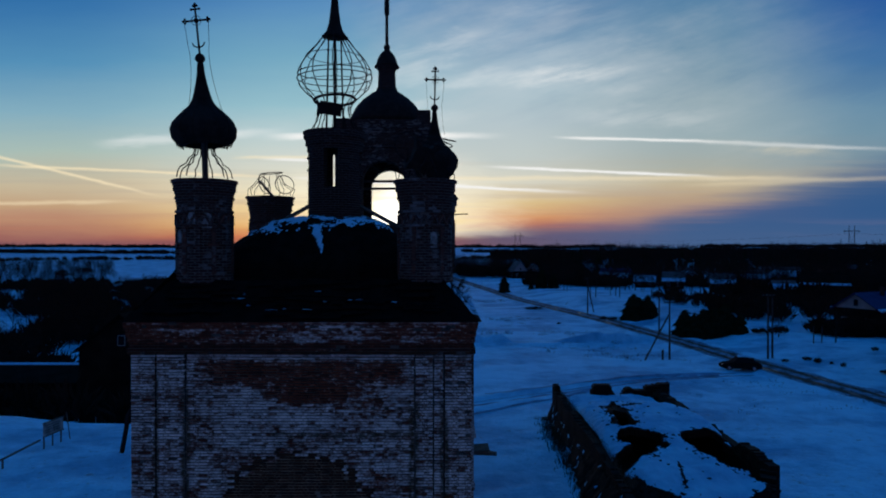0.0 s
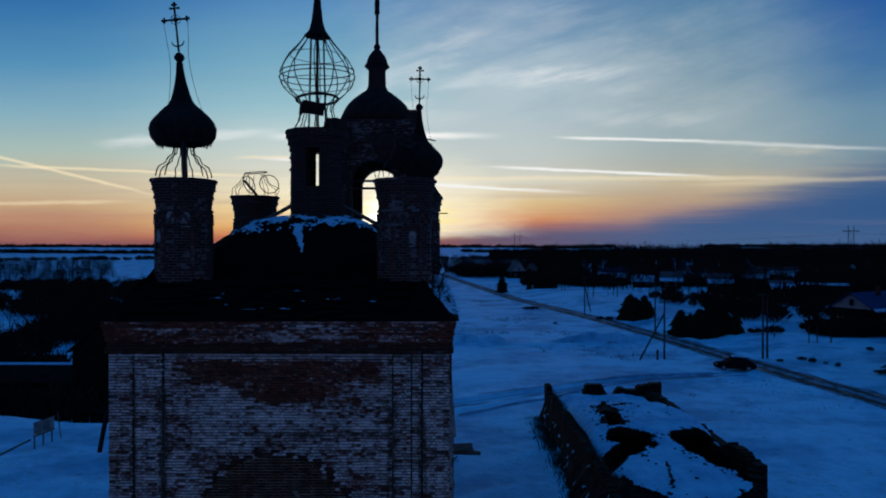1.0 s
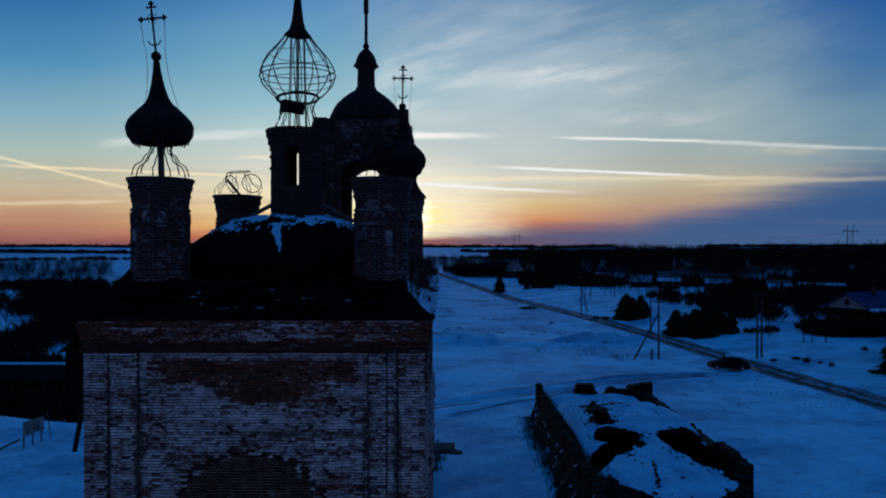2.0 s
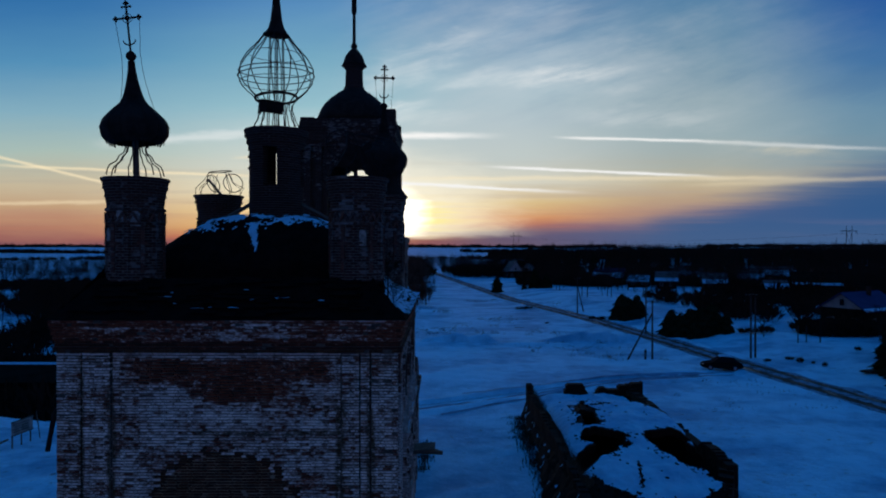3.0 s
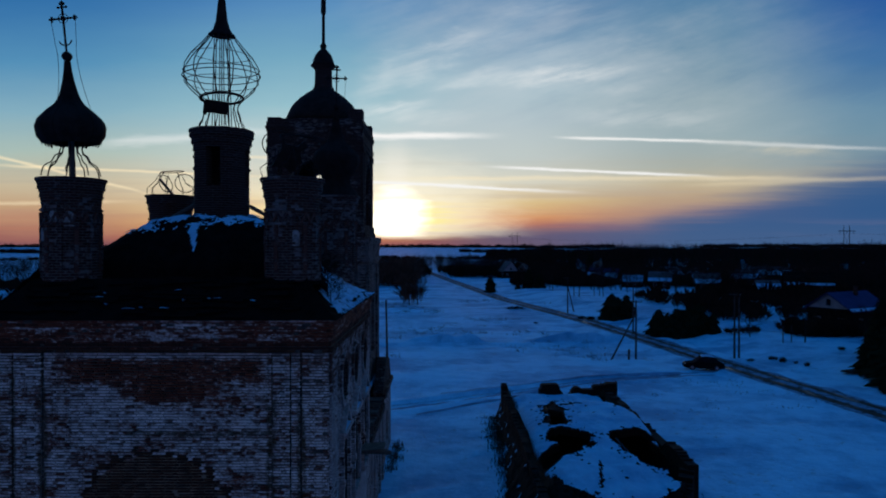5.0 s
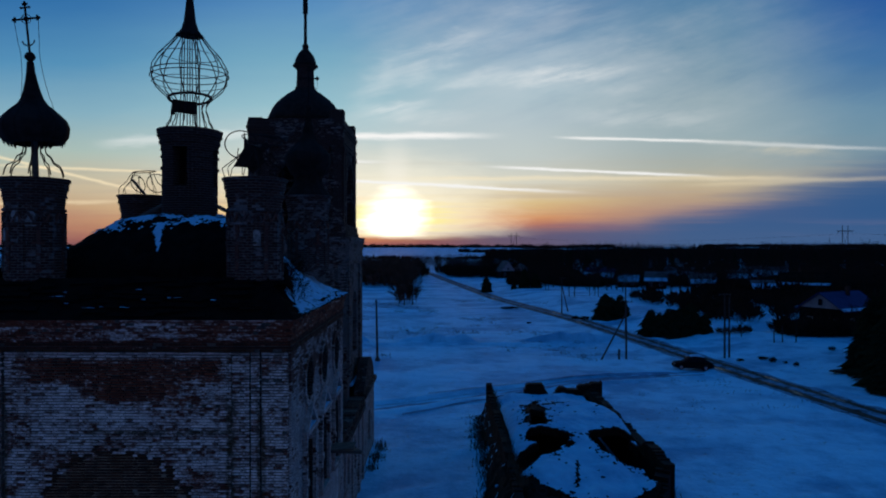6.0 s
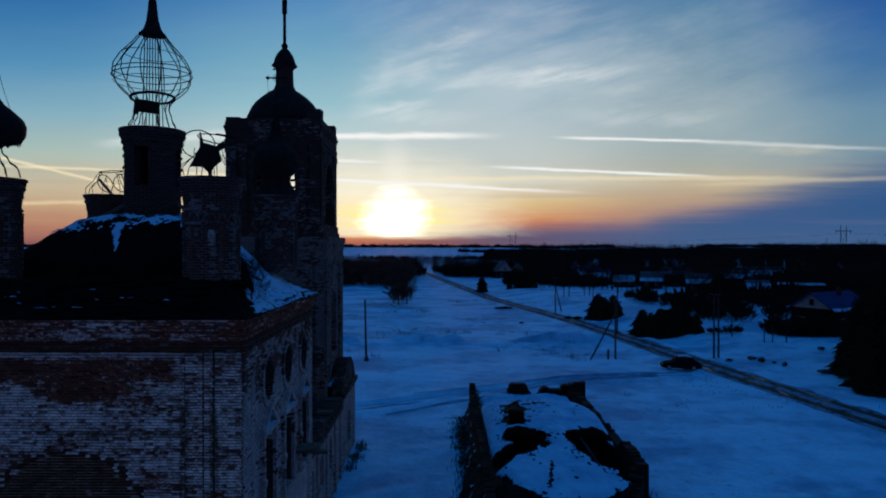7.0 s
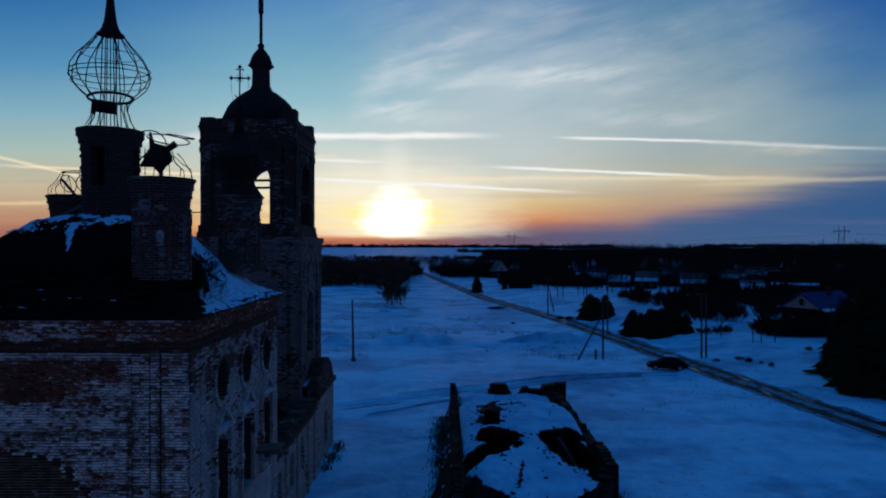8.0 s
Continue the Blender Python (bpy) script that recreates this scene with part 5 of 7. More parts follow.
    part("snow_cover", Shape().box(-2.9, -0.3, 41.3, 47.3, 5.3, 5.42), SNOW, tower)


make_tower()


# ---- refectory between church and tower ----
refectory = thing("refectory", (-4, 35, 0), "roofless low brick refectory with snow on its wall tops", "building")


def make_refectory():
    wins = [(y, 0.5, 1.6, 3.0, 0.35) for y in (31.4, 34.0, 36.6)]
    for x, o in ((0.5, wins), (-8.0, [])):
        sh = Shape()
        panel(sh, on_side(x if x > 0 else x + 0.8), BACK + 0.02, 40.3, -0.3, 4.5, 0.8, o)
        part("wall", sh, BRICK_SIDE, refectory)
    # uneven crest of the wall and the snow on it
    for y0 in np.arange(BACK + 0.05, 40.0, 0.55):
        h = 4.5 + 0.25 * noise.noise((y0 * 0.7, 1.0, 0)) + 0.35
        part("crest_stone", Shape().box(-0.3 + jit(0.03), 0.55 + jit(0.05), y0, y0 + 0.53, 4.5, h), BRICK_TOWER, refectory)
        if noise.noise((y0 * 0.9, 5.0, 0)) > 0.18:
            sn = Shape().add([(-0.28, y0, h), (0.52, y0, h), (0.52, y0 + 0.56, h), (-0.28, y0 + 0.56, h), (-0.15, y0 + 0.05, h + 0.14), (0.40, y0 + 0.05, h + 0.12), (0.38, y0 + 0.5, h + 0.12), (-0.15, y0 + 0.5, h + 0.15)],
                              [(0, 1, 5, 4), (1, 2, 6, 5), (2, 3, 7, 6), (3, 0, 4, 7), (4, 5, 6, 7)])
            part("snow_crest", sn, SNOW, refectory, smooth=False, fix=False)
    part("cornice_course", Shape().box(0.48, 0.66, BACK + 0.02, 40.3, 4.15, 4.5), BRICK_TOWER, refectory)
    for y in (30.2, 32.7, 35.3, 38.0, 39.9):
        part("pilaster", Shape().box(0.48, 0.60, y - 0.22, y + 0.22, -0.2, 4.15), BRICK_SIDE, refectory)
    part("fallen_roof", Shape().add([(-8, BACK, 4.3), (-4, BACK, 5.6), (-0.4, BACK, 3.8), (-8, 40.3, 4.3), (-4, 40.3, 5.2), (-0.4, 40.3, 3.6)], [(0, 1, 4, 3), (1, 2, 5, 4)]), DECK, refectory)


make_refectory()


# ---- ruined outbuilding ----
ruin = thing("ruined_building", (13.3, 42, 0), "roofless brick ruin with a collapsed vault under snow", "ruin")
RX0, RX1, RY0, RY1 = 8.9, 17.3, 30.2, 53.4


def crest(a, b):
    return noise.noise((a * 0.45, b, 3.0)) + 0.7 * noise.noise((a * 1.7, b, 6.0)) + 0.35 * noise.noise((a * 5.1, b, 8.0))


def ragged_wall(name, along, u0, u1, at, thick, height, lean=0.0):
    """A brick wall with a broken crest, in stretches of half a metre."""
    sh = Shape()
    u = u0
    while u < u1 - 0.01:
        v = min(u + 0.135, u1)
        h = height((u + v) / 2)
        h = round(h / 0.087) * 0.087
        s = lean * (u - u0) / (u1 - u0)
        c, e = s + 0.05 * noise.noise((u * 2.3, at, 1.0)), s + 0.05 * noise.noise((u * 2.7, at, 5.0))
        if along == "y":
            sh.box(at + c, at + thick + e, u, v, -0.4, h)
        else:
            sh.box(u, v, at, at + thick, -0.4, h)
        u = v
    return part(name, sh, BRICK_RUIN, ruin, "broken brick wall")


ragged_wall("wall", "y", RY0, RY1, RX0, 0.45, lambda u: 2.5 + 0.30 * crest(u, 1.0) + (0.45 if u > 52.3 else 0) - 0.5 * smooth01(-u, -40, -30))
ragged_wall("wall", "y", RY0 + 3.6, RY1 - 0.72, RX1 - 0.5, 0.55, lambda u: 2.62 + 0.24 * crest(u, 4.0) + 0.35 * smooth01(-u, -39, -36), 0.25)
ragged_wall("wall", "x", RX0 + 0.75, RX1 + 0.9, RY1 - 0.7, 0.7, lambda u: 1.9 + 0.25 * crest(u, 7.0) + 1.15 * smooth01(u, 11.95, 12.05) * (1 - smooth01(u, 13.3, 14.0)) + 0.75 * smooth01(u, 14.2, 14.8) + 0.5 * smooth01(u, 16.0, 16.6))
ragged_wall("wall", "x", RX0 + 0.75, 15.4, RY0, 0.7, lambda u: 1.45 + 0.30 * crest(u, 9.0))


def mound(x, y):
    """Height of the fallen vault."""
    u = (x - 13.3) / 3.9
    return 2.35 + 0.95 * math.sqrt(max(0.0, 1 - min(1.0, abs(u)) ** 5)) + 0.22 * noise.noise((x * 0.5, y * 0.4, 2.0)) + 0.08 * noise.noise((x * 2.2, y * 2.2, 4.0)) - 0.35 * math.exp(-((y - 37.5) / 1.6) ** 2) - 1.35 * smooth01(-y, -39.0, -31.0) * (1 - 0.5 * smooth01(x, 15.0, 17.0)) - 0.6 * smooth01(-y, -32.0, -30.0) - 1.1 * smooth01(y, 44, 51.5)


def capsule(x, y, ax, ay, bx, by, r):
    """Distance to a thick line over its half width."""
    dx, dy = bx - ax, by - ay
    t = max(0.0, min(1.0, ((x - ax) * dx + (y - ay) * dy) / (dx * dx + dy * dy + 1e-6)))
    return math.hypot(x - ax - t * dx, y - ay - t * dy) / r


def torn(x, y):
    return 0.50 * noise.noise((x * 0.9, y * 0.8, 1.0)) + 0.34 * noise.noise((x * 2.4, y * 2.2, 5.0)) + 0.20 * noise.noise((x * 6.0, y * 5.0, 7.0))


# fallen-in places of the vault: a trench, the gap along the long wall and a broad hole
HOLES = [(11.5, 42.6, 11.3, 40.2, 0.50), (11.2, 38.5, 11.9, 38.2, 0.85), (11.9, 37.5, 12.6, 37.3, 0.30), (10.9, 36.9, 11.5, 37.1, 0.60), (9.3, 35.4, 10.6, 36.4, 0.75), (8.9, 34.8, 9.2, 30.2, 0.55),
         (14.7, 38.2, 15.9, 38.5, 0.80), (15.2, 36.9, 16.2, 36.6, 1.15), (15.5, 35.2, 16.4, 34.7, 0.85), (16.2, 33.6, 16.4, 33.0, 0.45)]
BALD = [(12.0, 46.8, 11.5, 43.6, 0.30), (11.4, 43.8, 11.1, 40.4, 0.72), (12.3, 45.1, 13.6, 46.1, 0.26), (10.2, 32.6, 10.8, 31.6, 0.15), (9.6, 31.0, 11.4, 30.3, 0.26), (12.6, 35.0, 12.1, 32.6, 0.10), (15.3, 31.4, 16.2, 31.9, 0.25)]


def gap(x, y):
    return min(capsule(x, y, *h) for h in HOLES) + 0.5 * torn(x, y)


def brow(x):
    """Near edge of the snow on the fallen vault."""
    return 31.1 + (3.2 * ((x - 13.2) / 3.4) ** 2 if x < 13.2 else 1.1 * ((x - 13.2) / 2.5) ** 2)


def bald(x, y):
    return min(1.0 + (y - brow(x)) / 0.8, min(capsule(x, y, *h) for h in BALD)) + 1.5 * torn(x, y)


def make_mound():
    sh, sn = Shape(), Shape()
    s = 0.11
    nx, ny = int((RX1 - RX0 - 1.2) / s), int((RY1 - RY0 - 0.85) / s)
    at = lambda i, j: (RX0 + 0.55 + i * s, RY0 + 0.12 + j * s)
    kept = set()
    for j in range(ny):
        for i in range(nx):
            x, y = at(i + 0.5, j + 0.5)
            if not (x > 15.2 and y < 30.6 + (x - 15.2) * 1.75) and gap(x, y) > 1.0:
                kept.add((i, j))
    for i, j in kept:
        q = [(x, y, mound(x, y)) for x, y in (at(i, j), at(i + 1, j), at(i + 1, j + 1), at(i, j + 1))]
        faces = [(0, 1, 2, 3), (7, 6, 5, 4)]
        for k, (di, dj) in enumerate(((0, -1), (1, 0), (0, 1), (-1, 0))):
            if (i + di, j + dj) not in kept:
                faces.append((k, k + 4, (k + 1) % 4 + 4, (k + 1) % 4))
        sh.add(q + [(a, b, z - 0.4) for a, b, z in q], faces)
        x, y = at(i + 0.5, j + 0.5)
        if bald(x, y) < 1.0 or gap(x, y) < 1.08 or y < RY0 + 0.30 + 0.8 * torn(x * 1.4, y) or torn(x * 2.1 + 9, y * 2.1) > 0.56:
            continue
        sn.add([(a, b, z + 0.10 + 0.05 * noise.noise((a * 1.5, b * 1.5, 0)) + 0.03 * noise.noise((a * 5, b * 5, 0))) for a, b, z in q], [(0, 1, 2, 3)])
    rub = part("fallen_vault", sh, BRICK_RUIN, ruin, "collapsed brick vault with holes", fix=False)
    tagged(part("snow_blanket", sn, SNOW, rub, "crusted snow over the fallen vault", smooth=True, fix=False), kind="stuff")
    # floor coloured near black, as the shade below the holes
    part("floor", Shape().box(RX0 + 0.7, RX1 - 0.7, RY0 + 0.7, RY1 - 0.7, -0.2, 0.3), INTERIOR_SHADE, ruin)


def make_bank():
    """Rubble slope against the outside of the long wall."""
    sh, sn = Shape(), Shape()
    rows = []
    for j in range(190):
        y = RY0 + 0.4 + j * 0.122
        out = 0.55 + 0.75 * smooth01(-y, -46, -34) + 0.3 * noise.noise((y * 0.8, 0, 1))
        rows.append([(RX0 + 0.02 - out * k / 7, y, (1.5 + 0.5 * smooth01(-y, -46, -36)) * (1 - k / 7) ** 0.8 - 0.15 + 0.30 * noise.noise((k * 0.5, y * 1.3, 2)) + 0.16 * noise.noise((k * 1.7, y * 4, 2))) for k in range(8)])
    for a, b in zip(rows, rows[1:]):
        sh.strip(a, b)
        for k in range(7):
            if torn(a[k][1] * 1.7, k * 1.9) > 0.30:
                sn.add([Vector(p) + Vector((-0.02, 0, 0.05)) for p in (a[k], a[k + 1], b[k + 1], b[k])], [(0, 1, 2, 3)])
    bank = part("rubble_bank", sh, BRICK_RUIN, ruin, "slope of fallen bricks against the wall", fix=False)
    tagged(part("snow_blanket", sn, SNOW, bank, "patches of snow between the bricks", smooth=True, fix=False), kind="stuff")


make_bank()
make_mound()

# skewed stretch of the near wall
skew = Shape()
for k in range(14):
    a0, a1 = k / 14, (k + 1) / 14
    h = round((1.7 + 0.3 * crest(k * 0.4, 12.0) + 0.9 * a0) / 0.087) * 0.087
    P = [(15.4 + 1.75 * a, 30.2 + 3.6 * a) for a in (a0, a1)]
    skew.add([(P[0][0], P[0][1], -0.4), (P[1][0], P[1][1], -0.4), (P[1][0] - 0.6, P[1][1] + 0.4, -0.4), (P[0][0] - 0.6, P[0][1] + 0.4, -0.4),
              (P[0][0], P[0][1], h), (P[1][0], P[1][1], h), (P[1][0] - 0.6, P[1][1] + 0.4, h), (P[0][0] - 0.6, P[0][1] + 0.4, h)],
             [(3, 2, 1, 0), (4, 5, 6, 7), (0, 1, 5, 4), (1, 2, 6, 5), (2, 3, 7, 6), (3, 0, 4, 7)])
part("wall", skew, BRICK_RUIN, ruin)


def rubble():
    """Broken bricks lying on the snow and round the holes."""
    sh, rng = Shape(), random.Random(21)
    done = 0
    while done < 240:
        x, y = rng.uniform(RX0 + 0.9, RX1 - 0.9), rng.uniform(RY0 + 0.8, RY1 - 0.9)
        b = min(gap(x, y), bald(x, y))
        if b < 0.95 and rng.random() < 0.5 or b > 1.6 and rng.random() < 0.96:
            continue
        if gap(x, y) < 1.05:
            continue
        done += 1
        m = Matrix.Translation((x, y, mound(x, y) + 0.08)) @ Euler((rng.uniform(-0.6, 0.6), rng.uniform(-0.6, 0.6), rng.uniform(0, 3.1))).to_matrix().to_4x4()
        k = rng.uniform(0.3, 0.85)
        sh.hexa(m, 0.26 * k, 0.13 * k, 0.12 * k)
    ob = part("rubble", sh, BRICK_RUIN, ruin, "broken bricks scattered over the snow", fix=False)
    tagged(ob, kind="stuff")


rubble()


# ---- trees ----
def grow(sh, p, d, length, r, depth, rng, spread, twig):
    """A limb that bends, thins and forks."""
    steps = 3 if depth > 1 else 2
    pts = [Vector(p)]
    d = Vector(d).normalized()
    for k in range(steps):
        d = (d + Vector((rng.uniform(-1, 1), rng.uniform(-1, 1), rng.uniform(-0.2, 0.6))) * 0.16).normalized()
        pts.append(pts[-1] + d * (length / steps))
    sh.tube(pts, r, 5 if depth > 2 else 3, r * 0.55)
    if depth == 0:
        return
    count = rng.choice((3, 4)) if depth > 1 else twig
    for k in range(count):
        t = rng.uniform(0.35, 1.0)
        i = min(int(t * steps), steps - 1)
        q = pts[i].lerp(pts[i + 1], t * steps - i)
        a = rng.uniform(0, 2 * math.pi)
        side = d.orthogonal().normalized()
        side = Matrix.Rotation(a, 3, d) @ side
        nd = (d + side * spread * rng.uniform(0.6, 1.3)).normalized()
        if depth == 1:
            # twig blade
            e = q + nd * length * rng.uniform(0.5, 1.0)
            w = side.cross(nd).normalized() * r * 0.8
            sh.add([q - w, q + w, e], [(0, 1, 2)])
            m = q.lerp(e, 0.5)
            e2 = m + (nd + side * 0.6).normalized() * length * 0.4
            sh.add([m - w * 0.6, m + w * 0.6, e2], [(0, 1, 2)])
        else:
            grow(sh, q, nd, length * rng.uniform(0.5, 0.7), r * 0.5, depth - 1, rng, spread, twig)


def bare_tree(seed, h, depth=3, twig=5, thick=0.02, low=0.28):
    rng = random.Random(seed)
    trunk, crown = Shape(), Shape()
    top = Vector((rng.uniform(-0.06, 0.06) * h, rng.uniform(-0.06, 0.06) * h, h * 0.8))
    trunk.tube([(0, 0, -0.6), (top.x * 0.3, top.y * 0.3, h * 0.3), (top.x, top.y, h * 0.8)], h * thick, 6, h * thick * 0.35)
    n = int(7 + depth * 2)
    for k in range(n):
        t = low + (0.98 - low) * (k + rng.random()) / n
        q = Vector((top.x * t, top.y * t, h * 0.8 * t))
        a = k * 2.4 + rng.uniform(-0.4, 0.4)
        grow(crown, q, (math.cos(a) * 0.8, math.sin(a) * 0.8, 0.75), h * 0.36 * (1.15 - 0.6 * t), h * thick * 0.36, depth - 1, rng, 0.75, twig)
    return trunk, crown


def conifer(seed, h, wide=0.26, tiers=16, blades=11, point=0.85):
    rng = random.Random(seed)
    trunk, crown = Shape(), Shape()
    trunk.tube([(0, 0, -0.5), (0, 0, h * 0.97)], h * 0.018, 6, 0.02)
    for k in range(tiers):
        t = k / (tiers - 1)
        z = h * (0.06 + 0.9 * t)
        R = h * wide * (1 - t) ** point * rng.uniform(0.8, 1.15) + 0.06
        for b in range(max(5, int(blades * (1 - 0.5 * t)))):
            a = 2 * math.pi * (b + rng.random()) / blades * (1.0 if t < 0.5 else 1.4)
            L = R * rng.uniform(0.7, 1.15)
            u, v = Vector((math.cos(a), math.sin(a), 0)), Vector((-math.sin(a), math.cos(a), 0))
            w = L * rng.uniform(0.26, 0.42)
            drop = L * rng.uniform(0.15, 0.45)
            p = Vector((0, 0, z))
            crown.add([p, p + u * L * 0.55 + v * w - Vector((0, 0, drop * 0.5)), p + u * L - Vector((0, 0, drop)), p + u * L * 0.55 - v * w - Vector((0, 0, drop * 0.6)), p + u * L * 0.5 + Vector((0, 0, 0.10 * L))],
                      [(0, 1, 4), (1, 2, 4), (2, 3, 4), (3, 0, 4)])
    return trunk, crown


def packed(shapes):
    """Vertices and triangles of some shapes, as arrays."""
    v, f, k = [], [], 0
    for s in shapes:
        v += s.v
        for q in s.f:
            for i in range(1, len(q) - 1):
                f.append((q[0] + k, q[i] + k, q[i + 1] + k))
        k += len(s.v)
    return np.array(v, dtype=np.float32), np.array(f, dtype=np.int64)


def wood(name, kinds, spots, mat, label):
    """Many far trees as one object. spots: x, y, height factor."""
    vs, fs, k = [], [], 0
    rng = random.Random(len(spots))
    for x, y, s in spots:
        v, f = kinds[rng.randrange(len(kinds))]
        a = rng.uniform(0, 6.28)
        c, d = math.cos(a), math.sin(a)
        e = s * rng.uniform(0.85, 1.25)
        q = np.stack([(v[:, 0] * c - v[:, 1] * d) * e + x, (v[:, 0] * d + v[:, 1] * c) * e + y, v[:, 2] * s + land(x, y)], 1)
        vs.append(q)
        fs.append(f + k)
        k += len(v)
    v, f = np.concatenate(vs), np.concatenate(fs)
    me = bpy.data.meshes.new(name)
    me.from_pydata(v.tolist(), [], f.tolist())
    me.materials.append(mat)
    return tagged(new(name, me), label, "trees", kind="stuff")


def scatter(count, seed, y0, y1, k0, k1, h0, h1, keep=None, power=1.0):
    """Spots between two sight lines x = k * y, at distances y0 to y1."""
    rng, out = random.Random(seed), []
    while len(out) < count:
        y = y0 + (y1 - y0) * rng.random() ** power
        x = y * rng.uniform(k0, k1)
        if keep and not keep(x, y):
            continue
        out.append((x, y, rng.uniform(h0, h1)))
    return out


FAR_BARE = [packed(bare_tree(s, 1.0, 2, 6, 0.016)) for s in range(6)]
FAR_BUSH = [packed([bare_tree(40 + s, 1.0, 2, 7, 0.014)[1]]) for s in range(4)]
FAR_FIR = [packed(conifer(s, 1.0, 0.2, 11, 8)) for s in range(4)]


def scrub(seed, n=64):
    """A low many-stemmed bush of bare shoots, one metre high."""
    rng, sh = random.Random(seed), Shape()
    for _ in range(n):
        a, r = rng.uniform(0, 6.28), rng.random() ** 0.5
        b = Vector((math.cos(a) * r * 0.4, math.sin(a) * r * 0.4, rng.uniform(-0.05, 0.35)))
        a += rng.uniform(-0.7, 0.7)
        e = Vector((math.cos(a) * r * 0.75, math.sin(a) * r * 0.75, rng.uniform(0.5, 1.05) * (1.1 - 0.45 * r)))
        w = Vector((-math.sin(a + 1), math.cos(a + 1), 0)) * rng.uniform(0.02, 0.05)
        m = b.lerp(e, 0.5) + Vector((rng.uniform(-0.08, 0.08), rng.uniform(-0.08, 0.08), 0.04))
        sh.add([b, m - w, e, m + w], [(0, 1, 2, 3)])
    return [sh]


FAR_SCRUB = [packed(scrub(s)) for s in range(6)]


def off_road(x, y):
    r = road_x(y)
    return r is None or abs(x - r) > 5


# woods beyond the village and along the fields
wood("woodland", FAR_BARE, scatter(1000, 1, 300, 560, 0.13, 0.80, 10, 17, lambda x, y: noise.noise((x * 0.008, y * 0.02, 0)) > -0.30), TWIGS, "dense leafless woodland behind the village")
wood("woodland", FAR_BARE, scatter(60, 12, 330, 500, 0.28, 0.80, 13, 18), TWIGS, "taller bare trees standing out of the woodland")
wood("woodland", FAR_FIR, scatter(260, 2, 320, 560, 0.14, 0.80, 7, 13), NEEDLES, "dark conifers mixed into the woodland")
wood("garden_trees", FAR_BARE, scatter(430, 3, 165, 310, 0.15, 0.72, 5, 10, lambda x, y: off_road(x, y) and x > road_x(y) + 15 and (y > 190 or x > 0.40 * y or noise.noise((x * 0.1, y * 0.1, 0)) > 0.2)), TWIGS, "leafless garden trees between the village houses")
wood("thicket", FAR_SCRUB, scatter(1500, 4, 160, 330, 0.13, 0.76, 2.0, 5, lambda x, y: x > road_x(y) + 16 and (y > 212 or x > 0.43 * y) and noise.noise((x * 0.05, y * 0.03, 4)) > 0.04), TWIGS, "dark leafless garden thickets")
wood("thicket", FAR_SCRUB, [(random.uniform(56, 82), random.uniform(94, 100), random.uniform(1.5, 3.0)) for _ in range(240)] + [(random.uniform(52, 120), random.uniform(112, 165), random.uniform(1.5, 4.0)) for _ in range(260)], TWIGS, "dark hedge and thicket round the gardens")
wood("thicket", FAR_SCRUB, scatter(300, 15, 236, 300, -0.20, -0.03, 3, 9, lambda x, y: noise.noise((x * 0.12, y * 0.05, 6)) > -0.05), RED_TWIGS, "scrub under the thicket at the meadow's edge")
wood("thicket", FAR_BARE, scatter(170, 5, 235, 330, -0.17, -0.03, 5, 11, lambda x, y: noise.noise((x * 0.06, y * 0.03, 3)) > -0.1), RED_TWIGS, "leafless thicket at the meadow's far edge")
wood("thicket", FAR_BUSH, scatter(170, 25, 238, 300, -0.20, -0.02, 7, 11, lambda x, y: noise.noise((x * 0.07, y * 0.03, 8)) > -0.2), RED_TWIGS, "round-crowned leafless thicket in reddish-brown twigs")
wood("thicket", FAR_BUSH, scatter(170, 26, 290, 345, -0.035, 0.20, 7, 11, off_road), TWIGS, "dense leafless thicket where the road enters the village")
wood("thicket", FAR_SCRUB, scatter(160, 27, 295, 345, -0.03, 0.20, 4, 7, off_road), TWIGS, "dark scrub round the village edge")
wood("thicket", FAR_SCRUB, scatter(190, 41, 215, 275, 0.17, 0.36, 2.5, 6, lambda x, y: x > road_x(y) + 14 and noise.noise((x * 0.07, y * 0.04, 12)) > -0.15), TWIGS, "dark garden scrub at the village edge")
wood("thicket", FAR_BARE, scatter(280, 6, 330, 520, -0.10, 0.18, 5, 9, off_road), TWIGS, "leafless trees beyond the bend of the road")
wood("valley_wood", FAR_BARE, scatter(400, 7, 66, 340, -0.74, -0.22, 4.5, 8, lambda x, y: x < -30 and noise.noise((x * 0.03, y * 0.03, 2)) > -0.14 and not (-68 < x < -28 and 62 < y < 86), 0.8), TWIGS, "leafless wood in the snowy valley")
wood("valley_wood", FAR_BARE, scatter(420, 18, 340, 540, -0.76, -0.50, 6, 9), TWIGS, "leafless wood on the far valley side")
wood("valley_wood", FAR_SCRUB, scatter(850, 8, 64, 340, -0.76, -0.30, 2.5, 6, lambda x, y: x < -30 and noise.noise((x * 0.03, y * 0.03, 2)) + 0.4 * noise.noise((x * 0.09, y * 0.09, 5)) > -0.02 and not (-68 < x < -30 and 72 < y < 86)), TWIGS, "bare scrub on the valley side")
wood("tree_line", FAR_SCRUB, scatter(260, 9, 560, 900, -0.8, 0.25, 3, 6, lambda x, y: abs(y - 700 - 0.2 * x - 40 * noise.noise((x * 0.004, 0, 0))) < 10), TWIGS, "distant line of scrub across white fields")
wood("tree_line", FAR_SCRUB, scatter(520, 10, 1000, 1400, -0.8, 0.8, 6, 10, lambda x, y: noise.noise((x * 0.003, y * 0.012, 8)) > 0.42 and not -0.28 < x / y < 0.03), TWIGS, "distant copses on the white hills")
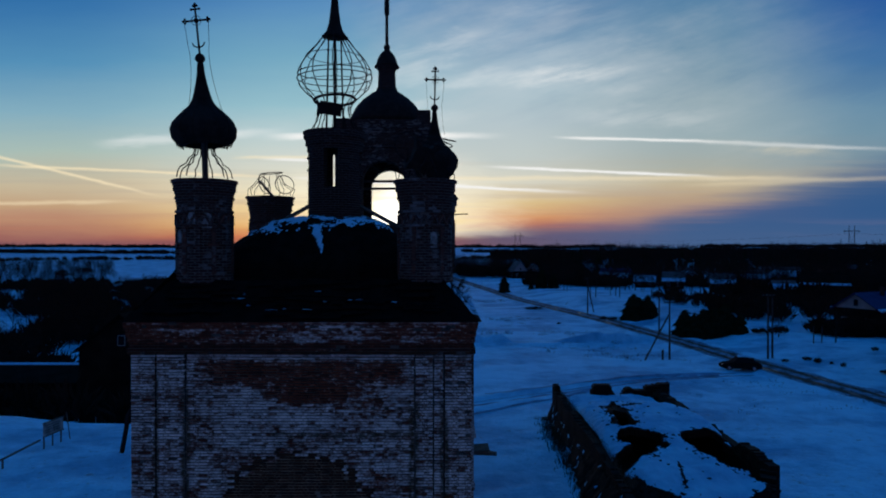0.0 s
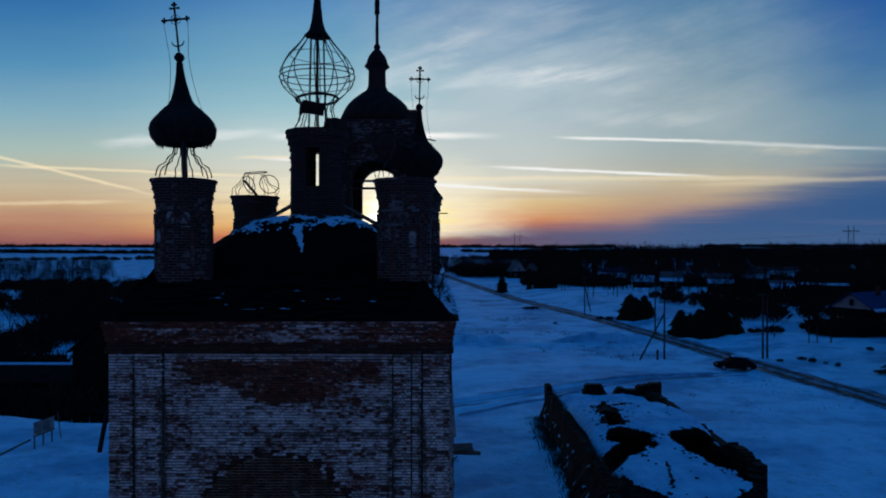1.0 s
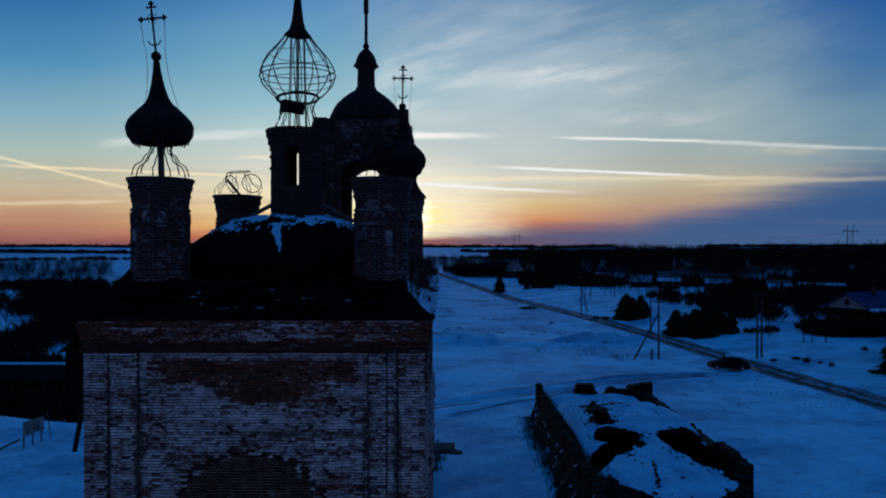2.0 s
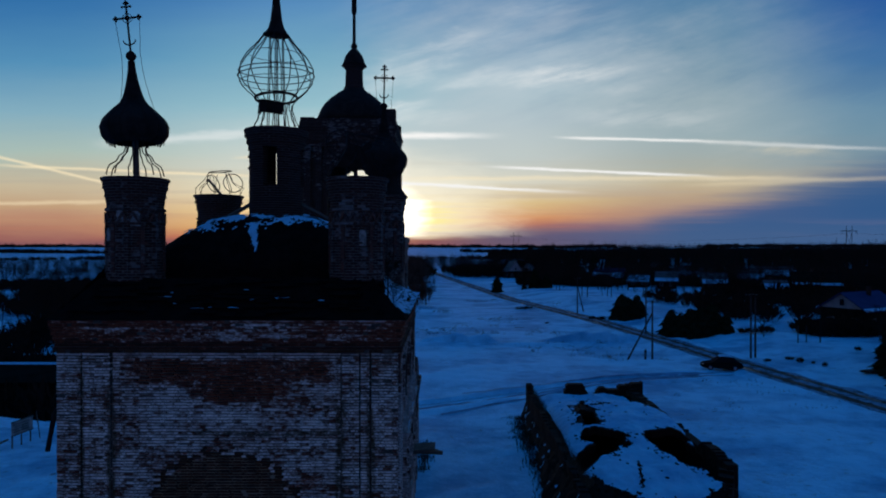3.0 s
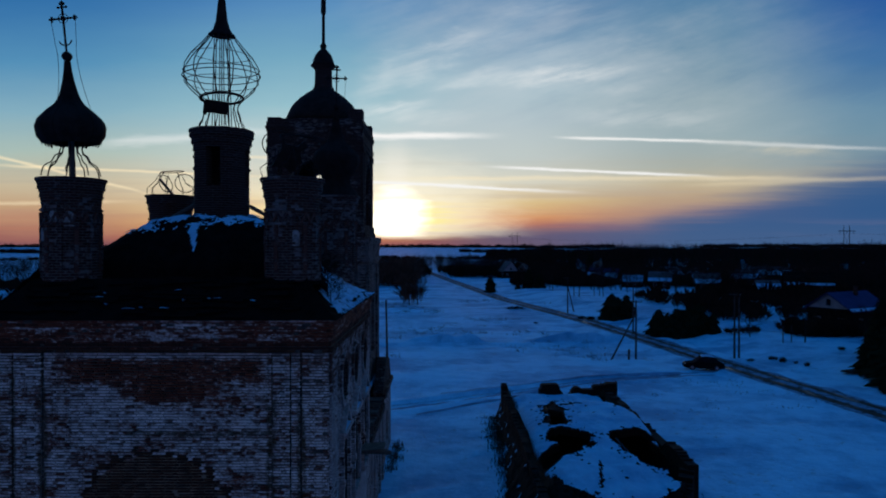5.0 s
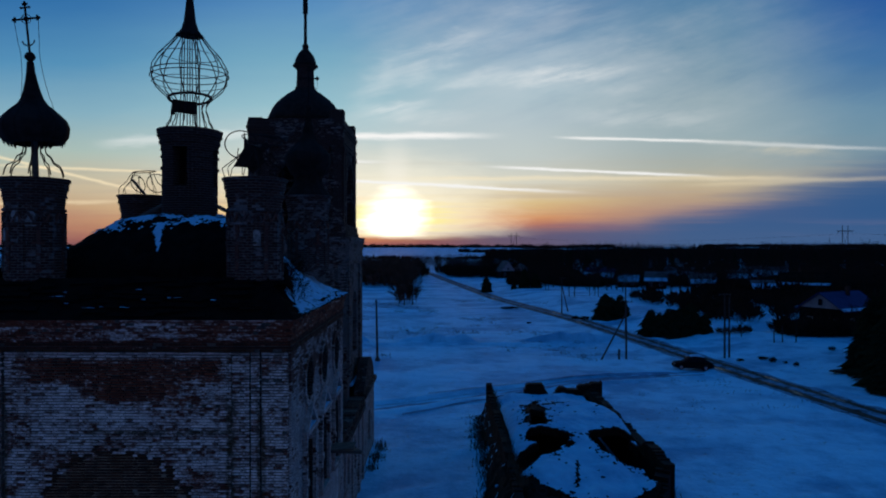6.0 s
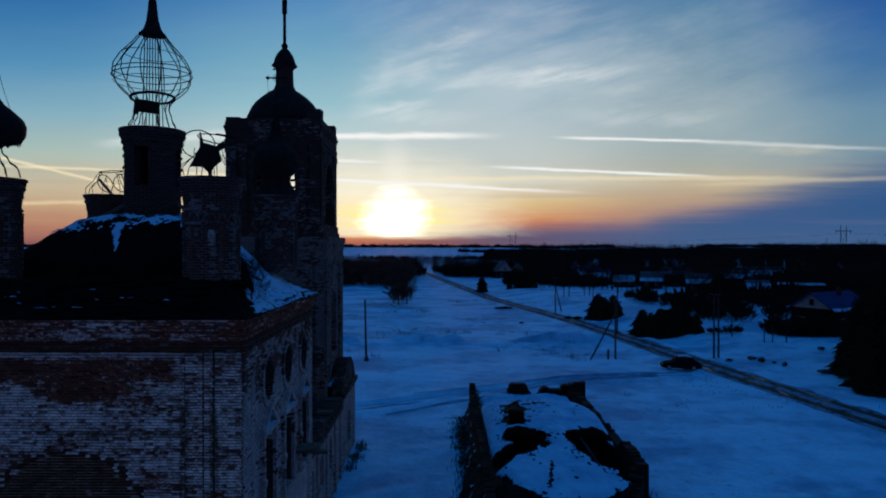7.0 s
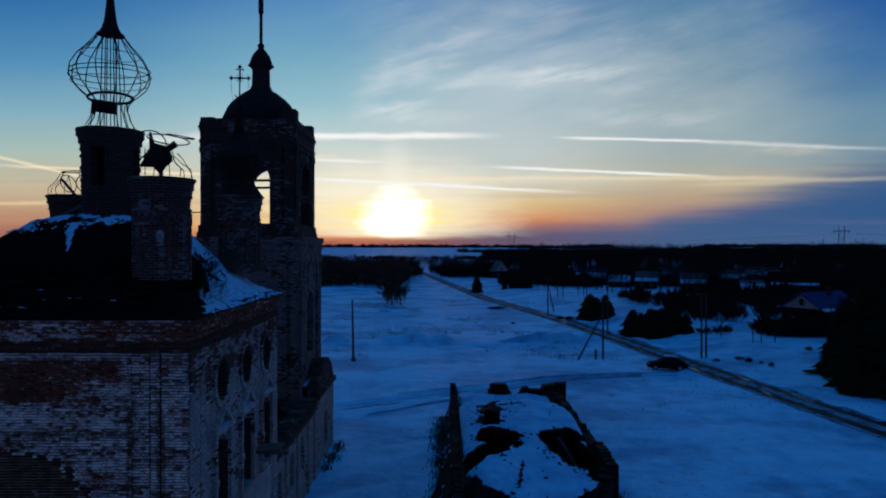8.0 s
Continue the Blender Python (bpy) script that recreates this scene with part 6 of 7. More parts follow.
wood("tree_line", FAR_SCRUB, scatter(1300, 30, 2050, 2500, -0.8, 0.8, 9, 17, lambda x, y: abs(y - 2280 - 160 * noise.noise((x * 0.0015, 0, 2))) < 40 and noise.noise((x * 0.002, 7, 1)) > -0.28), TWIGS, "distant forest belt along the horizon")
wood("tree_line", FAR_SCRUB, scatter(1200, 11, 640, 900, 0.08, 0.8, 8, 13, lambda x, y: noise.noise((x * 0.004, y * 0.006, 3)) > -0.1), TWIGS, "far leafless woods on the low hills")


def tree_thing(name, trunk, crown, mat, at, label, category, group=""):
    t = thing(name, at, label, category, group)
    me = trunk.mesh("trunk", BARK)
    a = new("trunk", me)
    b = new("crown", crown.mesh("crown", mat))
    a.parent = b.parent = t
    return t


def on_land(x, y, dz=-0.05):
    return (x, y, land(x, y) + dz)


# the pair of bare trees in the meadow, and singles by the houses
for k, (x, y, h) in enumerate(((-3.9, 158, 8.4), (-2.0, 160, 7.8), (-5.4, 162, 6.6))):
    tr, cr = bare_tree(100 + k, h, 3, 24, 0.022, 0.10)
    brush = scrub(140 + k, 120)[0]
    cr.add([(p[0] * h * 0.32, p[1] * h * 0.32, p[2] * h * 0.90 + 0.4) for p in brush.v], brush.f)
    tree_thing("bare_tree", tr, cr, RED_TWIGS, on_land(x, y), "leafless young tree standing in the snowy meadow", "tree", "meadow trees")
for k, (x, y, h) in enumerate(((53.6, 89.6, 5.5), (58.5, 84, 4.6), (60.5, 86, 4.2), (48.6, 95, 4.2), (62, 90, 5.2))):
    tr, cr = bare_tree(120 + k, h, 3, 5, 0.02)
    tree_thing("bare_tree", tr, cr, TWIGS, on_land(x, y), "leafless garden tree with a dark trunk in snow", "tree", "garden trees")
# conifers
for k, (x, y, h, w) in enumerate(((18.7, 200, 5.2, 0.44), (27.5, 204, 3.0, 0.34), (31.0, 206, 6.5, 0.36), (34.5, 205, 5.0, 0.40))):
    tr, cr = conifer(200 + k, h, w, 24, 20, 0.42)
    tree_thing("conifer", tr, cr, NEEDLES, on_land(x, y), "small dark conifer beside the village road", "tree", "roadside conifers")
for k in range(22):
    x, y = 37.8 + 0.37 * k + jit(0.4), 103.5 - 0.10 * k + jit(1.4)
    tr, cr = conifer(220 + k, random.uniform(3.0, 5.0) * (1.0 if 2 < k < 19 else 0.75), random.uniform(0.42, 0.62), 20, 18, 0.5)
    tree_thing("conifer", tr, cr, NEEDLES, on_land(x, y), "dense dark young fir in a roadside clump", "tree", "fir clump")
for k in range(8):
    x, y = 36.2 + 0.62 * k + jit(0.5), 126 + jit(1.8)
    tr, cr = conifer(240 + k, random.uniform(3.2, 5.4), random.uniform(0.45, 0.65), 20, 18, 0.5)
    tree_thing("conifer", tr, cr, NEEDLES, on_land(x, y), "round dark fir behind the power poles", "tree", "far fir clump")
for k, (x, y, h) in enumerate(((49.6, 62, 10.5), (52.4, 64, 12.5), (50.8, 66, 11.5), (55, 61, 11.0), (53.5, 67.5, 13), (57.5, 65, 12), (49.0, 64.5, 8.0), (47.2, 62.2, 5.0), (50.4, 69.5, 8.5), (53.2, 73.5, 8.0), (56.0, 77.0, 8.5), (59.5, 80, 9.5), (56, 71, 11), (62, 84, 9), (61, 74, 11))):
    tr, cr = conifer(260 + k, h, 0.30, 34, 20)
    tree_thing("conifer", tr, cr, NEEDLES, on_land(x, y), "tall black spruce with branches down to the snow", "tree", "roadside spruces")
# shrub rooted in the roof
tr, cr = bare_tree(300, 1.6, 3, 16, 0.022, 0.12)
tree_thing("roof_shrub", tr, cr, TWIGS, (0.30, 22.2, 12.38), "leafless shrub rooted in the snowy roof edge", "shrub")
tr, cr = bare_tree(301, 1.0, 3, 12, 0.020, 0.12)
tree_thing("roof_shrub", tr, cr, TWIGS, (0.55, 21.4, 12.15), "small leafless shrub on the roof edge", "shrub")

for k, (x, y, h) in enumerate(((0.1, 22.9, 1.3), (-0.1, 23.6, 1.1), (0.5, 23.2, 0.8))):
    tr, cr = bare_tree(310 + k, h, 3, 12, 0.018, 0.15)
    tree_thing("roof_shrub", tr, cr, TWIGS, (x, y, lee_z(x - CX) - 0.03), "leafless shrub growing out of the snowy roof", "shrub", "roof shrubs")


def weeds():
    """Dry stalks poking through the snow."""
    sh, rng = Shape(), random.Random(5)

    def clump(x, y, h, n, spread):
        z = land(x, y)
        for _ in range(n):
            a, b = x + rng.gauss(0, spread), y + rng.gauss(0, spread)
            e = Vector((rng.uniform(-0.4, 0.4), rng.uniform(-0.4, 0.4), 1)).normalized() * h * rng.uniform(0.4, 1.2)
            w = 0.024
            sh.add([(a - w, b, z - 0.05), (a + w, b, z - 0.05), (a + e.x, b + e.y, z + e.z)], [(0, 1, 2)])

    for _ in range(420):
        y = rng.uniform(78, 175)
        x = rng.uniform(-14, 30)
        if noise.noise((x * 0.06, y * 0.06, 1)) > 0.05 and off_road(x, y):
            clump(x, y, rng.uniform(0.25, 0.6), 16, 0.6)
    for _ in range(240):
        clump(rng.gauss(RX0 - 0.5, 0.35), rng.uniform(RY0 + 1, RY1), 0.38, 14, 0.25)
    def crown(x, y, z, h, n):
        for _ in range(n):
            a, b = x + rng.gauss(0, 0.15), y + rng.gauss(0, 0.15)
            e = Vector((rng.uniform(-0.6, 0.6), rng.uniform(-0.6, 0.6), 1)).normalized() * h * rng.uniform(0.4, 1.2)
            sh.add([(a - 0.015, b, z - 0.1), (a + 0.015, b, z - 0.1), (a + e.x, b + e.y, z + e.z)], [(0, 1, 2)])

    for _ in range(90):
        y = rng.uniform(RY0 + 2, RY1)
        crown(RX0 + 0.4, y, 2.4, 0.5, 10)
        y = rng.uniform(RY0 + 4, RY1)
        crown(RX1 - 0.35, y, 2.35, 0.45, 10)
    for _ in range(60):
        clump(rng.gauss(RX1 + 0.4, 0.3), rng.uniform(RY0 + 5, RY1), 0.5, 12, 0.3)
    for _ in range(22):
        clump(rng.uniform(24, 46), rng.uniform(55, 70), 0.25, 10, 0.5)
    for _ in range(26):
        clump(rng.gauss(0.95, 0.12), rng.uniform(41, 47), 0.4, 12, 0.2)
    tagged(part("dry_weeds", sh, WEED, None, "dry brown weed stalks poking through the snow", fix=False), category="weeds", kind="stuff")


WEED = plain("dry_stalks", (0.07, 0.055, 0.035), 0.95, 2.0, 0.4, 0.0)
weeds()


# ---- poles, wires and pylons ----
def utility_pole(x, y, h, group, arms=1, brace=None, mat=POLEWOOD, label="grey concrete power pole with a cross-arm standing in snow"):
    base = land(x, y)
    t = thing("utility_pole", (x, y, base), label, "power pole", group)
    part("post", Shape().tube([(x, y, base - 0.5), (x, y, base + h)], 0.14, 8, 0.09), mat, t)
    for k in range(arms):
        z = base + h - 0.25 - 0.5 * k
        part("cross_arm", Shape().hexa(Matrix.Translation((x, y - 0.1, z)), 1.5, 0.09, 0.09), IRON, t)
        for s in (-0.65, -0.25, 0.25, 0.65):
            part("insulator", Shape().lathe([(0.02, 0), (0.05, 0.04), (0.05, 0.12), (0.02, 0.16)], 8, (x + s, y - 0.1, z + 0.04)), CONCRETE, t)
    if brace:
        part("brace", Shape().tube([(x + brace[0], y + brace[1], land(x + brace[0], y + brace[1]) - 0.3), (x, y, base + h * 0.78)], 0.12, 8, 0.09), mat, t)
    return t


utility_pole(28.3, 82, 7.4, "roadside poles", 1, (-3.4, -0.6), label="dark wooden power pole with a leaning brace in snow")
utility_pole(40.6, 82, 8.0, "roadside poles", 1)
utility_pole(41.3, 82.3, 7.6, "roadside poles", 0, label="grey pole standing close beside another power pole")
utility_pole(34.9, 106, 8.4, "roadside poles", 1)
utility_pole(30.2, 137, 7.6, "roadside poles", 1, (1.4, 0.3), label="far power pole with a short brace beside the road")
stub = thing("post_stub", on_land(27.3, 81.6), "short dark stump of a sawn-off pole in snow", "post")
part("post", Shape().tube([(27.3, 81.6, -0.3), (27.32, 81.6, 1.3)], 0.14, 8), POLEWOOD, stub)
lone = thing("pole", on_land(-2.65, 80.2), "lone dark wooden pole standing in the meadow", "pole")
part("post", Shape().tube([(-2.6, 80.2, land(-2.6, 80.2) - 0.4), (-2.75, 80.2, 7.6)], 0.15, 8, 0.1), POLEWOOD, lone)
part("base_collar", Shape().lathe([(0.30, -0.2), (0.28, 0.3), (0.16, 0.5)], 10, (-2.6, 80.2, land(-2.6, 80.2))), POLEWOOD, lone)
for x, y, h in ((50.6, 89.6, 3.2), (51.9, 89.9, 3.3)):
    t = thing("garden_post", on_land(x, y), "thin dark garden post in snow", "post", "garden posts")
    part("post", Shape().tube([(x, y, 0.2), (x, y, h)], 0.07, 6), POLEWOOD, t)


def pylon(x, y, top, gap, group="pylons"):
    base = land(x, y)
    t = thing("pylon", (x, y, base), "distant two-legged transmission pylon on the horizon", "pylon", group)
    for s in (-1, 1):
        part("leg", Shape().tube([(x + s * gap / 2, y, base - 0.5), (x + s * gap / 2, y, top)], 0.32, 6, 0.22), IRON, t)
    part("cross_beam", Shape().hexa(Matrix.Translation((x, y, top - 4.5)), gap + 9, 0.5, 0.6), IRON, t)
    for s in (-1, 0, 1):
        part("insulator_string", Shape().tube([(x + s * (gap / 2 + 3.4), y, top - 4.6), (x + s * (gap / 2 + 3.4), y, top - 6.6)], 0.14, 5), IRON, t)
    br = Shape().tube([(x - gap / 2, y, top - 5), (x + gap / 2, y, base + 6)], 0.12, 5).tube([(x + gap / 2, y, top - 5), (x - gap / 2, y, base + 6)], 0.12, 5)
    part("cross_brace", br, IRON, t)
    return t


pylon(104, 915, 33, 7.5)
pylon(333, 535, 31, 4.6)
pylon(560, 420, 33, 5)


def power_line(a, b, sag, r, name="power_line"):
    pts = []
    for k in range(25):
        t = k / 24
        q = Vector(a).lerp(Vector(b), t)
        q.z -= sag * 4 * t * (1 - t)
        pts.append(q)
    ob = part(name, Shape().tube(pts, r, 4), IRON, None, "thin dark overhead power line")
    return tagged(ob, category="power line", group="overhead lines")


for s in (-5.7, 0, 5.7):
    power_line((333 + s, 535, 24.4), (560 + s, 420, 26.4), 3.5, 0.02)
    power_line((104 + s, 915, 26.4), (333 + s, 535, 24.4), 6, 0.025)


# ---- village houses ----
BLUE = plain("blue_metal_roof", (0.012, 0.030, 0.10), 0.7, 0.8, 0.2, 0.1, 0.0, 0.1)
SLATE = plain("old_slate_roof", (0.08, 0.08, 0.085), 0.85, 0.6, 0.3)
PALE = plain("pale_boarding", (0.24, 0.25, 0.26), 0.8, 0.8, 0.25)
LOGS = plain("dark_log_wall", (0.013, 0.010, 0.008), 0.95, 0.8, 0.4, 0.3, 0.0, 0.02)
GLASS = plain("dark_glass", (0.010, 0.011, 0.014), 0.9, 0.5, 0.1, 0.0, 0.0, 0.02)
FRAME = plain("weathered_frame", (0.22, 0.22, 0.23), 0.6, 1.0, 0.15)


def house(x, y, turn, w, L, wall, ridge, roof_mat, gable_mat, snow, label, wall_mat=LOGS, group="village houses"):
    """A gabled house; its gable faces -y before the turn."""
    base = land(x, y)
    m = Matrix.Translation((x, y, base)) @ Matrix.Rotation(radians(turn), 4, "Z")
    t = thing("house", (x, y, base), label, "house", group)
    P = lambda a, b, c: m @ Vector((a, b, c))
    for k in range(4):
        sh = Shape()
        if k == 0:
            sh.prism([(-w / 2, -0.4), (w / 2, -0.4), (w / 2, wall), (-w / 2, wall)], lambda u, z, d: P(u, -L / 2 + d, z), 0.25)
        elif k == 1:
            sh.prism([(-w / 2, -0.4), (w / 2, -0.4), (w / 2, wall), (-w / 2, wall)], lambda u, z, d: P(u, L / 2 - d, z), 0.25)
        else:
            s = 1 if k == 2 else -1
            sh.prism([(-L / 2 + 0.25, -0.4), (L / 2 - 0.25, -0.4), (L / 2 - 0.25, wall), (-L / 2 + 0.25, wall)], lambda u, z, d: P(s * (w / 2 - d), u, z), 0.25)
        part("wall", sh, wall_mat, t)
    for s in (-1, 1):
        g = Shape().prism([(-w / 2, wall), (w / 2, wall), (0, ridge - 0.12)], lambda u, z, d: P(u, s * (L / 2 - d), z), 0.2)
        part("gable", g, gable_mat, t)
        slope = Shape()
        slope.prism([(0, ridge), (s * (w / 2 + 0.5), wall - 0.28), (s * (w / 2 + 0.5), wall - 0.40), (0, ridge - 0.14)], lambda u, z, d: P(u, -L / 2 - 0.5 + d, z), L + 1.0)
        r = part("roof", slope, roof_mat, t)
        if snow:
            lo, hi = Vector((s * (w / 2 + 0.45), 0, wall - 0.25)), Vector((0, 0, ridge + 0.01))
            up = lo.lerp(hi, snow)
            sn = Shape().prism([(lo.x, lo.z), (up.x, up.z), (up.x, up.z + 0.14), (lo.x, lo.z + 0.18)], lambda u, z, d: P(u, -L / 2 - 0.45 + d, z), L + 0.9)
            part("snow_on_roof", sn, SNOW, r)
        for k in range(2):
            b = -L / 4 + k * L / 2
            win = part("window", Shape().prism([(b - 0.5, 1.0), (b + 0.5, 1.0), (b + 0.5, 2.2), (b - 0.5, 2.2)], lambda u, z, d: P(s * (w / 2 + 0.03 - d), u, z), 0.08), FRAME, t)
            part("pane", Shape().prism([(b - 0.38, 1.12), (b + 0.38, 1.12), (b + 0.38, 2.08), (b - 0.38, 2.08)], lambda u, z, d: P(s * (w / 2 + 0.045 - d), u, z), 0.03), GLASS, win)
    win = part("window", Shape().prism([(-0.40, wall + 0.35), (0.40, wall + 0.35), (0.40, wall + 1.45), (-0.40, wall + 1.45)], lambda u, z, d: P(u, -L / 2 - 0.04 + d, z), 0.1), FRAME, t)
    part("pane", Shape().prism([(-0.33, wall + 0.42), (0.33, wall + 0.42), (0.33, wall + 1.38), (-0.33, wall + 1.38)], lambda u, z, d: P(u, -L / 2 - 0.055 + d, z), 0.03), GLASS, win)
    for k in (-1, 1):
        win = part("window", Shape().prism([(k * w / 4 - 0.5, 1.0), (k * w / 4 + 0.5, 1.0), (k * w / 4 + 0.5, 2.2), (k * w / 4 - 0.5, 2.2)], lambda u, z, d: P(u, -L / 2 - 0.03 + d, z), 0.08), FRAME, t)
        part("pane", Shape().prism([(k * w / 4 - 0.38, 1.12), (k * w / 4 + 0.38, 1.12), (k * w / 4 + 0.38, 2.08), (k * w / 4 - 0.38, 2.08)], lambda u, z, d: P(u, -L / 2 - 0.045 + d, z), 0.03), GLASS, win)
    ch = Shape().hexa(Matrix.Translation(P(w * 0.12, 0.8, ridge + 0.1)), 0.5, 0.5, 1.4)
    part("chimney", ch, BRICK_DARK, t)
    return t


house(67.2, 102.4, -62, 6.8, 9.5, 3.6, 6.0, BLUE, PALE, 0.10, "log house with pale gable and blue metal roof")
house(33.2, 292, 12, 6.5, 8, 3.2, 7.6, SLATE, PALE, 0.0, "far house with a steep white gable")
house(40.5, 296, -20, 6.5, 8, 3.0, 6.4, SLATE, PALE, 0.0, "far house with a pale gable beside another")
house(72, 205, 70, 7, 6, 2.8, 5.4, SLATE, LOGS, 0.3, "dark log house with snow along its eaves")
house(79, 186, 75, 6, 6, 2.8, 5.2, SLATE, LOGS, 0.40, "dark log house with snow on half its roof")
house(88, 170, 80, 5, 5, 2.3, 4.2, SLATE, LOGS, 0.55, "low snow-roofed shed among garden trees")
house(62, 235, 60, 8, 10, 3.0, 6.0, BLUE, LOGS, 0.5, "dark house with half-cleared snowy roof")
house(102, 176, 65, 8, 11, 3.0, 6.2, LOGS, LOGS, 0.15, "long dark house behind garden thickets")
house(128, 250, 80, 9, 14, 3.0, 6.4, SLATE, LOGS, 0.6, "snow-roofed house at the wood's edge")
house(93, 222, 72, 6, 8, 2.4, 4.6, SLATE, LOGS, 0.6, "low shed with half its roof under snow")
house(66, 214, 66, 5, 6, 2.2, 4.2, SLATE, LOGS, 0.8, "small dark cabin with snow on its roof")
house(110, 232, 78, 7, 9, 2.8, 5.4, SLATE, LOGS, 0.5, "dark cottage with snow along its lower roof")
house(118, 205, 70, 6, 8, 2.6, 5.0, SLATE, LOGS, 0.7, "dark cottage among bare gardens with snow on its roof")
house(100, 262, 76, 8, 10, 2.8, 5.6, SLATE, LOGS, 0.5, "far farmhouse with some snow on its roof")
house(-33.8, 73.5, 0, 9.0, 9, 9.3, 13.1, LOGS, LOGS, 0.0, "tall dark wooden house beyond the churchyard")


def barn():
    t = thing("barn", on_land(-52, 79), "long dark barn with snow on its low roof", "barn")
    b = land(-46, 76)
    for x0, x1, y0, y1 in ((-66, -42.6, 75.5, 75.8), (-66, -42.6, 83, 83.3), (-66, -65.7, 75.8, 83), (-42.9, -42.6, 75.8, 83)):
        part("wall", Shape().box(x0, x1, y0, y1, b - 1.5, b + 4.6), LOGS, t)
    r = part("roof", Shape().prism([(74.9, b + 4.5), (79.4, b + 5.9), (83.9, b + 4.5), (83.9, b + 4.35), (79.4, b + 5.7), (74.9, b + 4.35)], lambda u, w, d: (-66.6 + d, u, w), 24.6), LOGS, t)
    part("snow_on_roof", Shape().prism([(79.0, b + 5.80), (79.4, b + 5.93), (83.9, b + 4.55), (83.9, b + 4.70), (79.4, b + 6.05), (79.0, b + 5.88)], lambda u, w, d: (-66.5 + d, u, w), 24.3), SNOW, r)


barn()


# ---- churchyard sign and rail ----
SIGN_PALE = plain("faded_sign_board", (0.30, 0.27, 0.24), 0.85, 2.5, 0.5)


def sign_board():
    x, y = -27.5, 46.3
    b = land(x, y)
    t = thing("notice_board", (x, y, b), "weathered pale notice board on three posts in snow", "sign")
    m = Matrix.Translation((x, y, b)) @ Matrix.Rotation(radians(83), 4, "Z")
    part("board", Shape().hexa(m @ Matrix.Translation((0, 0, 1.35)), 1.95, 0.05, 0.9), SIGN_PALE, t)
    for z in (1.82, 0.88):
        part("frame_bar", Shape().hexa(m @ Matrix.Translation((0, -0.02, z)), 2.05, 0.08, 0.06), TIMBER, t)
    for k in range(4):
        part("text_bar", Shape().hexa(m @ Matrix.Translation((-0.1 + jit(0.1), -0.03, 1.62 - 0.17 * k)), 1.3 + jit(0.2), 0.012, 0.05), POLEWOOD, t)
    for s in (-0.85, 0.0, 0.85):
        part("leg", Shape().hexa(m @ Matrix.Translation((s, 0.06, 0.45)), 0.07, 0.07, 1.9), TIMBER, t)
    rail = thing("rail_fence", on_land(-27.8, 41.4), "low dark rail beside the notice board", "fence")
    pts = [(-27.65, 45.0, land(-27.65, 45.0) + 0.75), (-27.8, 41.4, land(-27.8, 41.4) + 0.6), (-28.0, 37.5, land(-28.0, 37.5) + 0.6)]
    part("rail", Shape().tube(pts, 0.07, 6), TIMBER, rail)
    for q in (pts[1], pts[2]):
        part("post", Shape().tube([(q[0], q[1], q[2] - 1.2), (q[0], q[1], q[2] + 0.08)], 0.06, 6), TIMBER, rail)
    stake = thing("stake", on_land(-27.2, 47.9), "thin leaning stake beside the board", "stake")
    part("stick", Shape().tube([(-27.2, 47.9, b - 0.2), (-27.5, 47.9, b + 2.0)], 0.035, 5), TIMBER, stake)


sign_board()


# ---- car ----
CARPAINT = plain("dark_car_paint", (0.010, 0.010, 0.011), 0.95, 2.0, 0.2, 0.05, 0.0, 0.02)
RUBBER = plain("tyre_rubber", (0.015, 0.015, 0.015), 0.9, 6.0)
CHROME = plain("steel_rim", (0.3, 0.3, 0.31), 0.35, 4.0, 0.2, 0.1, 0.8)
LAMP = plain("lamp_glass", (0.12, 0.115, 0.11), 0.3, 4.0, 0.2)


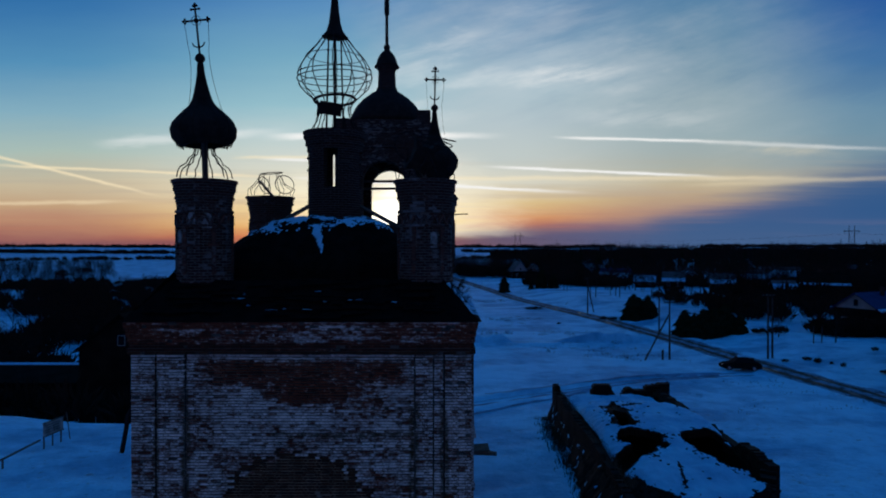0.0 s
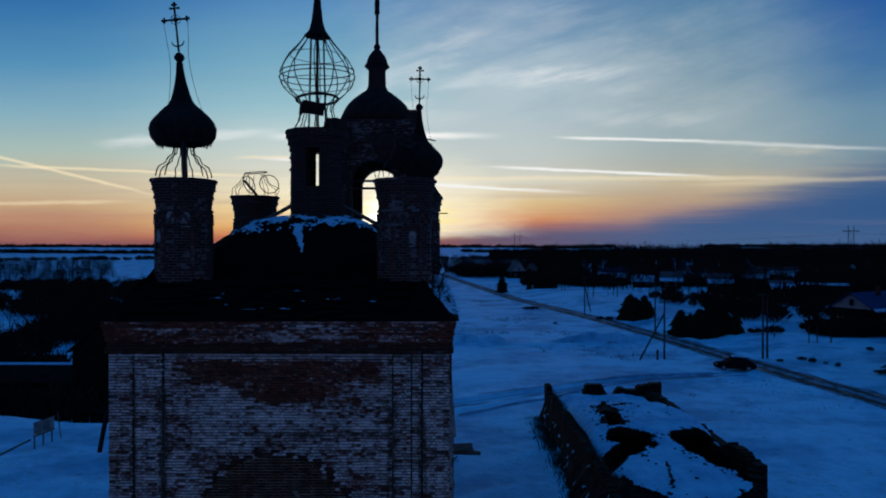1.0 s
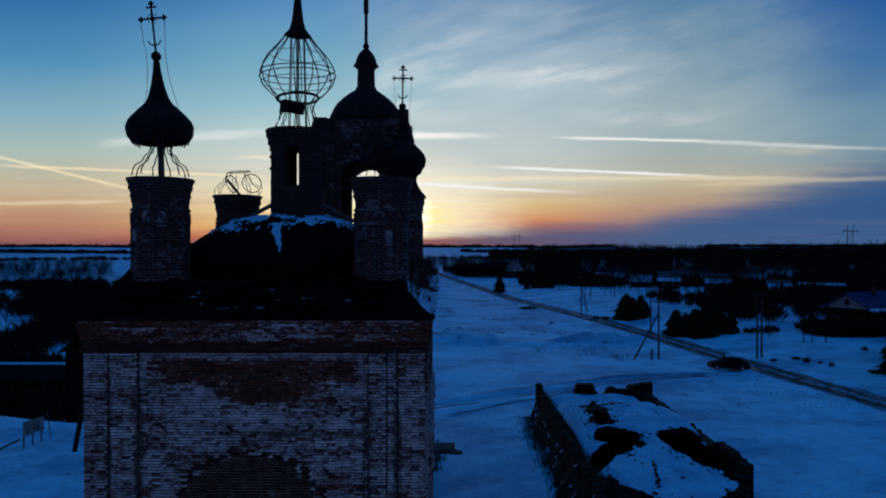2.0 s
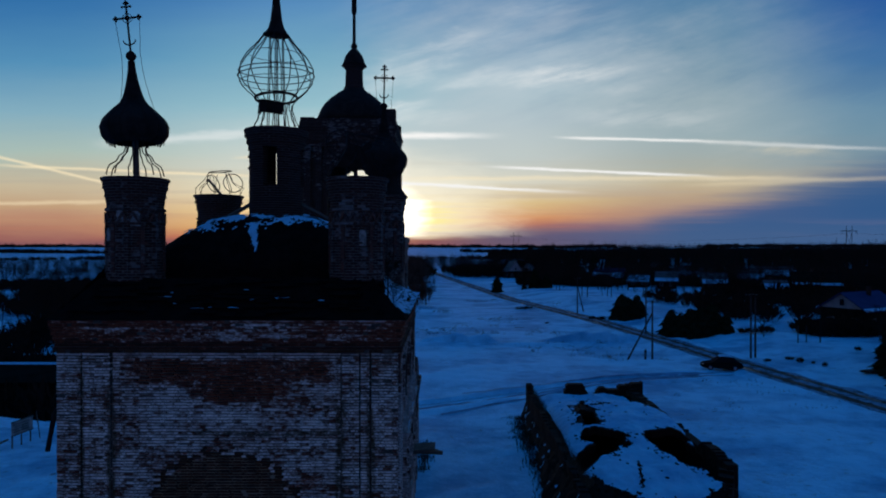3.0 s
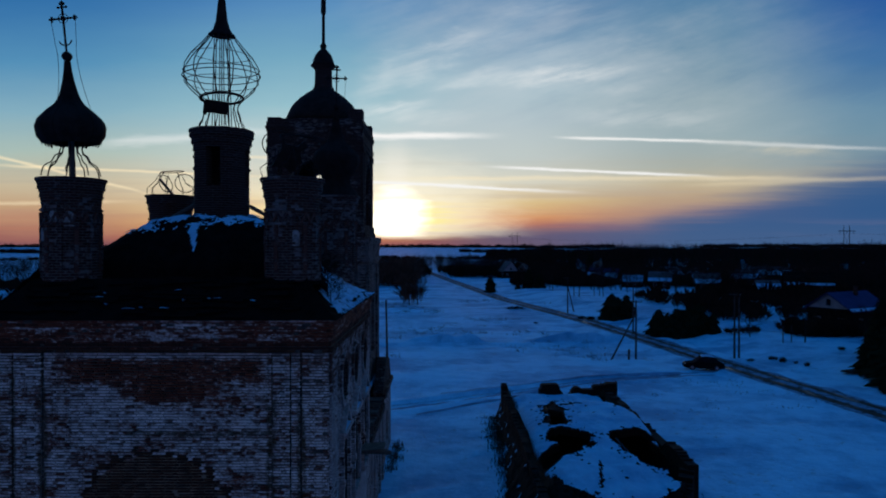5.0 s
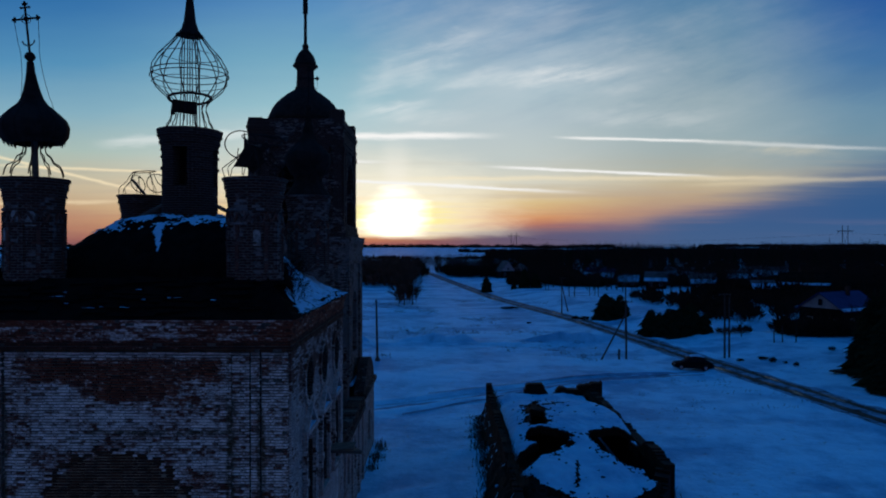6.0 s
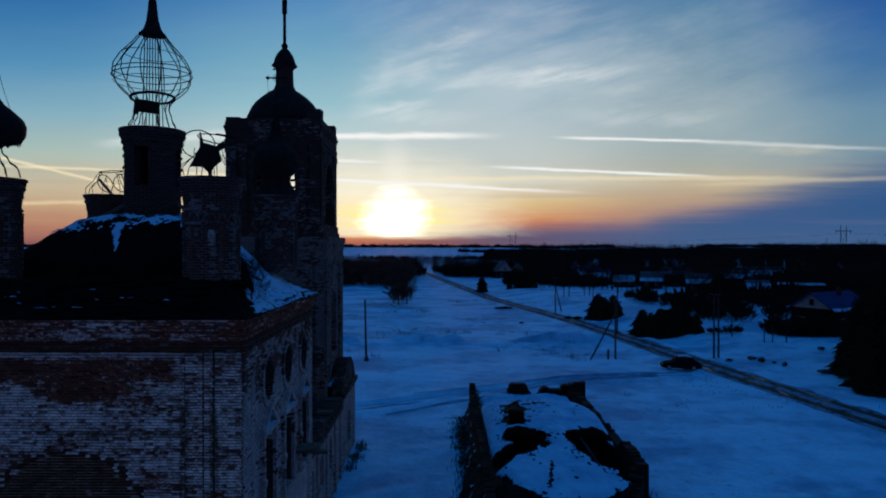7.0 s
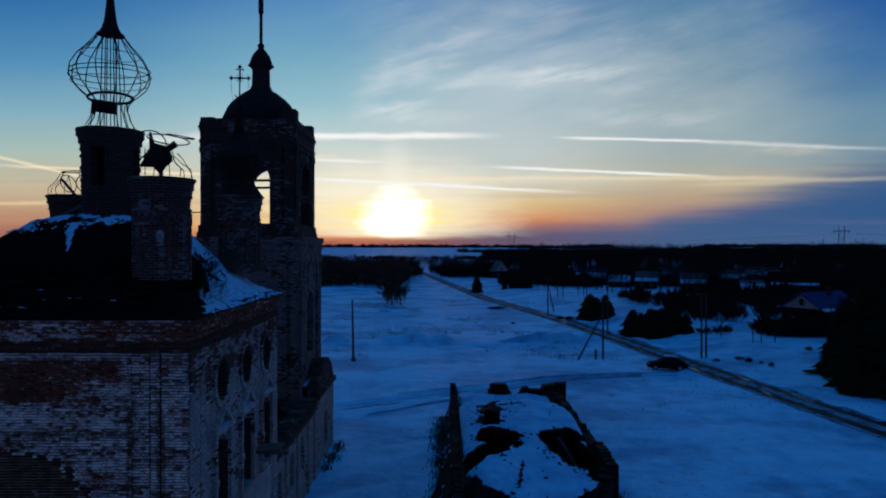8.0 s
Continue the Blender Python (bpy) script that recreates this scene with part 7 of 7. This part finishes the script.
def make_car():
    x, y = 33.7, 74.4
    b = land(x, y) + 0.02
    t = thing("car", (x, y, b), "dark parked saloon car with snow on its roof", "car")
    m = Matrix.Translation((x, y, b)) @ Matrix.Rotation(radians(168), 4, "Z")
    P = lambda u, w, z: m @ Vector((u, w, z))
    body = [(-2.1, 0.35), (-2.12, 0.62), (-2.0, 0.86), (-1.2, 0.93), (0.9, 0.90), (1.85, 0.78), (2.12, 0.62), (2.15, 0.35), (1.75, 0.24), (-1.7, 0.24)]
    sh = Shape()
    n = len(body)
    rows = [(-0.74, 0.92), (-0.82, 1.0), (0.82, 1.0), (0.74, 0.92)]
    v = [P(u * k, w, 0.3 + (z - 0.3) * k) for w, k in rows for u, z in body]
    f = [(j * n + i, j * n + (i + 1) % n, (j + 1) * n + (i + 1) % n, (j + 1) * n + i) for j in range(3) for i in range(n)]
    sh.add(v, f + [tuple(reversed(range(n))), tuple(3 * n + i for i in range(n))])
    bd = part("body", sh, CARPAINT, t)
    cab = [(-1.75, 0.90), (-1.25, 1.36), (-0.3, 1.46), (0.35, 1.42), (1.05, 0.90)]
    sh = Shape()
    v = [P(u, -0.76 * (1 if z < 1 else 0.82), z) for u, z in cab] + [P(u, 0.76 * (1 if z < 1 else 0.82), z) for u, z in cab]
    sh.add(v, [(0, 1, 2, 3, 4), (9, 8, 7, 6, 5)] + [(i, i + 5, (i + 1) % 5 + 5, (i + 1) % 5) for i in range(5)])
    part("cabin_glass", sh, GLASS, t)
    part("roof", Shape().prism([(-1.28, 1.35), (-0.3, 1.47), (0.38, 1.43), (0.38, 1.50), (-0.3, 1.54), (-1.28, 1.42)], lambda u, z, d: P(u, -0.62 + d, z), 1.24), CARPAINT, t)
    part("snow_on_roof", Shape().prism([(-1.2, 1.45), (-0.3, 1.55), (0.3, 1.51), (0.1, 1.63), (-0.8, 1.62)], lambda u, z, d: P(u, -0.56 + d, z), 1.12), SNOW, t)
    for u in (-1.3, 1.32):
        for s in (-1, 1):
            c = P(u, s * 0.74, 0.31)
            ax = (m.to_3x3() @ Vector((0, 1, 0))) * 0.1
            w = part("wheel", Shape().tube([c - ax, c + ax], 0.31, 16), RUBBER, t)
            part("rim", Shape().tube([c + ax * s * 0.6, c + ax * s * 1.12], 0.19, 12), CHROME, w)
    for s in (-1, 1):
        part("headlight", Shape().hexa(m @ Matrix.Translation((2.02, s * 0.58, 0.64)), 0.16, 0.34, 0.15), LAMP, t)
        part("tail_light", Shape().hexa(m @ Matrix.Translation((-2.03, s * 0.62, 0.72)), 0.08, 0.3, 0.16), plain("red_lens", (0.25, 0.02, 0.02), 0.2), t)
        part("door_mirror", Shape().hexa(m @ Matrix.Translation((0.75, s * 0.9, 0.98)), 0.1, 0.16, 0.12), CARPAINT, t)
    part("bumper", Shape().hexa(m @ Matrix.Translation((2.1, 0, 0.42)), 0.12, 1.56, 0.18), CARPAINT, t)
    part("bumper", Shape().hexa(m @ Matrix.Translation((-2.1, 0, 0.42)), 0.12, 1.56, 0.18), CARPAINT, t)


make_car()


# ---- tussocks and rubbish in the snow ----
def lump(x, y, r, h, mat, name, label, category, group):
    b = land(x, y)
    if mat is MUD:
        sh = Shape().lathe([(r, -0.1), (r * 1.02, h * 0.3), (r * 0.75, h * 0.75), (r * 0.3, h)], 14, (0, 0, 0), wobble=0.35, seed=x)
        sh.v = [(p[0], p[1] * 0.4, p[2]) for p in sh.v]
    else:
        # a tangle of stems
        sh = scrub(int(x * 10), 150)[0]
        sh.v = [(p[0] * r * 1.5, p[1] * r * 1.5, p[2] * h * 1.15 - 0.02) for p in sh.v]
    ob = part(name, sh, mat, None, label, fix=mat is MUD)
    ob.location = (x, y, b)
    return tagged(ob, category=category, group=group)


for x, y, r, h in ((44.7, 80.6, 0.6, 0.55), (44.9, 78.6, 0.5, 0.75), (45.8, 77.4, 0.3, 0.35), (46.1, 75.6, 0.35, 0.6), (41.2, 79, 0.5, 0.4), (54, 82, 0.5, 0.6), (56, 81, 0.5, 0.5)):
    lump(x, y, r, h, TWIGS, "tussock", "dark tussock of dead grass in snow", "tussock", "tussocks")
for x, y, r, h in ((50.0, 98, 1.7, 1.3), (47.6, 98.5, 1.4, 1.0), (32.5, 126, 1.1, 0.8), (31.0, 127, 1.0, 0.7), (20.4, 147, 2.3, 0.6), (21, 119, 0.5, 0.35)):
    lump(x, y, r, h, TWIGS, "brush_mound", "dark heap of brushwood under the snow's edge", "brush heap", "brush heaps")
lump(49.2, 70.5, 2.0, 0.22, MUD, "puddle_bank", "dark bare earth showing through the snow", "earth", "earth patches")
lump(44.0, 52, 1.6, 0.15, MUD, "puddle_bank", "dark bare earth beside the road", "earth", "earth patches")


# ---- laid bricks of the church front ----
def brick_kind(x, z, rng):
    """1 for the dark bricks filling the old arch, 0 for all others."""
    ring = math.hypot(x + 4.3, z - 5.65) - 2.40 + 0.12 * noise.noise((x * 2, z * 2, 0))
    return 1 if ring + rng.uniform(-0.22, 0.22) < 0 else 0


BRICKS = [FACADE, INFILL_AND_SHADE]
SIZES = {}


def brick_mesh(length, kind):
    key = (round(length, 3), kind)
    if key not in SIZES:
        l, h, e = length - 0.006, COURSE - 0.020, 0.007
        sh = Shape()
        sh.add([(0, 0.12, 0), (l, 0.12, 0), (l, 0.12, h), (0, 0.12, h), (0, e, 0), (l, e, 0), (l, e, h), (0, e, h), (e, 0, e), (l - e, 0, e), (l - e, 0, h - e), (e, 0, h - e)],
               [(0, 1, 5, 4), (1, 2, 6, 5), (2, 3, 7, 6), (3, 0, 4, 7), (4, 5, 9, 8), (5, 6, 10, 9), (6, 7, 11, 10), (7, 4, 8, 11), (8, 9, 10, 11)])
        SIZES[key] = sh.mesh("brick", BRICKS[kind])
    return SIZES[key]


def joint(x, z, rng):
    """Open height of the bed joint: nearly closed where the whitewash is thick."""
    k = 0.5 + 0.8 * noise.noise((x * 0.8, z * 1.6, 7.0)) + 0.3 * noise.noise((x * 3.0, z * 6.0, 3.0))
    return 0.009 + 0.032 * max(0.0, min(1.0, k)) * rng.random() ** 0.6 + (0.02 if rng.random() < 0.03 else 0.0)


def lay(rest, singles, holder, x0, x1, z0, z1, yf, rng, pick):
    """Rows of headers and stretchers between x0 and x1, with their faces at yf."""
    row, z = 0, z0
    while z + COURSE <= z1 + 0.001:
        x = x0 - (0.0 if row % 2 else 0.19)
        k = row
        while x < x1 - 0.03:
            length = 0.262 if k % 2 else 0.136
            a, b = max(x, x0), min(x + length, x1)
            x += length
            k += 1
            if b - a < 0.04:
                continue
            cx = (a + b) / 2
            if abs(z - 9.36) < 0.045 and -2.3 < cx < -1.2 and k % 2:
                continue
            kind = brick_kind(cx, z, rng)
            y = yf + rng.uniform(-0.012, 0.012) + (0.004 if kind == 1 else 0.0)
            if rng.random() < 0.05:
                y += 0.022
            if pick(cx, z) and len(singles) < 300 and b - a > 0.12:
                ob = new("brick", brick_mesh(b - a, kind))
                ob.location = (a, y, z)
                ob.parent = holder
                ob.matrix_parent_inverse = holder.matrix_world.inverted()
                singles.append(ob)
            else:
                l, h, e = b - a - rng.uniform(0.002, 0.012), COURSE - joint(cx, z, rng), 0.006
                rest.add([(a, y + 0.11, z), (a + l, y + 0.11, z), (a + l, y + 0.11, z + h), (a, y + 0.11, z + h), (a + e, y, z + e), (a + l - e, y, z + e), (a + l - e, y, z + h - e), (a + e, y, z + h - e)],
                         [(0, 1, 5, 4), (1, 2, 6, 5), (2, 3, 7, 6), (3, 0, 4, 7), (4, 5, 6, 7)], kind)
        z += COURSE
        row += 1


def lay_front():
    rng = random.Random(11)
    holder = bpy.data.objects["wall"]
    rest, singles = Shape(), []
    z0, z1 = 6.0, EAVE - 0.96
    pick = lambda x, z: -3.6 < x < -0.95 and 8.7 < z < 10.2
    arch = [(-4.3 + 2.35 * math.cos(a), 5.65 + 2.35 * math.sin(a)) for a in [math.pi * k / 24 for k in range(25)]]
    part("infill_mortar", Shape().prism(arch, lambda u, w, d: (u, FRONT + 0.026 + d, w), 0.05), INFILL_MORTAR, church)
    # field, then the pilasters standing proud of it
    lay(rest, singles, holder, -7.57, -0.84, z0, z1, FRONT + 0.0, rng, pick)
    for a, b in ((WEST, -8.47), (-8.43, -7.60), (-0.81, -0.29), (-0.26, 0.02), (0.06, EAST)):
        lay(rest, singles, holder, a, b, z0, z1, FRONT - 0.07, rng, lambda x, z: False)
        part("pilaster_core", Shape().box(a + 0.01, b - 0.01, FRONT - 0.045, FRONT + 0.12, -0.3, z1), MORTAR, church)
    ob = part("brickwork", rest, BRICKS, holder, "weathered bricks with peeling whitewash", fix=False)
    tagged(ob, kind="stuff")
    part("lower_facing", Shape().box(WEST + 0.02, EAST - 0.02, FRONT - 0.06, FRONT + 0.1, -0.3, z0 - 0.01), BRICK_SIDE, church)


lay_front()


def lay_cornice():
    """Bricks of the stepped cornice, on the front and the long side."""
    rng = random.Random(12)
    steps = (0.10, 0.10, 0.06, 0.07, 0.10, 0.10, 0.13, 0.13, 0.16, 0.18, 0.19)
    rest = Shape()
    z = EAVE - 0.087 * len(steps)
    for k, o in enumerate(steps):
        for side in (0, 1):
            u0, u1 = (WEST - o, EAST + o) if side == 0 else (FRONT - o + 0.13, BACK + o)
            u, j = u0 - 0.1 * (k % 2), k
            while u < u1:
                length = 0.262 if j % 2 else 0.136
                a, b = max(u, u0), min(u + length, u1) - 0.006
                u += length
                j += 1
                if b - a < 0.03 or rng.random() < (0.10 if k > 7 else 0.025):
                    continue
                d = rng.uniform(-0.012, 0.010)
                # lowest course takes the dark infill colour to draw the cornice's shadow line
                kind = 1 if k == 0 else 0
                h = COURSE - 0.013
                if side == 0:
                    y = FRONT - o + d
                    rest.box(a, b, y, y + 0.13, z, z + h, kind)
                else:
                    x = EAST + o - d
                    rest.box(x - 0.13, x, a, b, z, z + h, kind)
        z += 0.087
    ob = part("cornice_bricks", rest, BRICKS, church, "stepped courses of bare red brick", fix=False)
    tagged(ob, kind="stuff")


lay_cornice()
